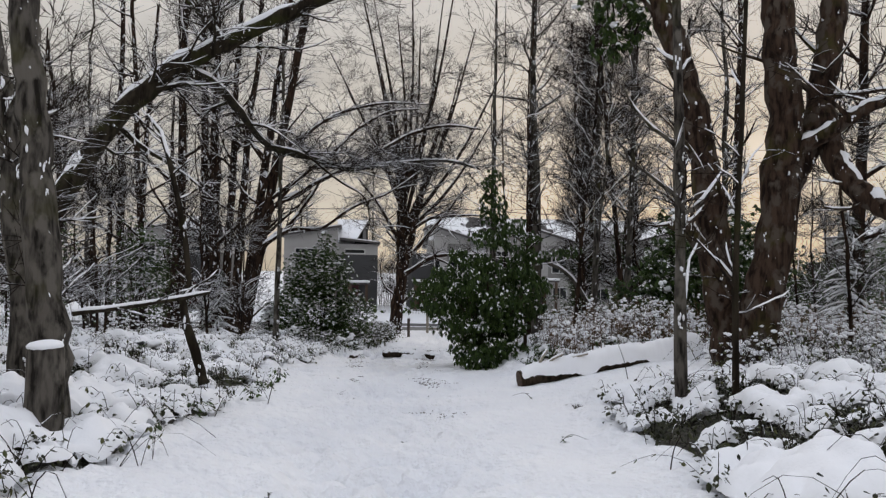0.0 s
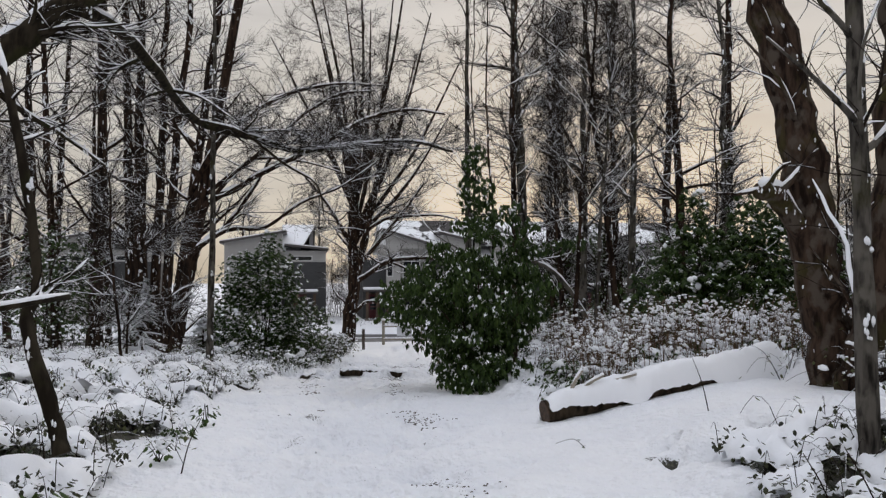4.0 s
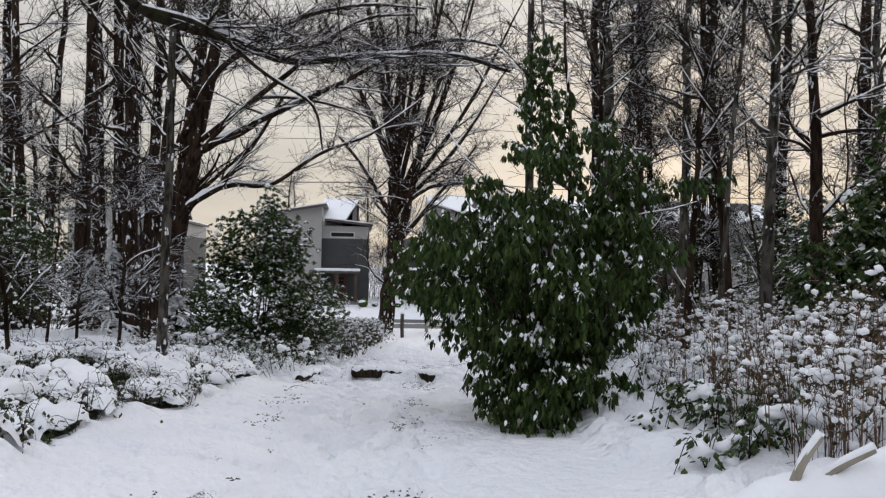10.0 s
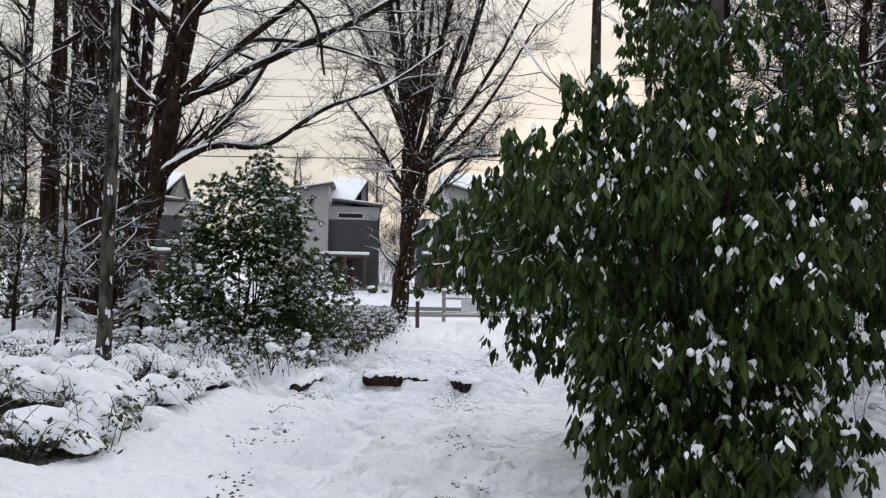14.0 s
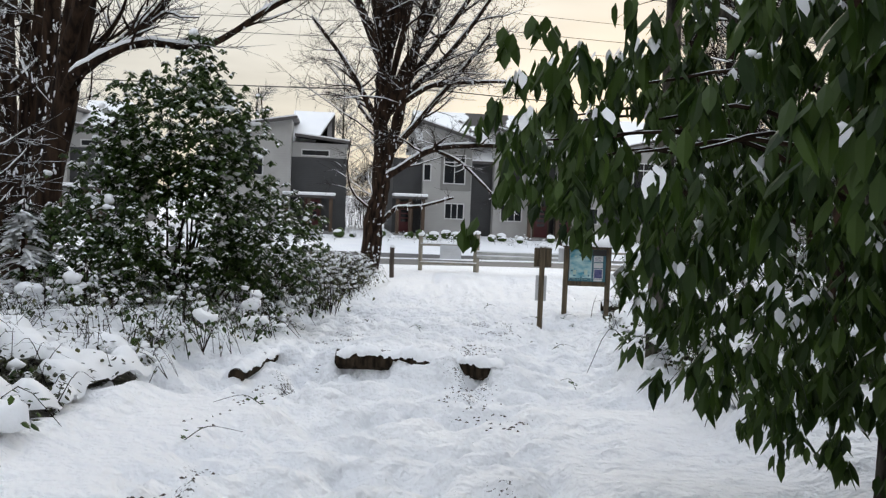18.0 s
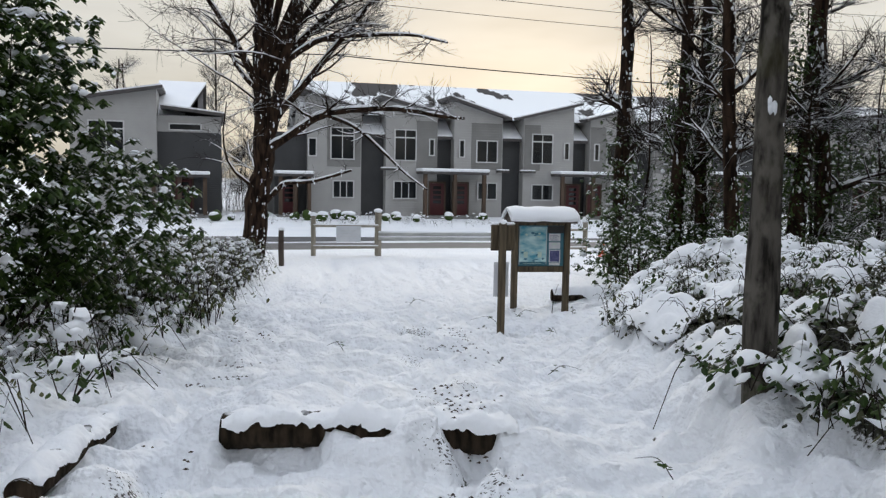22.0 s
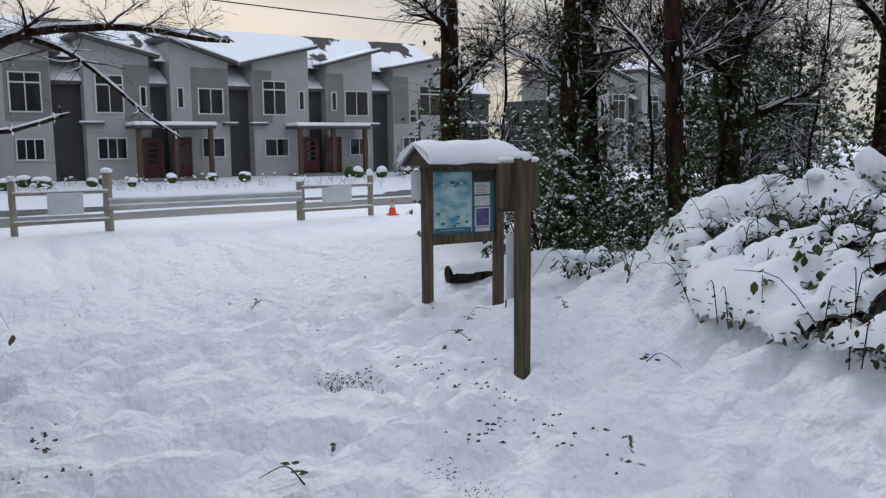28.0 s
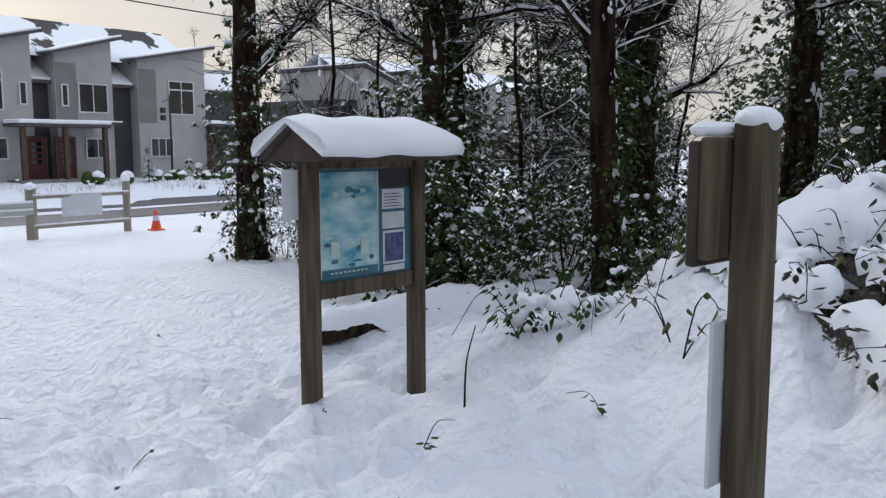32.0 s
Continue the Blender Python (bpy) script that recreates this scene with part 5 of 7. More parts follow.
def undergrowth(name, seed, spots, label, height=0.45, snow=0.03, leaves=4, canes=2, reach=0.7, leaf_mat=None, upright=False, leaf=0.06):
    """Canes, leaves and the snow on them, over a patch of ground."""
    rng = np.random.RandomState(seed)
    cn, lf, sn = Geo(), Geo(), Geo()
    for x, y in spots:
        z = ground_at(x, y)
        for c in range(canes):
            a, h = rng.uniform(0, 6.283), height * rng.uniform(0.5, 1.25)
            w = np.array([math.cos(a), math.sin(a)])
            if upright:
                lean = rng.uniform(0, 0.3) * h
                tip = np.array([x + w[0] * lean, y + w[1] * lean, z + h])
                line = np.array([[x, y, z - 0.05], [x + w[0] * lean * 0.3, y + w[1] * lean * 0.3, z + h * 0.5], tip])
                for q in range(3):
                    o = line[1] + (tip - line[1]) * rng.rand()
                    e = o + np.array([rng.normal(0, 0.09), rng.normal(0, 0.09), rng.uniform(0.03, 0.16)])
                    cn.tube([o, e], [0.003, 0.002], 3, False)
                    if rng.rand() < 0.7:
                        s = snow * (0.25 + 0.9 * rng.rand() ** 2.5)
                        for w2 in range(2):
                            blob(sn, e + rng.normal(0, s * 0.6, 3), s * rng.uniform(0.5, 1.1, 3) * np.array([1.1, 1.1, 0.7]), rng)
            else:
                L = reach * rng.uniform(0.4, 1.3)
                px, py = x + w[0] * L, y + w[1] * L
                line = spline([(x, y, z - 0.05), (x + w[0] * L * 0.3, y + w[1] * L * 0.3, z + h * 0.8), (x + w[0] * L * 0.65, y + w[1] * L * 0.65, z + h), (px, py, max(ground_at(px, py), z + h * 0.4))], 2)
            r = rng.uniform(0.0025, 0.006)
            cn.tube(line, np.linspace(r, r * 0.5, len(line)), 3, False)
            k = rng.randint(0, leaves + 1)
            if k:
                o = line[rng.randint(1, len(line), k)] + rng.normal(0, 0.03, (k, 3))
                d = np.stack([rng.normal(0, 1, k), rng.normal(0, 1, k), rng.uniform(-1.6, 0.1, k)], -1)
                d /= np.sqrt((d * d).sum(1))[:, None]
                add_leaves(lf, o, d, leaf * rng.uniform(0.6, 1.25, (k, 1)), 0.33)
            if not upright:
                for p in line[1:-1]:
                    if rng.rand() < 0.3:
                        s = snow * rng.uniform(0.3, 1.0) ** 1.3
                        blob(sn, p + np.array([0, 0, s * 0.3]), s * np.array([1.2, 1.2, 0.7]), rng)
    ob = tagged(new(name), label, "undergrowth", kind="stuff")
    tagged(part("cane_growth", cn, BARK_TWIG if not upright else DRY, ob), kind="stuff")
    if lf.n:
        tagged(part("leaf_growth", lf, leaf_mat or LEAF_LIGHT, ob), kind="stuff")
    if sn.n:
        tagged(part("snow_tufts", sn, SNOW, ob, smooth=True), kind="stuff")


def laden_brambles(name, seed, spots, label, size=0.3, lift=0.25, fine=True, leaf=0.075, lumps=3):
    """Clumps of bramble pressed down by cushions of snow, dark leaves showing under the rims."""
    rng = np.random.RandomState(seed)
    cn, lf, sn = Geo(), Geo(), Geo()
    for x, y in spots:
        R, h, z = size * rng.uniform(0.45, 1.2), lift * rng.uniform(0.35, 1.2), ground_at(x, y)
        m = rng.randint(18, 46)
        a, u = rng.uniform(0, 6.283, m), R * rng.uniform(0.2, 1.25, m)
        o = np.stack([x + u * np.cos(a), y + u * np.sin(a), z + h * rng.uniform(0.1, 1.15, m)], -1)
        d = np.stack([np.cos(a) + rng.normal(0, 0.4, m), np.sin(a) + rng.normal(0, 0.4, m), rng.uniform(-1.5, 0.0, m)], -1)
        d /= np.sqrt((d * d).sum(1))[:, None]
        add_leaves(lf, o, d, leaf * rng.uniform(0.55, 1.25, (m, 1)), 0.34)
        for c in range(rng.randint(1, 4)):
            b, L = rng.uniform(0, 6.283), R * rng.uniform(1.2, 2.2)
            ex, ey = x + L * math.cos(b), y + L * math.sin(b)
            line = spline([(x, y, z), (x + 0.5 * L * math.cos(b), y + 0.5 * L * math.sin(b), z + h * rng.uniform(0.8, 1.3)), (ex, ey, ground_at(ex, ey) + rng.uniform(-0.02, 0.12))], 3)
            cn.tube(line, np.linspace(0.006, 0.003, len(line)), 4, False)
        for q in range(rng.randint(lumps, lumps + 5)):
            b, u = rng.uniform(0, 6.283), R * 0.95 * rng.rand()
            s = min(0.13, R * (0.16 + 0.34 * rng.rand() ** 1.5))
            blob(sn, (x + u * math.cos(b), y + u * math.sin(b), z + h * rng.uniform(0.55, 1.0) * (1.15 - 0.5 * u / R)), (s * rng.uniform(0.8, 1.4), s * rng.uniform(0.7, 1.2), s * rng.uniform(0.5, 0.85)), rng, fine and s > 0.11)
    # uneven settling of the lumps
    v = np.concatenate(sn.v)
    k = 0.05 * smooth_noise(v[:, 0] + v[:, 2], v[:, 1] - v[:, 2], seed, 0.13) + 0.025 * smooth_noise(v[:, 0] - v[:, 2], v[:, 1], seed + 1, 0.06)
    v[:, 2] += k
    v[:, 0] += 0.6 * k
    sn.v = [v]
    ob = tagged(new(name), label, "undergrowth", kind="stuff")
    tagged(part("cane_growth", cn, BARK_TWIG, ob), kind="stuff")
    tagged(part("leaf_growth", lf, LEAF, ob), kind="stuff")
    tagged(part("snow_cushions", sn, SNOW, ob, smooth=True), kind="stuff")


def snow_roof(name, seed, x0, x1, y0, y1, label, cell=0.05, lift=0.1, open_share=0.15, arch=0.36):
    """A sheet of snow held up by brambles: rounded pillows that end in thick soft rims around dark hollows."""
    xs, ys = np.arange(x0, x1, cell), np.arange(y0, y1, cell)
    X, Y = np.meshgrid(xs, ys, indexing="ij")
    wx, wy = X + 0.14 * smooth_noise(X, Y, seed + 1, 0.3), Y + 0.14 * smooth_noise(X, Y, seed + 2, 0.3)
    heap = cushions(wx, wy, seed + 10, 0.46, 0.32) + 0.6 * cushions(wx, wy, seed + 20, 0.24, 0.17)
    bank = bank_at(X, Y)
    field = heap - open_share + 0.1 * smooth_noise(X, Y, seed + 3, 0.9) + 0.045 * smooth_noise(X, Y, seed + 4, 0.11)
    field = np.minimum(field, (bank - 0.5) * 0.5)
    gx, gy = np.gradient(field, cell)
    steep = gx * gx + gy * gy + 1e-4
    # the rim is drawn to the line where the field is nought
    rim = (field < 0) & (field > -0.16)
    push = np.where(rim, -field / steep, 0)
    far = np.hypot(push * gx, push * gy)
    push = np.where(far > 1.2 * cell, push * 1.2 * cell / (far + 1e-9), push)
    PX, PY = X + push * gx, Y + push * gy
    base = land(X, Y)[0]
    dome = np.sqrt(np.clip(field / 0.3, 0, 1))
    mid = base + lift * bank + arch * heap * bank
    top = mid + 0.16 * dome + 0.012 * smooth_noise(X, Y, seed + 5, 0.09) * dome
    low = mid - 0.05 * dome
    keep = field > 0
    nx, ny = X.shape
    i, j = np.meshgrid(np.arange(nx - 1), np.arange(ny - 1), indexing="ij")
    some = (keep[:-1, :-1].astype(int) + keep[1:, :-1] + keep[:-1, 1:] + keep[1:, 1:]) >= 1
    i, j = i[some], j[some]
    quad = np.stack([i * ny + j, (i + 1) * ny + j, (i + 1) * ny + j + 1, i * ny + j + 1], -1)
    g = Geo()
    for z, q in ((top, quad), (low, quad[:, ::-1])):
        used, back = np.unique(q.ravel(), return_inverse=True)
        g.add(np.stack([PX, PY, np.where(keep, z, mid)], -1).reshape(-1, 3)[used], back.reshape(-1, 4))
    ob = tagged(new(name), label, "undergrowth", kind="stuff")
    tagged(part("snow_cushions", g, SNOW, ob, smooth=True), kind="stuff")
    # leaves, darker than the other bramble leaves, and canes that show in the hollows and under the rims
    rng = np.random.RandomState(seed)
    lf, cn = Geo(), Geo()
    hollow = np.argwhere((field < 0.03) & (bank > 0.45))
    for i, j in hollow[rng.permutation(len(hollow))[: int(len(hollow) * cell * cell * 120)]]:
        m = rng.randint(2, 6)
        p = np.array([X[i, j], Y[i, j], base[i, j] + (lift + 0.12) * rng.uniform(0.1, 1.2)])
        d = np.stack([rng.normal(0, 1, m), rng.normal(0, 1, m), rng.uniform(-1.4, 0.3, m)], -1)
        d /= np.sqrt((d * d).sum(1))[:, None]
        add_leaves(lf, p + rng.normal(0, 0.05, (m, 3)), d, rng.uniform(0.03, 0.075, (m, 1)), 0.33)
        if rng.rand() < 0.2:
            e = p + np.array([rng.normal(0, 0.2), rng.normal(0, 0.2), rng.uniform(0.02, 0.2)])
            cn.tube(spline([p - [0, 0, 0.15], (p + e) / 2 + [0, 0, 0.08], e], 3), np.linspace(0.005, 0.002, 7), 3, False)
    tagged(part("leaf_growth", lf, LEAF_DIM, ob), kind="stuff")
    tagged(part("cane_growth", cn, BARK_TWIG, ob), kind="stuff")


def area(rng, n, y0, y1, left, right):
    """Spots between two edge lines, each an (a, b): x = a + b * (y - y0)."""
    out = []
    while len(out) < n:
        y = rng.uniform(y0, y1)
        lo, hi = left[0] + left[1] * (y - y0), right[0] + right[1] * (y - y0)
        x = rng.uniform(lo, hi)
        if brush_at(x, y) > 0.3 or rng.rand() < 0.3:
            out.append((x, y))
    return out


def build_undergrowth():
    rng = np.random.RandomState(600)
    grow = undergrowth
    grow("bramble_bank", 601, area(rng, 110, 5.0, 14.0, (-6.5, -0.1), (-2.35, -0.02)), "snow-laden brambles and dead stems on the bank", 0.34, 0.022, 5, 2)
    grow("bramble_bank", 602, area(rng, 230, 14.0, 28.0, (-10, 0), (-2.9, -0.06)), "snow-laden brambles under the trees", 0.36, 0.04, 5, 2)
    grow("bramble_bank", 603, area(rng, 90, 4.6, 12.5, (1.9, 0.12), (6.0, 0.1)), "snow-laden brambles beside the old tree", 0.34, 0.022, 4, 2)
    grow("bramble_bank", 604, area(rng, 300, 12.5, 16.0, (4.6, 0.0), (11, 0.1)), "snow-laden brambles under the old tree", 0.45, 0.05, 4, 3)
    grow("dead_stalks", 605, area(rng, 720, 16.4, 21.5, (2.3, 0.0), (9.0, 0.2)), "dense dry weed stalks with tufts of snow", 0.85, 0.052, 3, 2, 0.3, DRY, True, 0.05)
    grow("dead_stalks", 606, area(rng, 320, 21.0, 27, (2.9, 0.0), (9.0, 0.0)), "dry weed stalks with tufts of snow in the wood", 0.8, 0.045, 3, 2, 0.3, DRY, True, 0.05)
    grow("bramble_mound", 607, area(rng, 150, 25.5, 36.0, (1.3, 0.14), (6.5, 0.2)), "mound of blackberry canes and leaves deep in snow", 0.26, 0.045, 9, 2, 0.55, LEAF_LIGHT, False, 0.08)
    cushions_of = laden_brambles
    cushions_of("laden_brambles", 621, area(rng, 60, 26.0, 33.5, (1.7, 0.13), (6.3, 0.1)), "brambles pressed down under rounded cushions of snow", 0.3, 0.28, lumps=0)
    cushions_of("laden_brambles", 622, area(rng, 50, 33.2, 37.8, (2.9, 0.22), (7.2, 0.2)), "high bramble heap under thick cushions of snow", 0.34, 0.26, lumps=0)
    cushions_of("laden_brambles", 629, [(1.5, 28.75), (1.9, 28.6), (1.4, 29.1), (2.0, 28.9), (1.7, 28.6), (1.75, 28.3), (2.2, 28.4)] + area(rng, 40, 24.6, 31.0, (1.15, 0.05), (3.2, 0.0)), "snowy brambles around the grey tree beside the trail", 0.2, 0.24, lumps=0)
    cushions_of("laden_brambles", 623, area(rng, 40, 5.0, 16.0, (-6.2, -0.05), (-2.6, -0.03)), "brambles on the bank pressed down by snow", 0.24, 0.2, lumps=0)
    cushions_of("laden_brambles", 624, area(rng, 80, 16.0, 28.5, (-8.2, 0.0), (-3.1, -0.06)), "brambles under the trees pressed down by snow", 0.28, 0.26, False, lumps=1)
    cushions_of("laden_brambles", 625, area(rng, 25, 5.0, 12.0, (2.2, 0.14), (5.4, 0.12)), "brambles beside the old tree pressed down by snow", 0.24, 0.2, lumps=0)
    cushions_of("laden_brambles", 626, area(rng, 80, 16.8, 24.5, (2.6, 0.03), (6.5, 0.2)), "snow cushions low among the dry stalks", 0.26, 0.35, False)
    cushions_of("laden_brambles", 628, area(rng, 90, 17.2, 20.8, (1.9, 0.0), (4.2, 0.2)), "snow clumps among weeds at the foot of the rhododendron", 0.2, 0.26, False, lumps=2)
    cushions_of("laden_brambles", 627, area(rng, 110, 28.5, 46.0, (-5.6, 0.02), (-3.0, 0.02)), "snow cushions along the bramble hedge", 0.24, 0.45, False, lumps=1)
    grow("bramble_bank", 608, area(rng, 320, 27.5, 36.5, (-7.0, 0.0), (-3.3, 0.03)), "snowy brambles at the foot of the holly", 0.4, 0.045, 6, 2)
    grow("bramble_hedge", 609, area(rng, 560, 35.0, 46.0, (-5.2, 0.05), (-2.7, 0.02)), "low snowy bramble hedge beside the trail", 0.8, 0.06, 9, 3, 0.6, LEAF_LIGHT, False, 0.08)
    grow("roadside_brush", 610, area(rng, 340, 39.0, 46.0, (7.6, -0.1), (15, 0.0)), "snowy brush under the roadside trees", 0.8, 0.06, 6, 3)
    grow("deep_brush", 611, area(rng, 240, 14.0, 40.0, (-24, 0), (-9.5, 0)), "snowy brush deep in the wood", 1.0, 0.07, 3, 3, 1.0)
    grow("deep_brush", 612, area(rng, 240, 13.0, 38.0, (9, 0), (24, 0)), "snowy brush deep in the wood", 1.0, 0.07, 3, 3, 1.0)
    grow("far_brush", 614, area(rng, 90, 80.0, 90.0, (-7.5, 0.0), (-1.8, 0.0)), "tangle of bare brush between the houses", 3.2, 0.06, 2, 5, 1.6)
    grow("planting_bed", 613, area(rng, 260, 69.5, 74.2, (-14, 0.1), (34, 0.1)), "snowy low planting before the houses", 0.4, 0.08, 3, 2, 0.4)


build_trees()
build_shrubs()
build_undergrowth()
snow_roof("bramble_roof", 1100, -8.5, -2.0, 3.6, 16.0, "snow lying in pillows on the brambles of the bank", 0.045)
snow_roof("bramble_roof", 1140, -9.0, -2.0, 16.0, 28.6, "snow lying in pillows on the brambles under the trees", 0.06)
snow_roof("bramble_roof", 1180, 1.6, 7.2, 3.6, 12.8, "snow lying in pillows on the brambles before the old tree", 0.045)
snow_roof("bramble_heap", 1220, 0.9, 8.5, 24.8, 37.8, "heap of brambles under thick pillows of snow with dark hollows", 0.045, 0.02, 0.15, 0.27)


# ---- townhouses across the road ----
FACADE_TURN = math.degrees(math.atan(0.1))


def window_unit(parent, x0, x1, z0, z1, y, bars=1, transom=0.0):
    """A window in a white frame, with its glass set back."""
    w = new("window")
    w.parent = parent
    f = Geo()
    t = 0.07
    for r in ((x0 - t, x1 + t, z0 - t, z0), (x0 - t, x1 + t, z1, z1 + t), (x0 - t, x0, z0, z1), (x1, x1 + t, z0, z1)):
        f.box(r[0], r[1], y - 0.05, y + 0.02, r[2], r[3])
    for k in range(bars):
        c = x0 + (x1 - x0) * (k + 1) / (bars + 1)
        f.box(c - 0.025, c + 0.025, y - 0.035, y + 0.01, z0, z1)
    if transom:
        f.box(x0, x1, y - 0.04, y + 0.01, z1 - transom - 0.04, z1 - transom + 0.04)
    part("window_frame", f, TRIM, w)
    part("pane", boxes((x0, x1, y - 0.012, y - 0.004, z0, z1)), GLASS, w)


def shed_roof(parent, x0, z0, x1, z1, y0, y1, over=0.35):
    """A single-pitch roof slab with a dark fascia and snow on it."""
    roof = new("roof")
    roof.parent = parent
    s = (z1 - z0) / (x1 - x0)
    a, b = (x0 - over, z0 - s * over), (x1 + over, z1 + s * over)
    g = Geo()
    g.prism([a, b, (b[0], b[1] + 0.16), (a[0], a[1] + 0.16)], y0 - 0.5, y1)
    part("fascia", g, FASCIA, roof)
    g = Geo()
    g.prism([(a[0] + 0.03, a[1] + 0.165), (b[0] - 0.03, b[1] + 0.165), (b[0] - 0.06, b[1] + 0.25), (a[0] + 0.06, a[1] + 0.25)], y0 - 0.46, y1 - 0.05)
    part("snow", g, SNOW, roof, "thin snow on the roof")


def porch(parent, x0, x1, y, z, doors, depth=1.6):
    p = new("porch")
    p.parent = parent
    part("porch_roof", boxes((x0, x1, y - depth, y, z - 0.16, z), bev=0.02), FASCIA, p)
    g = Geo()
    g.box(x0 - 0.03, x1 + 0.03, y - depth - 0.05, y - 0.02, z + 0.003, z + 0.2, bev=0.05)
    part("snow", g, SNOW, p)
    for px in (x0 + 0.25, (x0 + x1) / 2, x1 - 0.25):
        part("post", boxes((px - 0.11, px + 0.11, y - depth + 0.12, y - depth + 0.34, -0.1, z - 0.16)), PORCH_WOOD, p)
    part("porch_step", boxes((x0 + 0.05, x1 - 0.05, y - depth, y - 0.01, -0.35, 0.0)), WALL_MID, p)
    for dx in doors:
        d = new("door")
        d.parent = parent
        part("leaf", boxes((dx, dx + 0.92, y - 0.06, y - 0.012, 0.02, 2.03), bev=0.01), DOOR_RED, d, "dark red front door")
        g = Geo()
        for k in range(4):
            g.box(dx + 0.2, dx + 0.72, y - 0.068, y - 0.061, 0.75 + 0.3 * k, 0.95 + 0.3 * k)
        part("glass", g, GLASS, d)
        fr = boxes((dx - 0.1, dx - 0.002, y - 0.08, y - 0.006, 0, 2.13), (dx + 0.922, dx + 1.02, y - 0.08, y - 0.006, 0, 2.13), (dx - 0.002, dx + 0.922, y - 0.08, y - 0.006, 2.035, 2.13))
        part("door_frame", fr, PORCH_WOOD, d)


def build_row():
    ob = thing("townhouse_row", (0, 75.8, -1.9), "row of grey townhouses with stepped shed roofs under thin snow", "house", turn=FACADE_TURN)
    D = 9.0
    # dark bays set back between the pale gables
    part("wall", boxes((-2.7, 31.0, 0.75, D, -0.6, 5.0)), WALL_DARK, ob, "dark grey siding")
    # (left, right, z at left eave, z at right eave)
    gables = [(-0.75, 2.5, 7.3, 6.35), (4.05, 7.35, 7.1, 6.35), (8.45, 11.7, 7.2, 6.25), (13.15, 16.65, 6.3, 7.15), (17.85, 21.05, 6.35, 7.2), (22.6, 27.1, 6.35, 7.25)]
    for k, (a, b, za, zb) in enumerate(gables):
        g = Geo()
        g.prism([(a, -0.6), (b, -0.6), (b, zb), (a, za)], 0, D)
        part("wall", g, WALL_PALE, ob, "pale grey gable front")
        grey = (b - 1.35, b - 0.02) if k in (1,) else (b - 2.1, b - 0.05) if k in (0, 2) else (a + 0.05, a + 1.15)
        part("wall_panel", boxes((grey[0], grey[1], -0.03, -0.002, 2.95, 5.9)), WALL_MID, ob)
        shed_roof(ob, a, za, b, zb, 0, D, 0.45)
    for a, b in ((2.5, 4.05), (7.35, 8.45), (11.7, 13.15), (16.65, 17.85), (21.05, 22.6), (27.1, 30.8)):
        # the little snowy roofs over the bays lean back against the main roof
        g = Geo()
        g.add([(a + 0.02, 0.35, 4.95), (b - 0.02, 0.35, 4.95), (b - 0.02, 2.6, 6.3), (a + 0.02, 2.6, 6.3), (a + 0.02, 0.35, 5.08), (b - 0.02, 0.35, 5.08), (b - 0.02, 2.6, 6.45), (a + 0.02, 2.6, 6.45)],
              [(0, 1, 2, 3), (4, 7, 6, 5), (0, 4, 5, 1), (1, 5, 6, 2), (2, 6, 7, 3), (3, 7, 4, 0)])
        part("bay_roof", g, SNOW, ob, "snowy little roof over the bay")
        part("eave", boxes((a + 0.02, b - 0.02, 0.3, 0.36, 4.82, 5.0)), FASCIA, ob)
        part("wall_upper", boxes((a + 0.01, b - 0.01, 2.2, D, 4.9, 6.4)), WALL_PALE, ob)
    # main roof behind
    g = Geo()
    g.prism([(-1.0, 6.9), (27.4, 7.0), (27.4, 8.3), (-1.0, 8.3)], D * 0.47, D * 0.5)
    g.add([(-1.2, 0.6, 6.2), (27.4, 0.6, 6.2), (27.4, 4.6, 8.6), (-1.2, 4.6, 8.6), (-1.2, 9.2, 5.6), (27.4, 9.2, 5.6)], [(0, 1, 2, 3), (3, 2, 5, 4)])
    part("main_roof", g, ROOF_SNOW, ob, "dark shingle roof with patchy snow")
    for x0, x1, z0, z1, n, tr in ((0.65, 2.0, 3.45, 5.28, 1, 0.45), (4.63, 5.92, 3.45, 5.28, 1, 0.45), (9.98, 11.3, 3.45, 4.75, 1, 0), (13.77, 15.12, 3.45, 5.28, 1, 0.45), (19.12, 20.67, 3.45, 4.85, 1, 0), (24.6, 26.2, 3.5, 5.3, 1, 0.45), (-0.7, -0.3, 3.6, 4.6, 0, 0), (6.86, 7.1, 3.8, 4.75, 0, 0), (8.83, 9.09, 3.75, 4.75, 0, 0), (16.03, 16.29, 3.75, 4.75, 0, 0), (18.2, 18.45, 3.75, 4.75, 0, 0), (23.3, 24.7, 1.1, 2.05, 2, 0), (4.6, 5.97, 1.08, 2.08, 2, 0), (10.1, 11.3, 1.08, 2.06, 1, 0), (13.8, 15.2, 1.07, 2.0, 1, 0), (19.4, 20.65, 1.06, 2.0, 1, 0), (0.8, 2.0, 1.1, 2.05, 2, 0)):
        window_unit(ob, x0, x1, z0, z1, -0.035, n, tr)
    for a, b in ((3.7, 4.9), (11.3, 12.1), (12.9, 13.9), (20.6, 21.4)):
        part("ledge", boxes((a, b, -0.35, -0.002, 2.78, 2.9)), FASCIA, ob)
        part("ledge_snow", boxes((a, b, -0.33, -0.01, 2.903, 2.99), bev=0.03), SNOW, ob)
    porch(ob, 6.0, 10.3, 0.0, 2.75, (6.9, 8.45))
    porch(ob, 15.1, 19.9, 0.0, 2.75, (16.2, 17.75))
    porch(ob, -2.7, -0.5, 0.75, 2.45, (-2.3,))
    porch(ob, 26.9, 31.4, 0.75, 2.95, (27.3,))
    return ob


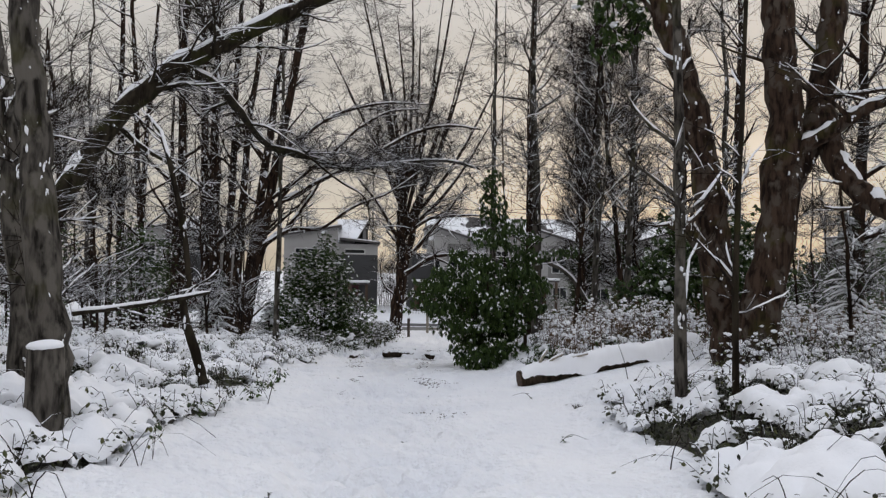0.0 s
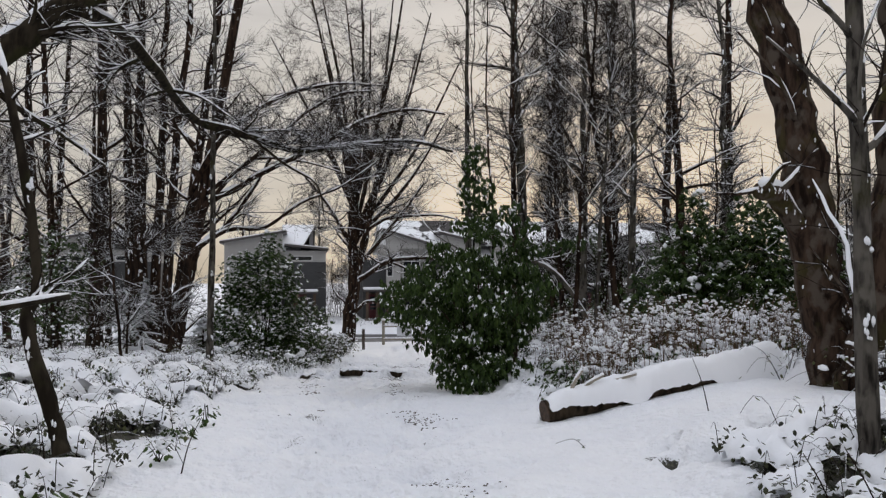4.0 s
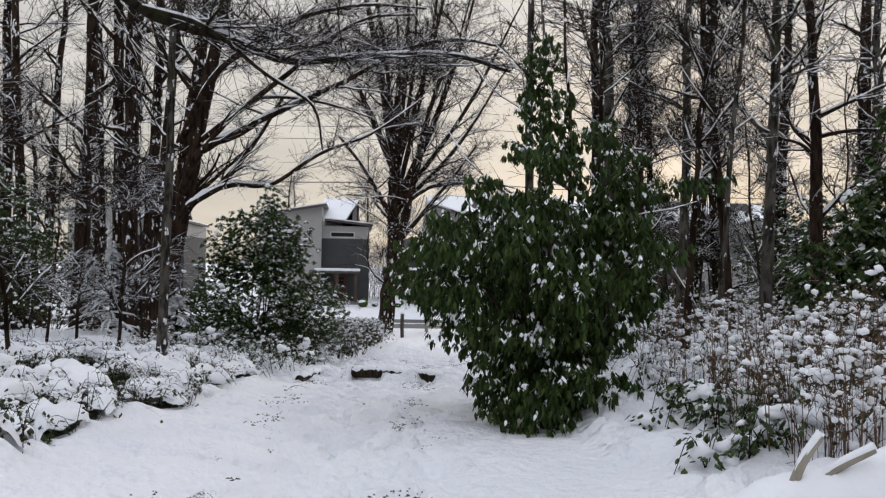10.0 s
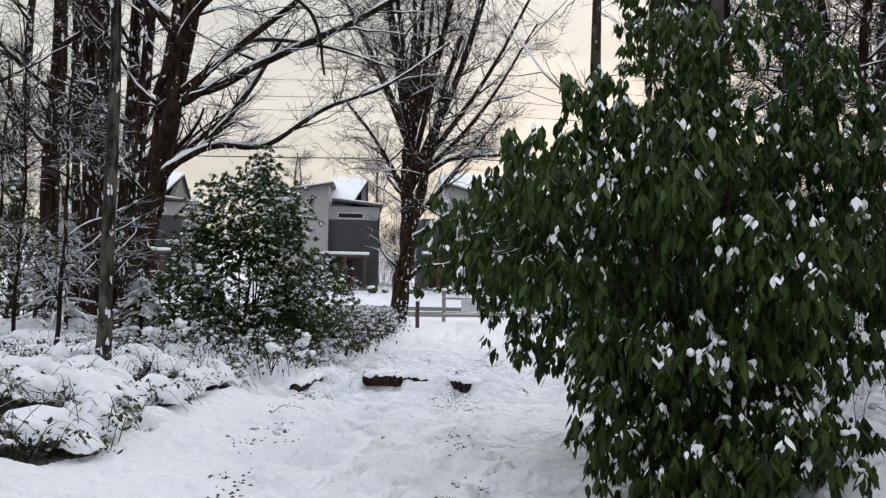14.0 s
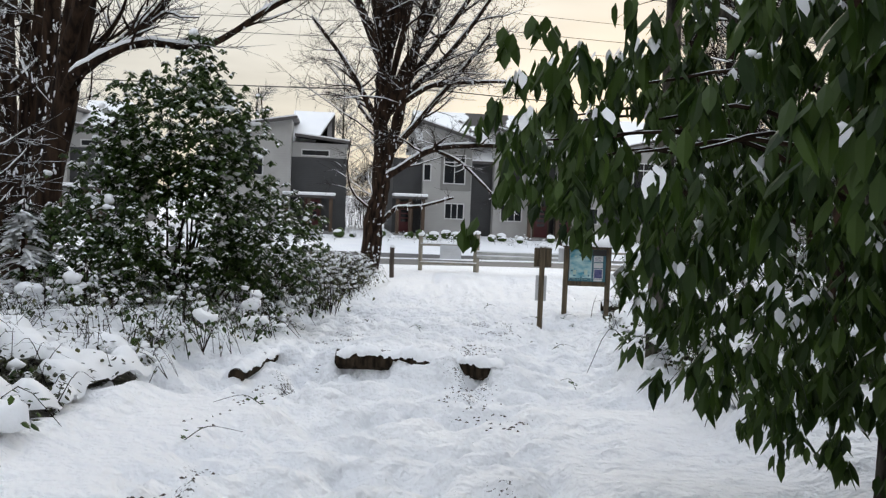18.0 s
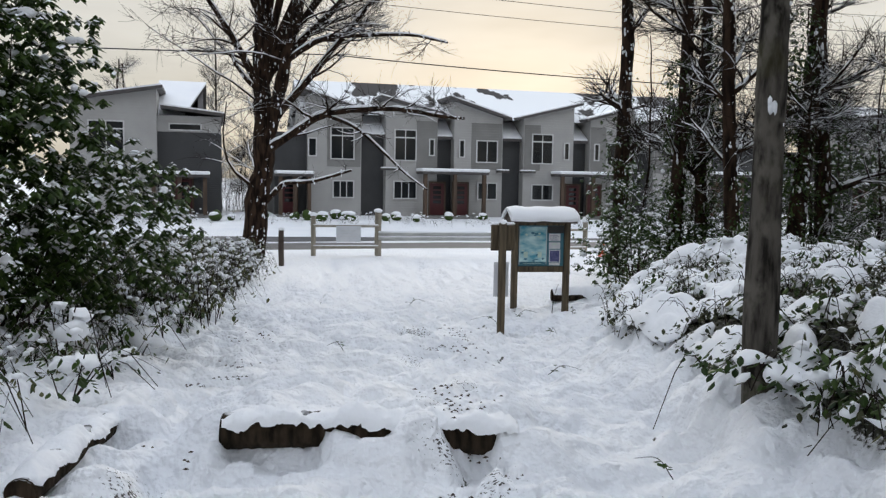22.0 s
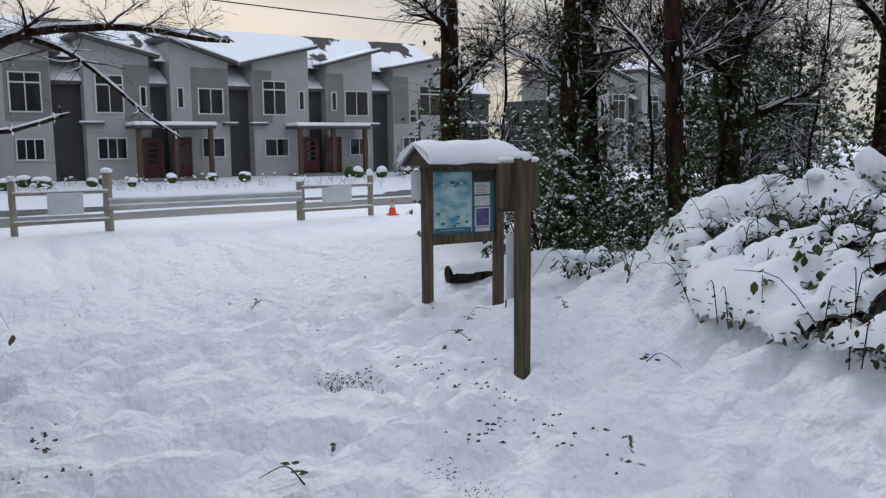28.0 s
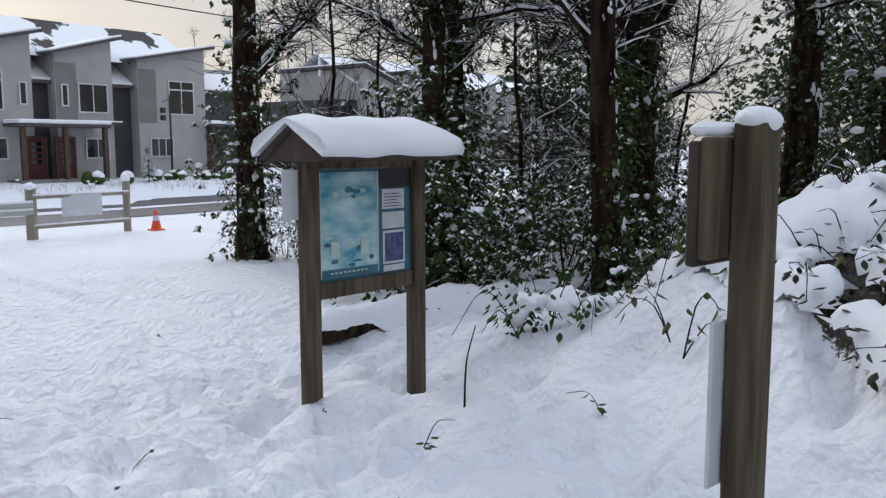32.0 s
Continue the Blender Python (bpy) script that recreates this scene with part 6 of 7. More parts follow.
def build_left_house():
    ob = thing("townhouse", (-5.8, 75.3, -1.9), "grey end townhouse with a snowy roof and dark lower siding", "house", turn=FACADE_TURN)
    part("wall", boxes((-3.6, 0, 0, 9, -0.6, 4.75)), WALL_DARK, ob)
    part("wall_upper", boxes((-3.6, -0.02, 0.02, 9, 4.75, 5.7)), WALL_PALE, ob)
    g = Geo()
    g.prism([(-8.2, -0.6), (-3.6, -0.6), (-3.6, 7.1), (-8.2, 6.3)], -0.6, 9)
    part("wall", g, WALL_PALE, ob)
    shed_roof(ob, -8.2, 6.3, -3.6, 7.1, -0.6, 9)
    shed_roof(ob, -3.1, 6.05, -0.1, 5.75, 0, 9, 0.3)
    g = Geo()
    g.add([(-1.05, 1.2, 5.6), (-1.05, 8.2, 5.6), (-1.05, 4.5, 7.85), (-1.35, 1.2, 5.6), (-1.35, 8.2, 5.6), (-1.35, 4.5, 7.85)], [(0, 1, 2, 2), (3, 5, 4, 4), (0, 2, 5, 3), (1, 4, 5, 2)])
    part("gable", g, FASCIA, ob, "dark gable end")
    for lift, mat, name in ((0.0, SHINGLE, "main_roof"), (0.13, SNOW, "roof_snow")):
        g = Geo()
        low = [(-3.7, 0.2, 5.0), (-2.5, 0.2, 5.0), (-0.85, 4.5, 7.9), (-3.7, 4.5, 7.9), (-0.85, 8.8, 5.2), (-3.7, 8.8, 5.2)]
        g.add([(x, y, z + lift) for x, y, z in low] + [(x, y, z + lift + 0.12) for x, y, z in low], [(0, 1, 2, 3), (3, 2, 4, 5), (6, 9, 8, 7), (9, 11, 10, 8), (0, 6, 7, 1), (1, 7, 8, 2), (2, 8, 10, 4), (4, 10, 11, 5), (5, 11, 9, 3), (3, 9, 6, 0)])
        part(name, g, mat, ob)
    window_unit(ob, -2.9, -1.2, 4.9, 5.2, -0.02, 0)
    window_unit(ob, -7.2, -5.4, 3.5, 5.2, -0.62, 1, 0.4)
    porch(ob, -4.0, -0.7, 0.0, 2.3, (-2.6,))
    return ob


row = build_row()
left_house = build_left_house()
copy_thing(left_house, pose(-19.5, 74, -1.9, 0, 0, FACADE_TURN))
copy_thing(row, pose(42, 80.2, -1.9, 0, 0, FACADE_TURN))


# ---- fence along the road ----
def fence_post(x, y, h, r, mat, label):
    z = ground_at(x, y)
    ob = thing("fence_post", (x, y, z), label, "post", "fence posts by the road")
    g = Geo()
    rng = np.random.RandomState(int(x * 10) + 900)
    pts = trunk_line((0, 0, -0.2), (0, 0, h), 6, rng, 0.004)
    g.tube(pts, np.full(7, r) * rng.uniform(0.96, 1.04, 7), 10)
    part("shaft", g, mat, ob, smooth=True)
    g = Geo()
    blob(g, (0, 0, h + 0.03), np.array([r * 1.25, r * 1.25, 0.09]), rng, True)
    part("snow_cap", g, SNOW, ob, smooth=True)


def rail(p, q, r, mat, label):
    p, q = np.array(p), np.array(q)
    ob = thing("fence_rail", tuple(p), label, "rail", "fence rails by the road")
    g, s = Geo(), Geo()
    rng = np.random.RandomState(int(abs(p[0] * 7)) + 5)
    pts = np.linspace(p, q, 9) - p
    g.tube(pts, np.full(9, r), 8)
    s.tube(pts + [0, 0, r * 0.8], r * rng.uniform(0.65, 0.9, 9), 6)
    part("bar", g, mat, ob, smooth=True)
    part("snow", s, SNOW, ob, smooth=True)


def sign_panel(x, y, z, w, h, label):
    ob = thing("sign_panel", (x, y, z), label, "sign", "signs on the fence")
    part("plate", boxes((-w / 2, w / 2, -0.01, 0.01, -h / 2, h / 2), bev=0.004), SIGN_WHITE, ob)
    g = Geo()
    for k in range(3):
        g.box(-w * 0.32, w * 0.32 - 0.1 * (k % 2), -0.0125, -0.0105, h * 0.2 - k * h * 0.17 - 0.02, h * 0.2 - k * h * 0.17 + 0.02)
    part("lettering", g, PAPER, ob)


FENCE = [(-0.9, 53.2), (1.35, 53.2), (6.6, 53.0), (9.0, 53.3)]
fence_post(-1.93, 49.6, 1.08, 0.085, TIMBER_DARK, "short dark timber bollard in the snow")
for (fx, fy), fh, fr in zip(FENCE, (1.4, 1.55, 1.15, 1.25), (0.09, 0.12, 0.12, 0.09)):
    fence_post(fx, fy, fh, fr, TIMBER_PALE, "weathered pale timber fence post capped with snow")
ga, gb, gc, gd = [ground_at(*p) for p in FENCE]
for (a, za), (b, zb), hs, rr in (((FENCE[0], ga), (FENCE[1], gb), (1.05, 0.32), 0.045), ((FENCE[1], gb), (FENCE[2], gc), (0.62, 0.78), 0.07), ((FENCE[2], gc), (FENCE[3], gd), (0.95, 0.28), 0.045)):
    for h in hs:
        rail((a[0], a[1] - 0.1, za + h), (b[0], b[1] - 0.1, zb + h), rr, TIMBER_PALE if rr < 0.06 else METAL, "weathered fence rail with snow along its top")
sign_panel(0.3, 53.02, ga + 0.78, 0.85, 0.55, "blank-looking white notice panel on the fence")
sign_panel(7.75, 52.98, gc + 0.72, 0.95, 0.5, "white notice panel on the fence")


def build_cone():
    x, y = 9.6, 53.0
    ob = thing("traffic_cone", at_ground(x, y), "small orange traffic cone with a white band in the snow", "traffic cone")
    part("base", boxes((-0.16, 0.16, -0.16, 0.16, 0, 0.035), bev=0.01), ORANGE, ob)
    for n, (a, b, ra, rb), m in (("cone", (0.035, 0.24, 0.13, 0.085), ORANGE), ("band", (0.24, 0.38, 0.085, 0.055), SIGN_WHITE), ("tip", (0.38, 0.5, 0.055, 0.03), ORANGE)):
        g = Geo()
        g.tube([(0, 0, a), (0, 0, b)], [ra, rb], 14)
        part(n, g, m, ob, smooth=False)


build_cone()


# ---- notice board and marker post ----
def build_kiosk():
    x0, x1, y = 2.15, 3.07, 37.5
    z = ground_at(2.6, y)
    ob = thing("notice_board", (x0, y, z), "timber notice board with a snow-topped gable roof and blue map", "notice board")
    w = x1 - x0
    for px in (0, w):
        part("post", boxes((px - 0.05, px + 0.05, -0.05, 0.05, -0.2, 1.48), bev=0.006), TIMBER, ob)
    part("back_panel", boxes((0.056, w - 0.056, -0.005, 0.02, 0.72, 1.42)), TEAL, ob, "dark teal backing panel")
    part("lower_rail", boxes((0.056, w - 0.056, -0.03, 0.03, 0.62, 0.72), bev=0.005), TIMBER, ob)
    part("upper_rail", boxes((0.056, w - 0.056, -0.03, 0.03, 1.42, 1.5), bev=0.005), TIMBER, ob)
    for s, n in ((-1, "roof_slope"), (1, "roof_slope")):
        g = Geo()
        g.add([(-0.13, s * 0.31, 1.47), (w + 0.08, s * 0.31, 1.47), (w + 0.08, 0, 1.66), (-0.13, 0, 1.66), (-0.13, s * 0.31, 1.5), (w + 0.08, s * 0.31, 1.5), (w + 0.08, 0, 1.69), (-0.13, 0, 1.69)], [(0, 1, 2, 3), (4, 7, 6, 5), (0, 4, 5, 1), (1, 5, 6, 2), (2, 6, 7, 3), (3, 7, 4, 0)])
        part(n, g, TIMBER_DARK, ob)
    for px in (-0.09, w + 0.05):
        g = Geo()
        g.prism([(-0.27, 1.47), (0.27, 1.47), (0, 1.645)], px - 0.015, px + 0.015)
        for q in g.v:
            q[:, [0, 1]] = q[:, [1, 0]]
        part("gable", g, TIMBER_DARK, ob)
    g = Geo()
    n = 26
    us = np.linspace(-0.16, w + 0.11, n)
    prof = [(-0.34, 1.5), (-0.355, 1.55), (-0.32, 1.62), (-0.18, 1.69), (0, 1.745), (0.18, 1.69), (0.32, 1.62), (0.355, 1.55), (0.34, 1.5), (0, 1.695)]
    rows_ = []
    for k, u in enumerate(us):
        e = min(1, 4 * min(k, n - 1 - k) / n + 0.55)
        rows_.append([(u, p[0] * (0.97 + 0.03 * e), 1.5 + (p[1] - 1.5) * (0.75 + 0.25 * e) + 0.012 * float(smooth_noise(u, p[0], 8, 0.2)) if i < 9 else p[1]) for i, p in enumerate(prof)])
    v = np.array(rows_).reshape(-1, 3)
    m = len(prof)
    f = [(k * m + i, k * m + (i + 1) % m, (k + 1) * m + (i + 1) % m, (k + 1) * m + i) for k in range(n - 1) for i in range(m)]
    g.add(v, f)
    for e in (0, n - 1):
        g.f.append(np.array([(e * m + i, e * m + i + 1, e * m + 9, e * m + 9) for i in range(8)]))
    part("roof_snow", g, SNOW, ob, "thick soft snow on the roof", smooth=True)
    part("map", boxes((0.075, 0.56, -0.012, -0.0055, 0.745, 1.4)), POSTER_BLUE, ob, "faded blue trail map")
    rng = np.random.RandomState(14)
    for k in range(16):
        ink, g = (MAP_INK, Geo()) if k % 3 else (MAP_PALE, Geo())
        cx, cz = rng.uniform(0.13, 0.5), rng.choice([rng.uniform(0.8, 1.0), rng.uniform(1.2, 1.36)])
        ww, hh = rng.uniform(0.02, 0.06), rng.uniform(0.008, 0.025)
        ang = np.linspace(0, 2 * np.pi, 9)[:-1]
        rr = rng.uniform(0.6, 1.0, 8)
        g.prism([(cx + ww * a * math.cos(b), cz + hh * a * math.sin(b)) for a, b in zip(rr, ang)], -0.0135 - 0.0002 * k, -0.0121)
        part("map_mark", g, ink, ob)
    for a, c in ((0.155, 0.87), (0.4, 0.87)):
        part("map_note", boxes((a, a + 0.07, -0.0185, -0.0175, c, c + 0.1)), MAP_PALE, ob)
    part("map_footer", boxes((0.083, 0.552, -0.0165, -0.0125, 0.747, 0.795)), TEAL, ob, "teal band below the map")
    for k in range(9):
        part("footer_mark", boxes((0.15 + 0.036 * k, 0.172 + 0.036 * k, -0.0175, -0.017, 0.766, 0.776)), MAP_PALE, ob)
    part("header_panel", boxes((0.575, w - 0.06, -0.009, -0.0055, 1.29, 1.415)), BLACK, ob, "dark header panel")
    for k in range(5):
        part("notice_line", boxes((0.615, 0.775 - 0.02 * (k % 3), -0.0125, -0.0115, 1.165 + 0.02 * k, 1.171 + 0.02 * k)), NAVY, ob)
    part("notice_line", boxes((0.66, 0.74, -0.0125, -0.0115, 1.09, 1.115)), MAP_PALE, ob)
    for px, z0, z1 in ((0.075, 0.745, 1.4), (0.553, 0.745, 1.4)):
        part("map_edge", boxes((px - 0.003, px + 0.004, -0.0195, -0.0122, z0, z1)), PAPER, ob)
    part("rear_sheet", boxes((-0.17, -0.052, 0.03, 0.035, 1.12, 1.42)), SIGN_WHITE, ob)
    part("notice", boxes((0.605, 0.805, -0.0105, -0.0055, 0.785, 1.005)), PAPER, ob)
    for a, b, c, d, mt in ((0.6, 0.8, 1.15, 1.28, PAPER), (0.6, 0.8, 1.02, 1.13, PAPER), (0.62, 0.79, 0.8, 0.99, NAVY), (0.61, 0.8, 0.735, 0.775, PAPER)):
        part("notice", boxes((a, b, -0.0113, -0.0057, c, d)), mt, ob)


def build_marker():
    x, y = 1.15, 34.36
    ob = thing("marker_post", at_ground(x, y), "square weathered timber post with a small signboard and snow cap", "post", turn=-4)
    part("shaft", boxes((-0.045, 0.045, -0.045, 0.045, -0.25, 1.41), bev=0.006), TIMBER, ob)
    g = Geo()
    rng = np.random.RandomState(3)
    blob(g, (0, 0, 1.415), np.array([0.062, 0.06, 0.036]), rng, True)
    part("snow_cap", g, SNOW, ob, smooth=True)
    part("signboard", boxes((-0.14, 0.17, 0.05, 0.085, 1.05, 1.37), bev=0.005), TIMBER, ob, "brown signboard on the back of the post")
    part("backboard", boxes((-0.14, 0.17, 0.086, 0.12, 1.03, 1.36), bev=0.005), TIMBER_DARK, ob)
    part("board_snow", boxes((-0.145, 0.175, 0.048, 0.122, 1.372, 1.41), bev=0.015), SNOW, ob)
    part("white_sheet", boxes((-0.1, 0.1, 0.05, 0.062, 0.42, 0.88), bev=0.003), SIGN_WHITE, ob)


build_kiosk()
build_marker()


# ---- logs ----
def snowy_log(name, a, b, r, seed, label, windows, thick=0.1, branches=False, bury=0.0, rim=0.3, back=0.0):
    """A log whose bark shows only along some stretches (shares of its length); snow hides the rest."""
    a, b = np.array(a, float), np.array(b, float)
    rng = np.random.RandomState(seed)
    ob = thing(name, tuple(a), label, "log")
    n = 120
    t = np.linspace(0, 1, n)
    pts = np.outer(t, b - a)
    pts[:, 2] += 0.02 * np.sin(t * 5)
    g = Geo()
    sunk = pts - np.outer(np.clip((t - 0.88) / 0.12, 0, 1) ** 2, (0, 0, 1.6 * r))
    g.tube(sunk, r * (1 + 0.02 * rng.normal(0, 1, n)), 16)
    part("trunk", g, LOG_WOOD, ob, smooth=True)
    d = (b - a) / np.linalg.norm(b - a)
    g = Geo()
    g.tube([-d * 0.012, d * 0.02], [r * 0.94, r * 0.96], 16)
    part("cut_end", g, CUT_WOOD if branches else LOG_WOOD, ob)
    side = np.array([d[1], -d[0], 0.0])
    side = side if side[1] < 0 else -side
    # the snow's outline across the log: a dome whose front edge hangs low where the bark is hidden
    show = np.zeros(n)
    for w0, w1 in windows:
        show = np.maximum(show, np.clip(np.minimum((t - w0) / 0.08, (w1 - t) / 0.08), 0, 1))
    edge = np.clip(show * (1 + 0.14 * smooth_noise(t * 14, t * 0, seed + 3, 1.0)), 0, 1)
    rows_ = []
    k = 13
    for i in range(n):
        fade = min(1.0, 0.45 + 0.55 * math.sqrt(min(1.0, min(t[i], 1 - t[i]) / 0.06)))
        top = (r + thick * (0.8 + 0.35 * float(smooth_noise(t[i] * 9, 0.0, seed, 1.0)) + bury * step(t[i], 0.02, 0.6))) * fade
        low = r * (rim + edge[i] * 0.15 * float(smooth_noise(t[i] * 34, 1.0, seed + 7, 1.0)) + edge[i] * 0.08 * float(smooth_noise(t[i] * 80, 1.0, seed + 8, 1.0)) - 0.4 * min(1.0, bury * 20) * step(t[i], 0.0, 0.3)) * edge[i] - (1 - edge[i]) * (r * (2.2 if back else 1.25))
        front = r * (1.14 + (1.7 if back else 0.5) * (1 - edge[i]))
        row_ = []
        for j in range(k):
            u = j / (k - 1)
            ang = math.pi * u
            x = math.cos(ang) * (front if u < 0.5 else r * 1.5 + back)
            zz = abs(math.sin(ang)) ** ((0.75 + 1.0 * (1 - edge[i])) if u < 0.5 else 0.75 - 0.35 * min(1.0, back))
            base = low if u < 0.5 else -r * 1.3
            row_.append(pts[i] + side * x + np.array([0, 0, base + (top - base) * zz]) + np.array([0, 0, (0.035 * float(smooth_noise(t[i] * 14, u * 4, seed + 5, 1.0)) + 0.02 * float(smooth_noise(t[i] * 40, u * 8, seed + 6, 1.0))) * zz]) + rng.normal(0, 0.004, 3))
        if i in (0, n - 1):
            crest = pts[i] + np.array([0, 0, r * 0.9])
            row_ = [crest + (q - crest) * 0.5 for q in row_]
        rows_.append(row_)
    g = Geo()
    f = [(i * k + j, i * k + j + 1, (i + 1) * k + j + 1, (i + 1) * k + j) for i in range(n - 1) for j in range(k - 1)]
    g.add(np.array(rows_).reshape(-1, 3), f)
    m = (k - 1) // 2
    g.f.append(np.array([(e * k + j, e * k + j + 1, e * k + k - 2 - j, e * k + k - 1 - j) for e in (0, n - 1) for j in range(m)]))
    part("snow", g, SNOW, ob, "thick snow along the top", smooth=True)
    if branches:
        for s, (u, w, h, lean) in enumerate(((0.1, 0.05, 0.34, 0.14), (0.14, 0.22, 0.24, 0.3), (0.2, 0.42, 0.2, 0.5))):
            o = pts[int(u * n)] + np.array([0, 0, r * 0.8])
            line = spline([o, o + np.array([lean * 0.4, -0.02, h * 0.55]), o + np.array([lean * 1.1, -0.03, h * 0.95 + 0.02])], 4)
            g = Geo()
            g.tube(line, np.linspace(0.03, 0.022, len(line)), 8)
            br = part("branch_stub", g, TIMBER_PALE, ob, smooth=True)
            g = Geo()
            g.tube(line[2:] + np.array([0, 0.0, 0.02]), np.linspace(0.02, 0.024, len(line) - 2), 6)
            part("snow", g, SNOW, br, smooth=True)
    return ob


snowy_log("fallen_log", (1.42, 15.35, -0.4), (4.9, 16.1, 0.2), 0.17, 31, "fallen log beside the trail under thick snow", ((-0.1, 0.36), (0.34, 0.75)), 0.13, True, 0.2)
snowy_log("trail_log", (-2.0, 29.2, ground_at(-1.7, 28.75) + 0.04), (-0.05, 29.02, ground_at(-0.35, 28.55) + 0.02), 0.12, 32, "dark log laid across the trail, snow dammed up behind it", ((-0.2, 1.2),), 0.035, rim=0.6, back=0.1)
snowy_log("edge_log", (-3.0, 28.35, ground_at(-2.6, 28.35) - 0.04), (-2.75, 30.7, ground_at(-2.2, 30.6) - 0.05), 0.09, 34, "dark log along the edge of the trail, half buried in snow", ((-0.2, 1.2),), 0.02, rim=0.5, back=0.05)
snowy_log("mossy_log", (3.3, 39.0, ground_at(3.3, 39.0) + 0.03), (6.4, 38.5, ground_at(6.4, 38.5) + 0.03), 0.12, 33, "dark mossy log behind the notice board under snow", ((-0.1, 0.25),), 0.09)


# ---- street: cables, lamp, clipped shrubs ----
def build_cables():
    for k, (z, y, r, sag) in enumerate(((6.55, 67.2, 0.03, 0.5), (9.4, 67.6, 0.016, 0.4), (10.2, 67.0, 0.016, 0.5), (11.4, 67.6, 0.014, 0.6))):
        ob = thing("overhead_cable", (0, y, z), "dark overhead cable strung along the road", "cable", "cables along the road")
        xs = np.linspace(-66, 69, 60)
        g = Geo()
        g.tube(np.stack([xs, 0.1 * xs, sag * ((np.mod(xs, 45) / 45 - 0.5) ** 2 * 4 - 1) - 0.004 * xs], -1), np.full(60, r), 5)
        part("wire", g, CABLE, ob)


def build_poles():
    for x in (-66.0, 69.0):
        y = 67.3 + 0.1 * x
        ob = thing("utility_pole", at_ground(x, y), "tall wooden utility pole carrying the road's cables", "utility pole", "utility poles")
        g = Geo()
        g.tube([(0, 0, -0.5), (0, 0, 7), (0, 0, 15.5)], [0.2, 0.17, 0.13], 10)
        part("pole", g, TIMBER_DARK, ob, smooth=True)
        for z in (9.0, 11.6, 12.4, 13.8):
            part("crossarm", boxes((-0.15, 0.15, -0.6, 0.6, z - 0.08, z + 0.06)), TIMBER_DARK, ob)


def build_street_lamp():
    x, y = 23.4, 76.3
    ob = thing("street_lamp", at_ground(x, y), "slim black street lamp post before the townhouses", "street lamp")
    g = Geo()
    g.tube([(0, 0, -0.2), (0, 0, 0.5), (0, 0, 4.6)], [0.09, 0.07, 0.045], 8)
    part("post", g, BLACK, ob)
    g = Geo()
    g.tube([(-0.45, 0, 4.2), (-0.2, 0, 4.32), (0, 0, 4.3)], [0.025, 0.025, 0.025], 6)
    part("arm", g, BLACK, ob)
    for zz in (3.2, 3.6):
        part("lantern", boxes((-0.55, -0.3, -0.12, 0.12, zz, zz + 0.3), bev=0.03), BLACK, ob)


def build_garden():
    rng = np.random.RandomState(71)
    for k in range(46):
        u = rng.uniform(-12, 32)
        x, y = u, 75.6 + 0.1 * u - rng.uniform(1.7, 3.2)
        s = rng.uniform(0.2, 0.36)
        z = ground_at(x, y)
        ob = thing("garden_shrub", (x, y, z), "small round garden shrub capped with snow", "shrub", "garden shrubs")
        g, h = Geo(), Geo()
        blob(g, (0, 0, s * 0.7), np.array([s, s, s * 0.8]), rng, True)
        blob(h, (0, 0, s * 1.15), np.array([s * 0.95, s * 0.95, s * 0.5]), rng, True)
        part("foliage", g, LEAF, ob, smooth=True)
        part("snow_cap", h, SNOW, ob, smooth=True)
    snowy_fir(at_ground(21.4, 75.2), 1.9, 0.55, 545, "small snowy fir in the garden bed")


# ---- twigs, leaves and specks on the trail ----
def sprig(x, y, seed, reach, label="fallen bramble sprig with dark green leaves on the snow"):
    rng = np.random.RandomState(seed)
    z = ground_at(x, y)
    ob = thing("bramble_sprig", (x, y, z), label, "twig", "sprigs on the snow")
    a = rng.uniform(0, 6.28)
    line = spline([(0, 0, 0.0), (math.cos(a) * reach * 0.4, math.sin(a) * reach * 0.4, 0.09), (math.cos(a) * reach, math.sin(a) * reach, 0.04)], 4)
    g = Geo()
    g.tube(line, np.linspace(0.004, 0.002, len(line)), 4, False)
    part("stem", g, BARK_TWIG, ob)
    for q in range(5):
        o = line[rng.randint(0, 4)] + rng.normal(0, 0.015, 3)
        d = np.array([*rng.normal(0, 1, 2), rng.uniform(-0.5, 0.5)])
        d *= 0.055 / np.linalg.norm(d)
        s = cross3(d, [0, 0, 1.0]) * 0.42
        g = Geo()
        g.add([o, o + d * 0.45 + s, o + d, o + d * 0.45 - s, o + d * 0.45 - [0, 0, 0.008]], [(0, 1, 4, 4), (1, 2, 4, 4), (2, 3, 4, 4), (3, 0, 4, 4)])
        part("leaf", g, LEAF, ob)


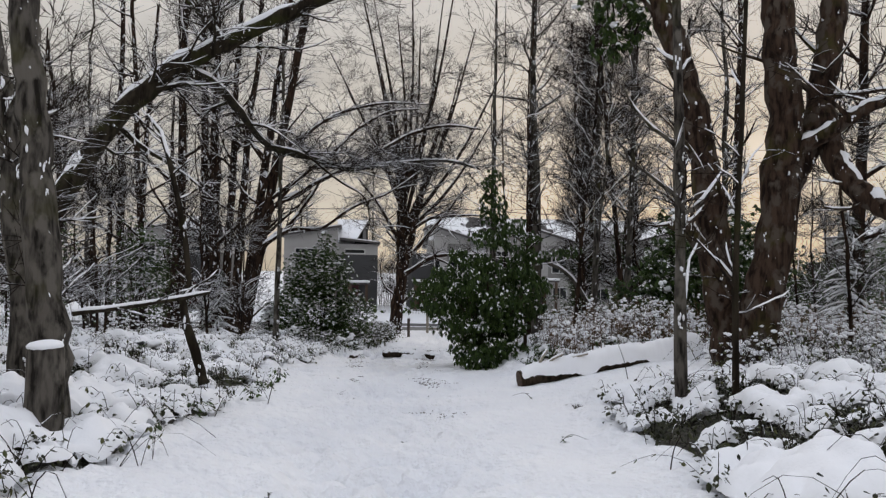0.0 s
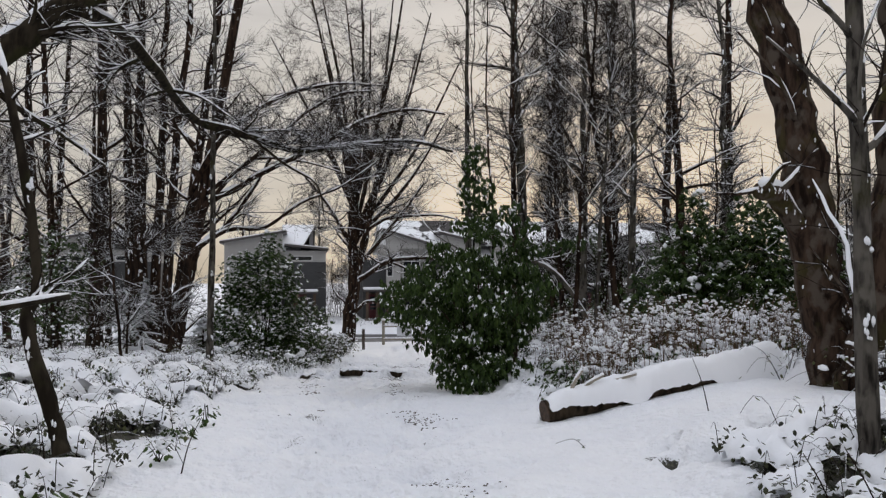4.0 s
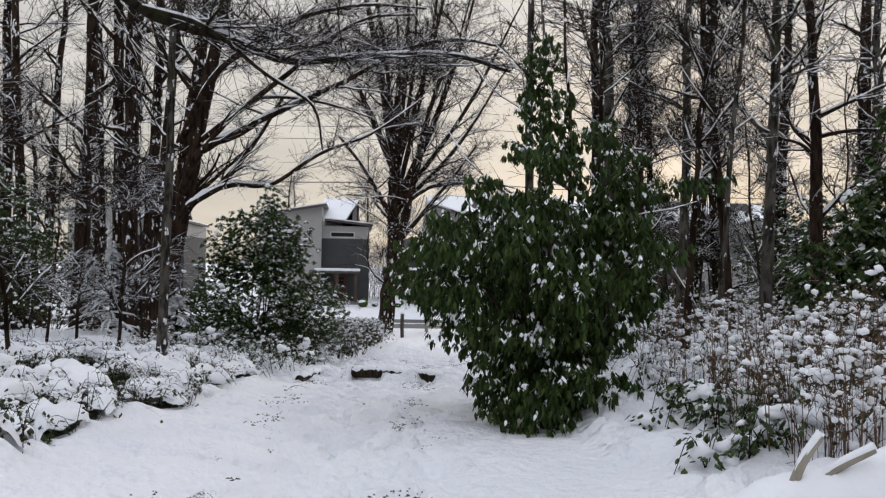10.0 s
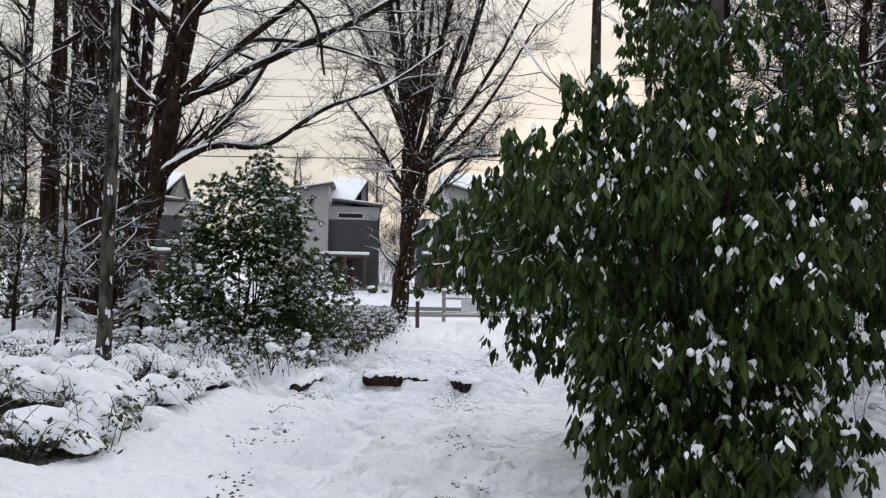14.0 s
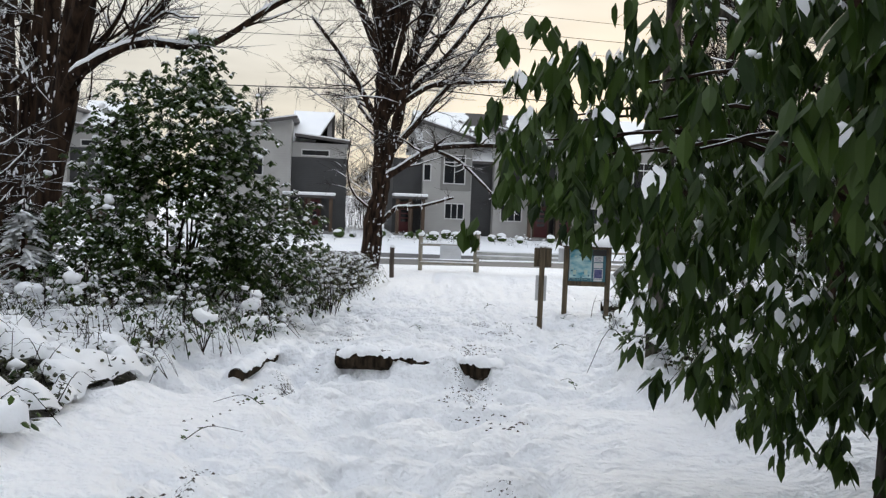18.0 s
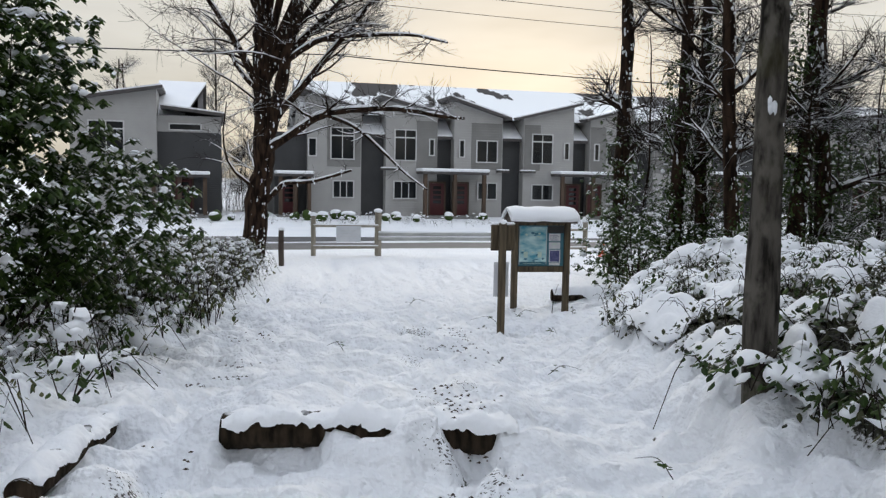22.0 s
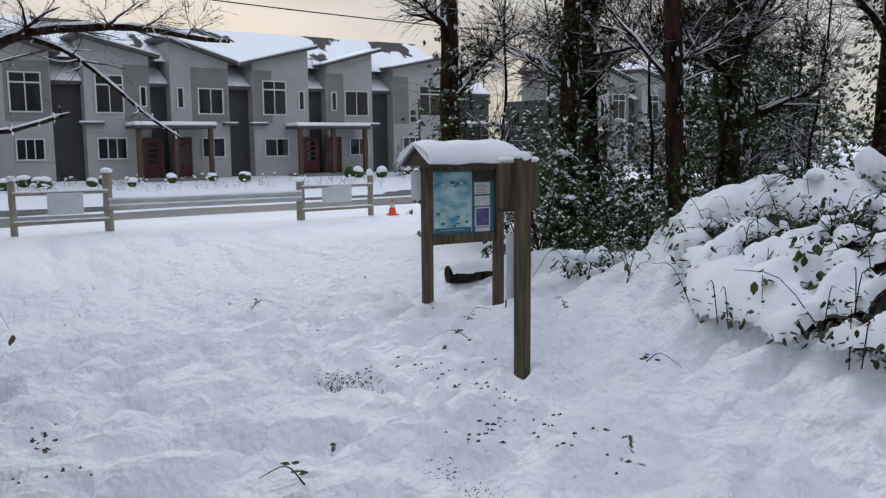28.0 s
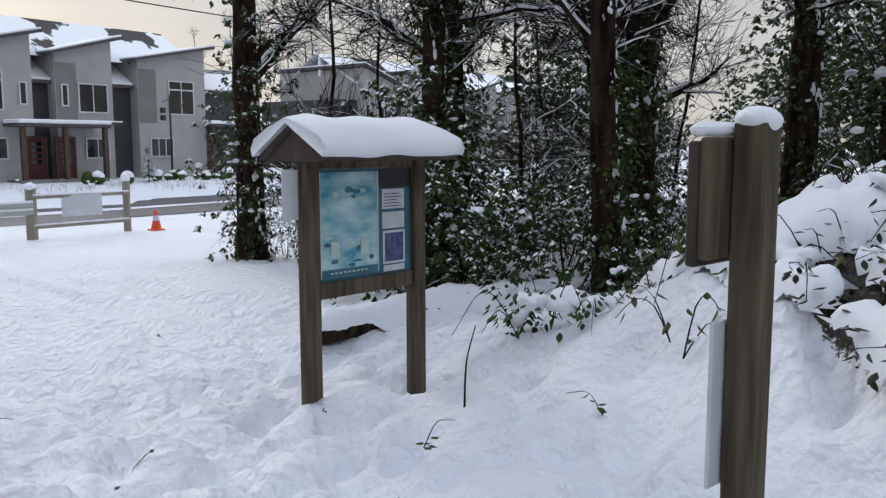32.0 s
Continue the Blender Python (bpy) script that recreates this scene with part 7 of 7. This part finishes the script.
def build_litter():
    rng = np.random.RandomState(81)
    g = Geo()
    for k in range(340):
        y = rng.uniform(11, 35)
        right_side = rng.rand() < 0.62
        if not right_side and not 15 < y < 36:
            continue
        c = float(path_centre(y)) + (float(np.interp(y, [29, 31, 34], [0.75, 0.85, 1.18])) + rng.normal(0, 0.17) if right_side else float(left_lane(y)) + rng.normal(0, 0.14))
        # in some places only: soil where boots broke through, dark specks for shaded dents
        if smooth_noise(c, y, 91, 1.1) < -0.1:
            continue
        for q in range(rng.randint(2, 7)):
            x, yy = c + rng.normal(0, 0.07), y + rng.normal(0, 0.07)
            a, s = rng.normal(0, 0.5), rng.uniform(0.007, 0.026)
            u, v = np.array([math.cos(a), math.sin(a), 0]) * s, np.array([-math.sin(a), math.cos(a), 0]) * s * rng.uniform(0.3, 0.6)
            p = np.array([x, yy, ground_at(x, yy) - 0.008])
            g.add([p - u, p - v, p + u * rng.uniform(0.4, 1), p + v, p + u * rng.uniform(-0.6, 0.3) + [0, 0, 0.012]], [(0, 1, 4, 4), (1, 2, 4, 4), (2, 3, 4, 4), (3, 0, 4, 4)])
    tagged(part("leaf_shade_specks", g, TIMBER_DARK), "dark specks of soil and leaf, and painted shade of dents, in the snow", "debris", kind="stuff")
    for k, (x, y, r) in enumerate(((1.9, 36.3, 0.35), (1.35, 35.4, 0.4), (2.6, 35.7, 0.3), (0.5, 38.5, 0.3), (-1.0, 33.0, 0.2), (1.6, 33.6, 0.35), (0.9, 31.4, 0.35), (0.6, 28.0, 0.3), (-2.4, 26.5, 0.4), (-2.7, 25.2, 0.4), (1.4, 13.0, 0.3), (1.3, 9.2, 0.3))):
        sprig(x, y, 820 + k, r)
    for k, (x, y, h, dx) in enumerate(((2.55, 36.6, 0.45, 0.1), (2.2, 9.5, 0.5, -0.25), (2.35, 9.2, 0.6, -0.3), (2.0, 7.4, 0.3, 0.1), (-2.5, 12.2, 0.5, 0.2), (3.1, 14.0, 0.6, -0.2))):
        z = ground_at(x, y)
        ob = thing("dry_weed", (x, y, z), "thin dark dead stem standing in the snow", "twig", "dead stems")
        gg = Geo()
        gg.tube(spline([(0, 0, -0.1), (dx * 0.4, 0.02, h * 0.5), (dx, 0, h)], 4), np.linspace(0.008, 0.003, 9), 5)
        part("stem", gg, BARK_DARK, ob)


build_cables()
build_poles()
build_street_lamp()
build_garden()
build_litter()
